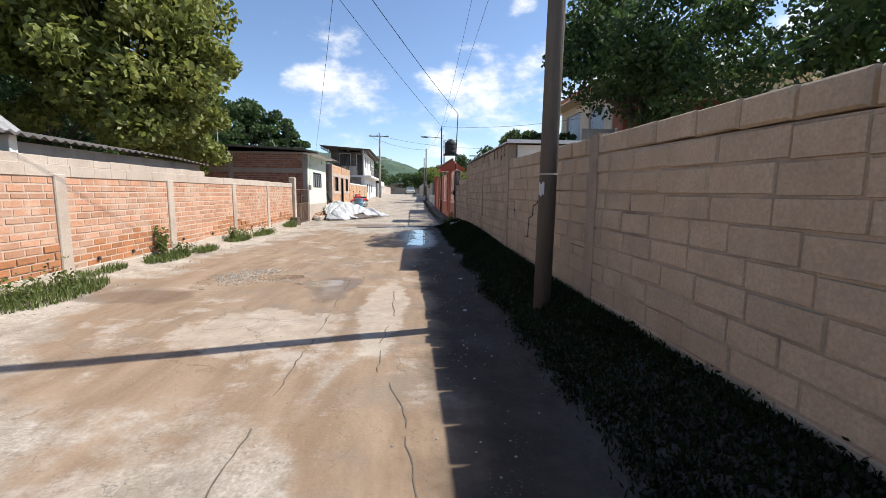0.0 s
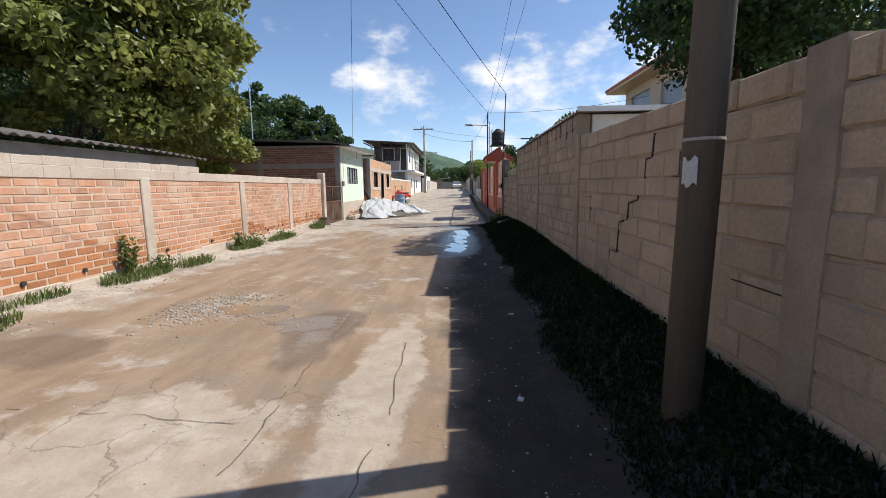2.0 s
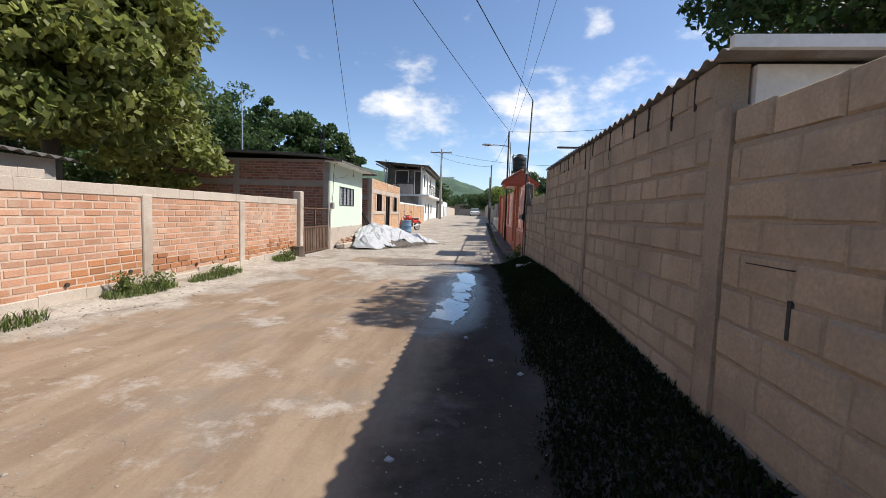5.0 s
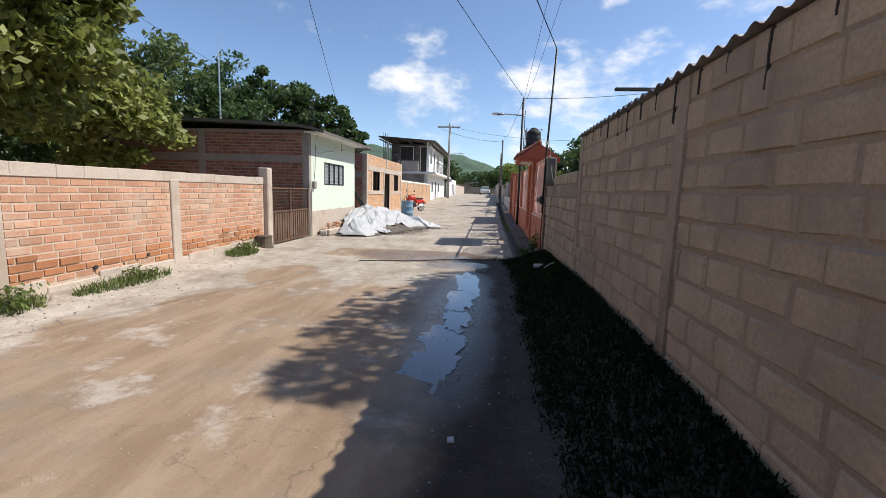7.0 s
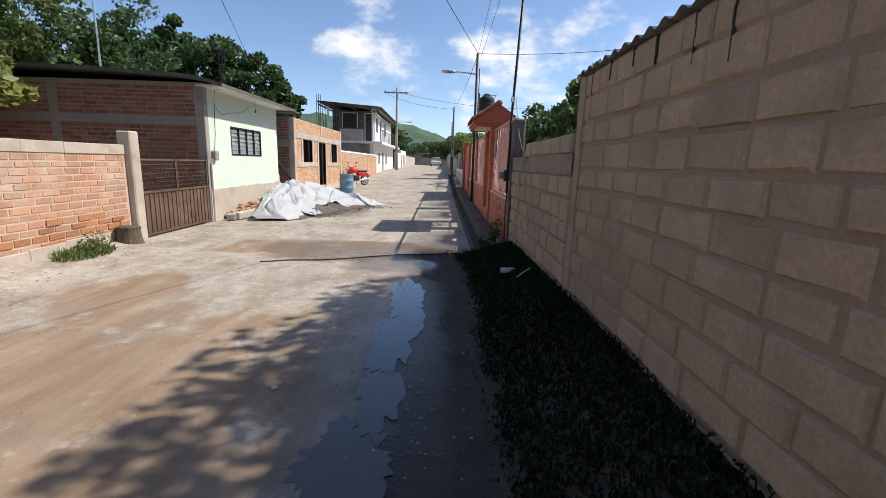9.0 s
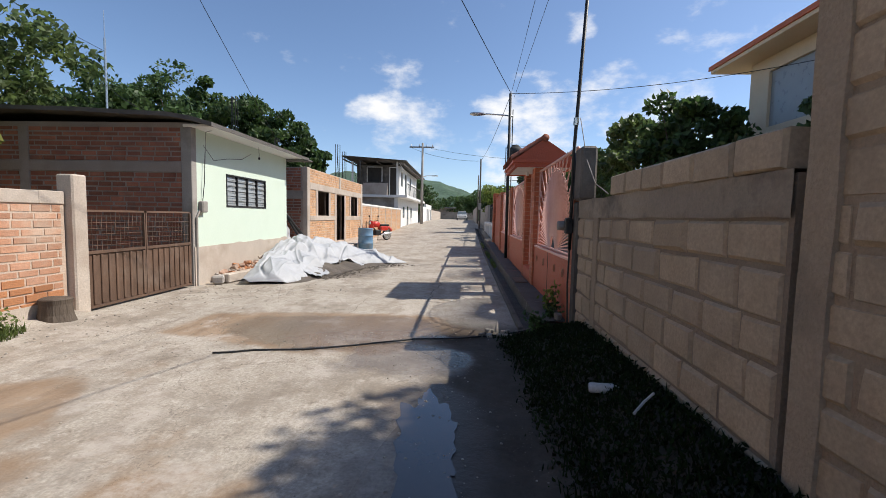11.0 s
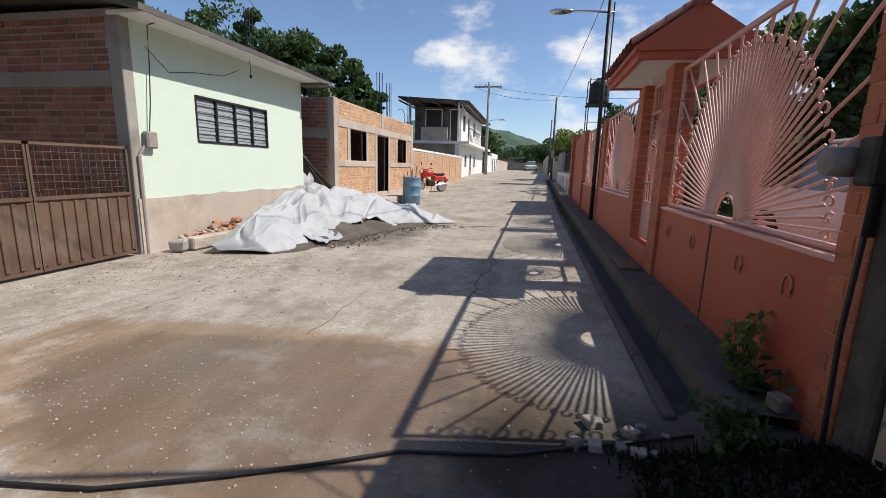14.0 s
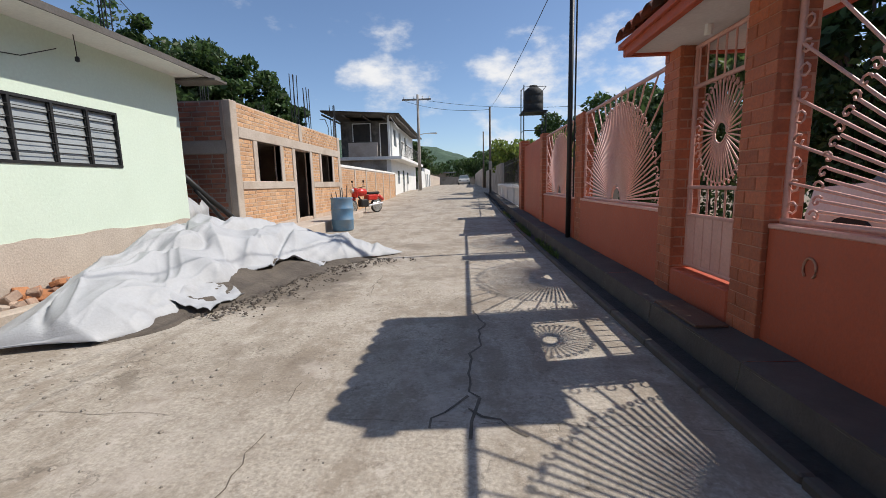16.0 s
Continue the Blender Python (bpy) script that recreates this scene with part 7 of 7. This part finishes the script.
def build_motorcycle():
    t = thing("motorcycle", "small red motorcycle parked by the brick wall", "motorcycle", (-3.2, 33.4, 0.15), turn=-38)
    for y in (-0.62, 0.62):
        w = part("wheel", Shape().tube([(-0.045, 0, 0), (0.045, 0, 0)], 0.235, 20), M_STEEL, t, at=(0, y, 0.29))
        pts = [(0, 0.25 * math.cos(2 * math.pi * i / 20), 0.25 * math.sin(2 * math.pi * i / 20)) for i in range(21)]
        part("tyre", Shape().tube(pts, 0.045, 8), M_RUBBER, w, smooth=True)
    part("frame", Shape().tube([(0, -0.62, 0.29), (0, -0.42, 0.75), (0, -0.3, 0.92)], 0.03, 6).tube([(0, -0.4, 0.78), (0, 0.0, 0.4), (0, 0.62, 0.29)], 0.03, 6).tube([(0, -0.36, 0.8), (0, 0.7, 0.72)], 0.03, 6), M_DARK, t)
    part("engine", Shape().box(-0.13, 0.13, -0.22, 0.16, 0.26, 0.55, 0.04), M_DARK, t)
    part("fuel_tank", Shape().lathe([(0.05, -0.28), (0.13, -0.2), (0.16, 0.0), (0.12, 0.22), (0.03, 0.28)], 12), M_RED, t, "red fuel tank", smooth=True, at=pose(0, -0.14, 0.82, 90, 0, 0))
    part("seat", Shape().box(-0.13, 0.13, 0.12, 0.72, 0.74, 0.83, 0.03), M_RUBBER, t)
    part("fairing", Shape().box(-0.15, 0.15, -0.5, -0.34, 0.62, 0.98, 0.05), M_RED, t, "red front fairing")
    part("side_panel", Shape().box(-0.15, 0.15, 0.1, 0.6, 0.5, 0.72, 0.04), M_RED, t, "red side panel")
    part("front_mudguard", Shape().tube([(0, -0.92, 0.36), (0, -0.8, 0.54), (0, -0.62, 0.6), (0, -0.44, 0.55)], 0.06, 6), M_RED, t, smooth=True)
    part("rear_mudguard", Shape().tube([(0, 0.5, 0.62), (0, 0.75, 0.66), (0, 0.95, 0.5)], 0.07, 6), M_RED, t, smooth=True)
    part("handlebar", Shape().tube([(-0.36, -0.22, 1.04), (-0.2, -0.3, 1.0), (0, -0.34, 0.98), (0.2, -0.3, 1.0), (0.36, -0.22, 1.04)], 0.014, 6), M_DARK, t)
    part("headlight", Shape().tube([(0, -0.5, 0.88), (0, -0.6, 0.88)], 0.09, 12), M_STEEL, t)
    for x in (-0.3, 0.3):
        part("mirror", Shape().tube([(x, -0.26, 1.03), (x * 1.15, -0.26, 1.2)], 0.008, 5).box(x * 1.15 - 0.05, x * 1.15 + 0.05, -0.27, -0.25, 1.19, 1.27, 0.005), M_DARK, t)
    part("exhaust", Shape().tube([(0.14, 0.1, 0.3), (0.15, 0.8, 0.38)], 0.045, 8), M_STEEL, t)
    part("stand", Shape().tube([(-0.05, 0.1, 0.3), (-0.22, 0.2, 0.0)], 0.012, 5), M_DARK, t)


build_motorcycle()


def build_small():
    s = Shape().lathe([(0.2, -0.02), (0.17, 0.08), (0.16, 0.2), (0.17, 0.26), (0.15, 0.275), (0.02, 0.28)], 14)
    s.v = [(x * (1 + 0.12 * math.sin(3 * math.atan2(y, x))), y * (1 + 0.1 * math.cos(2 * math.atan2(y, x))), z) for x, y, z in s.v]
    tagged(part("tree_stump", s, M_BARK, at=(-3.62, 16.45, 0.06), smooth=False), "short brown tree stump beside the gatepost", "stump")
    hp = [(-1.15, 15.62), (-1.0, 15.66), (-0.79, 15.76), (-0.3, 15.84), (0.15, 16.02), (0.45, 16.15), (0.78, 16.33), (1.27, 16.44), (1.8, 16.66), (2.1, 16.72)]
    pts = [(x, y, ground_height(x, y) + 0.012) for x, y in hp]
    dense = [tuple(Vector(a).lerp(Vector(b), k / 4)) for a, b in zip(pts, pts[1:]) for k in range(4)] + [pts[-1]]
    tagged(part("hose", Shape().tube(dense, 0.009, 6), M_WIRE, smooth=True), "black water hose lying across the road", "hose")
    rub = random.Random(5)
    for i in range(10):
        ob = new("stone", stone(60 + i, M_GRAVEL, (0.06, 0.05, 0.04)))
        x, y = 1.75 + rub.uniform(-0.2, 0.25), 16.68 + rub.uniform(-0.15, 0.12)
        ob.matrix_basis = pose(x, y, ground_height(x, y) + 0.02, 0, 0, rub.uniform(0, 180)) @ Matrix.Scale(rub.uniform(0.5, 1.3), 4)
        tagged(ob, "pale loose stone at the end of the hose", "stone", "stones by the gutter")
    ob = new("stone", stone(80, M_GRAVEL, (0.09, 0.08, 0.08)))
    ob.matrix_basis = pose(2.5, 16.86, 0.21, 10, 0, 30)
    tagged(ob, "pale broken stone at the foot of the pilaster", "stone")
    tagged(part("plastic_bottle", Shape().lathe([(0.03, 0), (0.035, 0.01), (0.035, 0.15), (0.014, 0.2), (0.014, 0.23)], 12), M_PAPER, at=pose(2.2, 14.45, ground_height(2.2, 14.45) + 0.07, 84, 10, 70), smooth=True), "crushed pale plastic bottle in the grass", "bottle")
    tagged(part("stick", Shape().tube([(2.30, 13.93, 0.33), (2.38, 14.0, 0.37), (2.46, 14.06, 0.40)], 0.008, 5), M_PAPER), "pale bare stick lying on the grass", "stick")
    for i, (x, y) in enumerate(((1.5, 8.9), (1.75, 8.6), (1.25, 9.6), (0.9, 7.2), (1.6, 6.0), (1.45, 4.2), (0.4, 12.1))):
        ob = new("litter", stone(90 + i, M_PAPER, (0.05, 0.04, 0.015)))
        ob.matrix_basis = pose(x, y, ground_height(x, y) + 0.008, 0, 0, i * 50)
        tagged(ob, "small scrap of pale litter on the damp road", "litter", "scraps on the road")
    # gravel and pebbles
    s = Shape()
    rnd = random.Random(12)
    for cx, cy, sx, sy, n, r0 in ((-1.8, 6.2, 0.2, 0.3, 420, 0.014), (-1.55, 6.65, 0.3, 0.15, 160, 0.013), (-1.0, 5.85, 0.5, 0.12, 140, 0.012), (1.25, 5, 0.3, 3.5, 260, 0.007), (-0.9, 16.4, 0.9, 0.5, 700, 0.0065), (-0.8, 8, 1.5, 4, 500, 0.006), (-0.6, 20.5, 1.6, 2.2, 500, 0.006), (1.2, 13, 0.3, 2, 200, 0.009), (-3.2, 12, 0.25, 5, 400, 0.012), (-2.6, 19.0, 1.0, 0.6, 240, 0.012)):
        for i in range(n):
            x, y, r = rnd.gauss(cx, sx), rnd.gauss(cy, sy), r0 * rnd.uniform(0.5, 1.5)
            if -3.7 < x < 2.3:
                z = ground_height(x, y)
                s.lathe([(r * 0.7, -r * 0.3), (r, r * 0.2), (r * 0.4, r * 0.7)], 5, (x, y, z))
    tagged(part("gravel", s, M_GRAVEL), "pale loose gravel scattered on the road", "gravel", kind="stuff")


build_small()


# ---- water on the road ----
def puddle(cx, cy, rx, ry, material, label, seed, level=0.004, turn=0.0):
    s = Shape()
    n = 90
    pts = []
    for i in range(n):
        k = 2 * math.pi * i / n
        r = 1 + 0.5 * noise.noise(Vector((math.cos(k) * 1.6, math.sin(k) * 1.6, seed))) + 0.4 * noise.noise(Vector((math.cos(k) * 5, math.sin(k) * 5, seed)))
        x, y = rx * r * math.cos(k), ry * r * math.sin(k)
        pts.append((cx + x * math.cos(turn) - y * math.sin(turn), cy + x * math.sin(turn) + y * math.cos(turn)))
    zs = sorted(ground_height(x, y) for x, y in pts)
    z = zs[len(zs) // 2] + level
    s.v = [(cx, cy, z)] + [(x, y, z) for x, y in pts]
    s.f = [(0, 1 + i, 1 + (i + 1) % n) for i in range(n)]
    tagged(part("puddle", s, material), label, "puddle", kind="structure")


for args in ((1.0, 10.75, 0.22, 0.62, 1, -0.1), (1.0, 11.45, 0.24, 0.3, 21, 0.0), (1.06, 12.2, 0.16, 0.55, 22, 0.1), (1.1, 13.1, 0.2, 0.75, 2, 0.0), (1.12, 14.15, 0.2, 0.7, 3, 0.1)):
    puddle(*args[:4], M_WATER, "shallow puddle reflecting the sky in the shade", args[4], turn=args[5])
puddle(-0.4, 5.7, 0.34, 0.22, M_MUDWATER, "brown muddy puddle on the road", 6, 0.003)
puddle(-1.2, 6.2, 0.36, 0.22, M_MUDWATER, "brown muddy puddle on the road", 7, 0.003)


# ---- slab joints ----
def joint(pts, w, label):
    s = Shape()
    for (x0, y0), (x1, y1) in zip(pts, pts[1:]):
        n = max(2, int(math.hypot(x1 - x0, y1 - y0) / 0.08))
        d = Vector((-(y1 - y0), x1 - x0)).normalized()
        row = []
        for i in range(n + 1):
            x, y = x0 + (x1 - x0) * i / n, y0 + (y1 - y0) * i / n
            k = (0.03 if w < 0.01 else 0.05) * noise.noise(Vector((x * 5, y * 5, 0.4))) + (0.02 if w < 0.01 else 0.05) * noise.noise(Vector((x * 19, y * 19, 1.4)))
            h = w * (0.55 + 0.9 * abs(noise.noise(Vector((x * 9, y * 9, 2)))))
            x, y = x + d.x * k, y + d.y * k
            row.append(((x - d.x * h, y - d.y * h), (x + d.x * h, y + d.y * h)))
        for a, b in zip(row, row[1:]):
            if w < 0.008 and noise.noise(Vector((a[0][0] * 1.7, a[0][1] * 1.7, 6.1))) + 0.5 * noise.noise(Vector((a[0][0] * 7, a[0][1] * 7, 2.1))) < -0.05:
                continue
            s.add([(p[0], p[1], ground_height(*p) + 0.0035) for p in (a[0], a[1], b[1], b[0])], [(0, 1, 2, 3)])
    tagged(part("road_joint", s, M_CRACK), label, "joint", kind="structure")


joint([(-0.02, -3), (-0.03, 1.5), (-0.04, 4.2), (-0.06, 6.5)], 0.006, "dark lengthwise joint between road slabs")
joint([(-0.29, 17.3), (-0.31, 18.5), (-0.42, 22.2), (-0.5, 30), (-0.5, 45)], 0.004, "dark lengthwise joint between road slabs")
joint([(0.72, 18.7), (0.74, 19.1), (0.7, 19.5), (0.8, 19.9), (0.84, 20.4), (0.8, 20.8)], 0.011, "jagged dark crack in the road slab")
for y in (18.9, 22.6, 26.5, 30.4):
    joint([(-3.4, y + 0.1), (-0.44, y), (2.0, y - 0.1)], 0.002, "fine cross joint between road slabs")
joint([(-2.6, 3.9), (-1.6, 4.05), (-0.2, 3.9)], 0.003, "fine cross joint between road slabs")
joint([(0.86, 1.2), (0.82, 1.87), (0.76, 2.2), (0.6, 2.55), (0.58, 3.1), (0.66, 4.0), (0.62, 5.2)], 0.005, "wandering dark crack in the road")
joint([(0.74, 19.1), (0.58, 18.95), (0.5, 18.8)], 0.011, "jagged side crack in the road slab")
joint([(0.72, 19.0), (0.9, 18.9), (1.0, 18.72)], 0.010, "jagged side crack in the road slab")
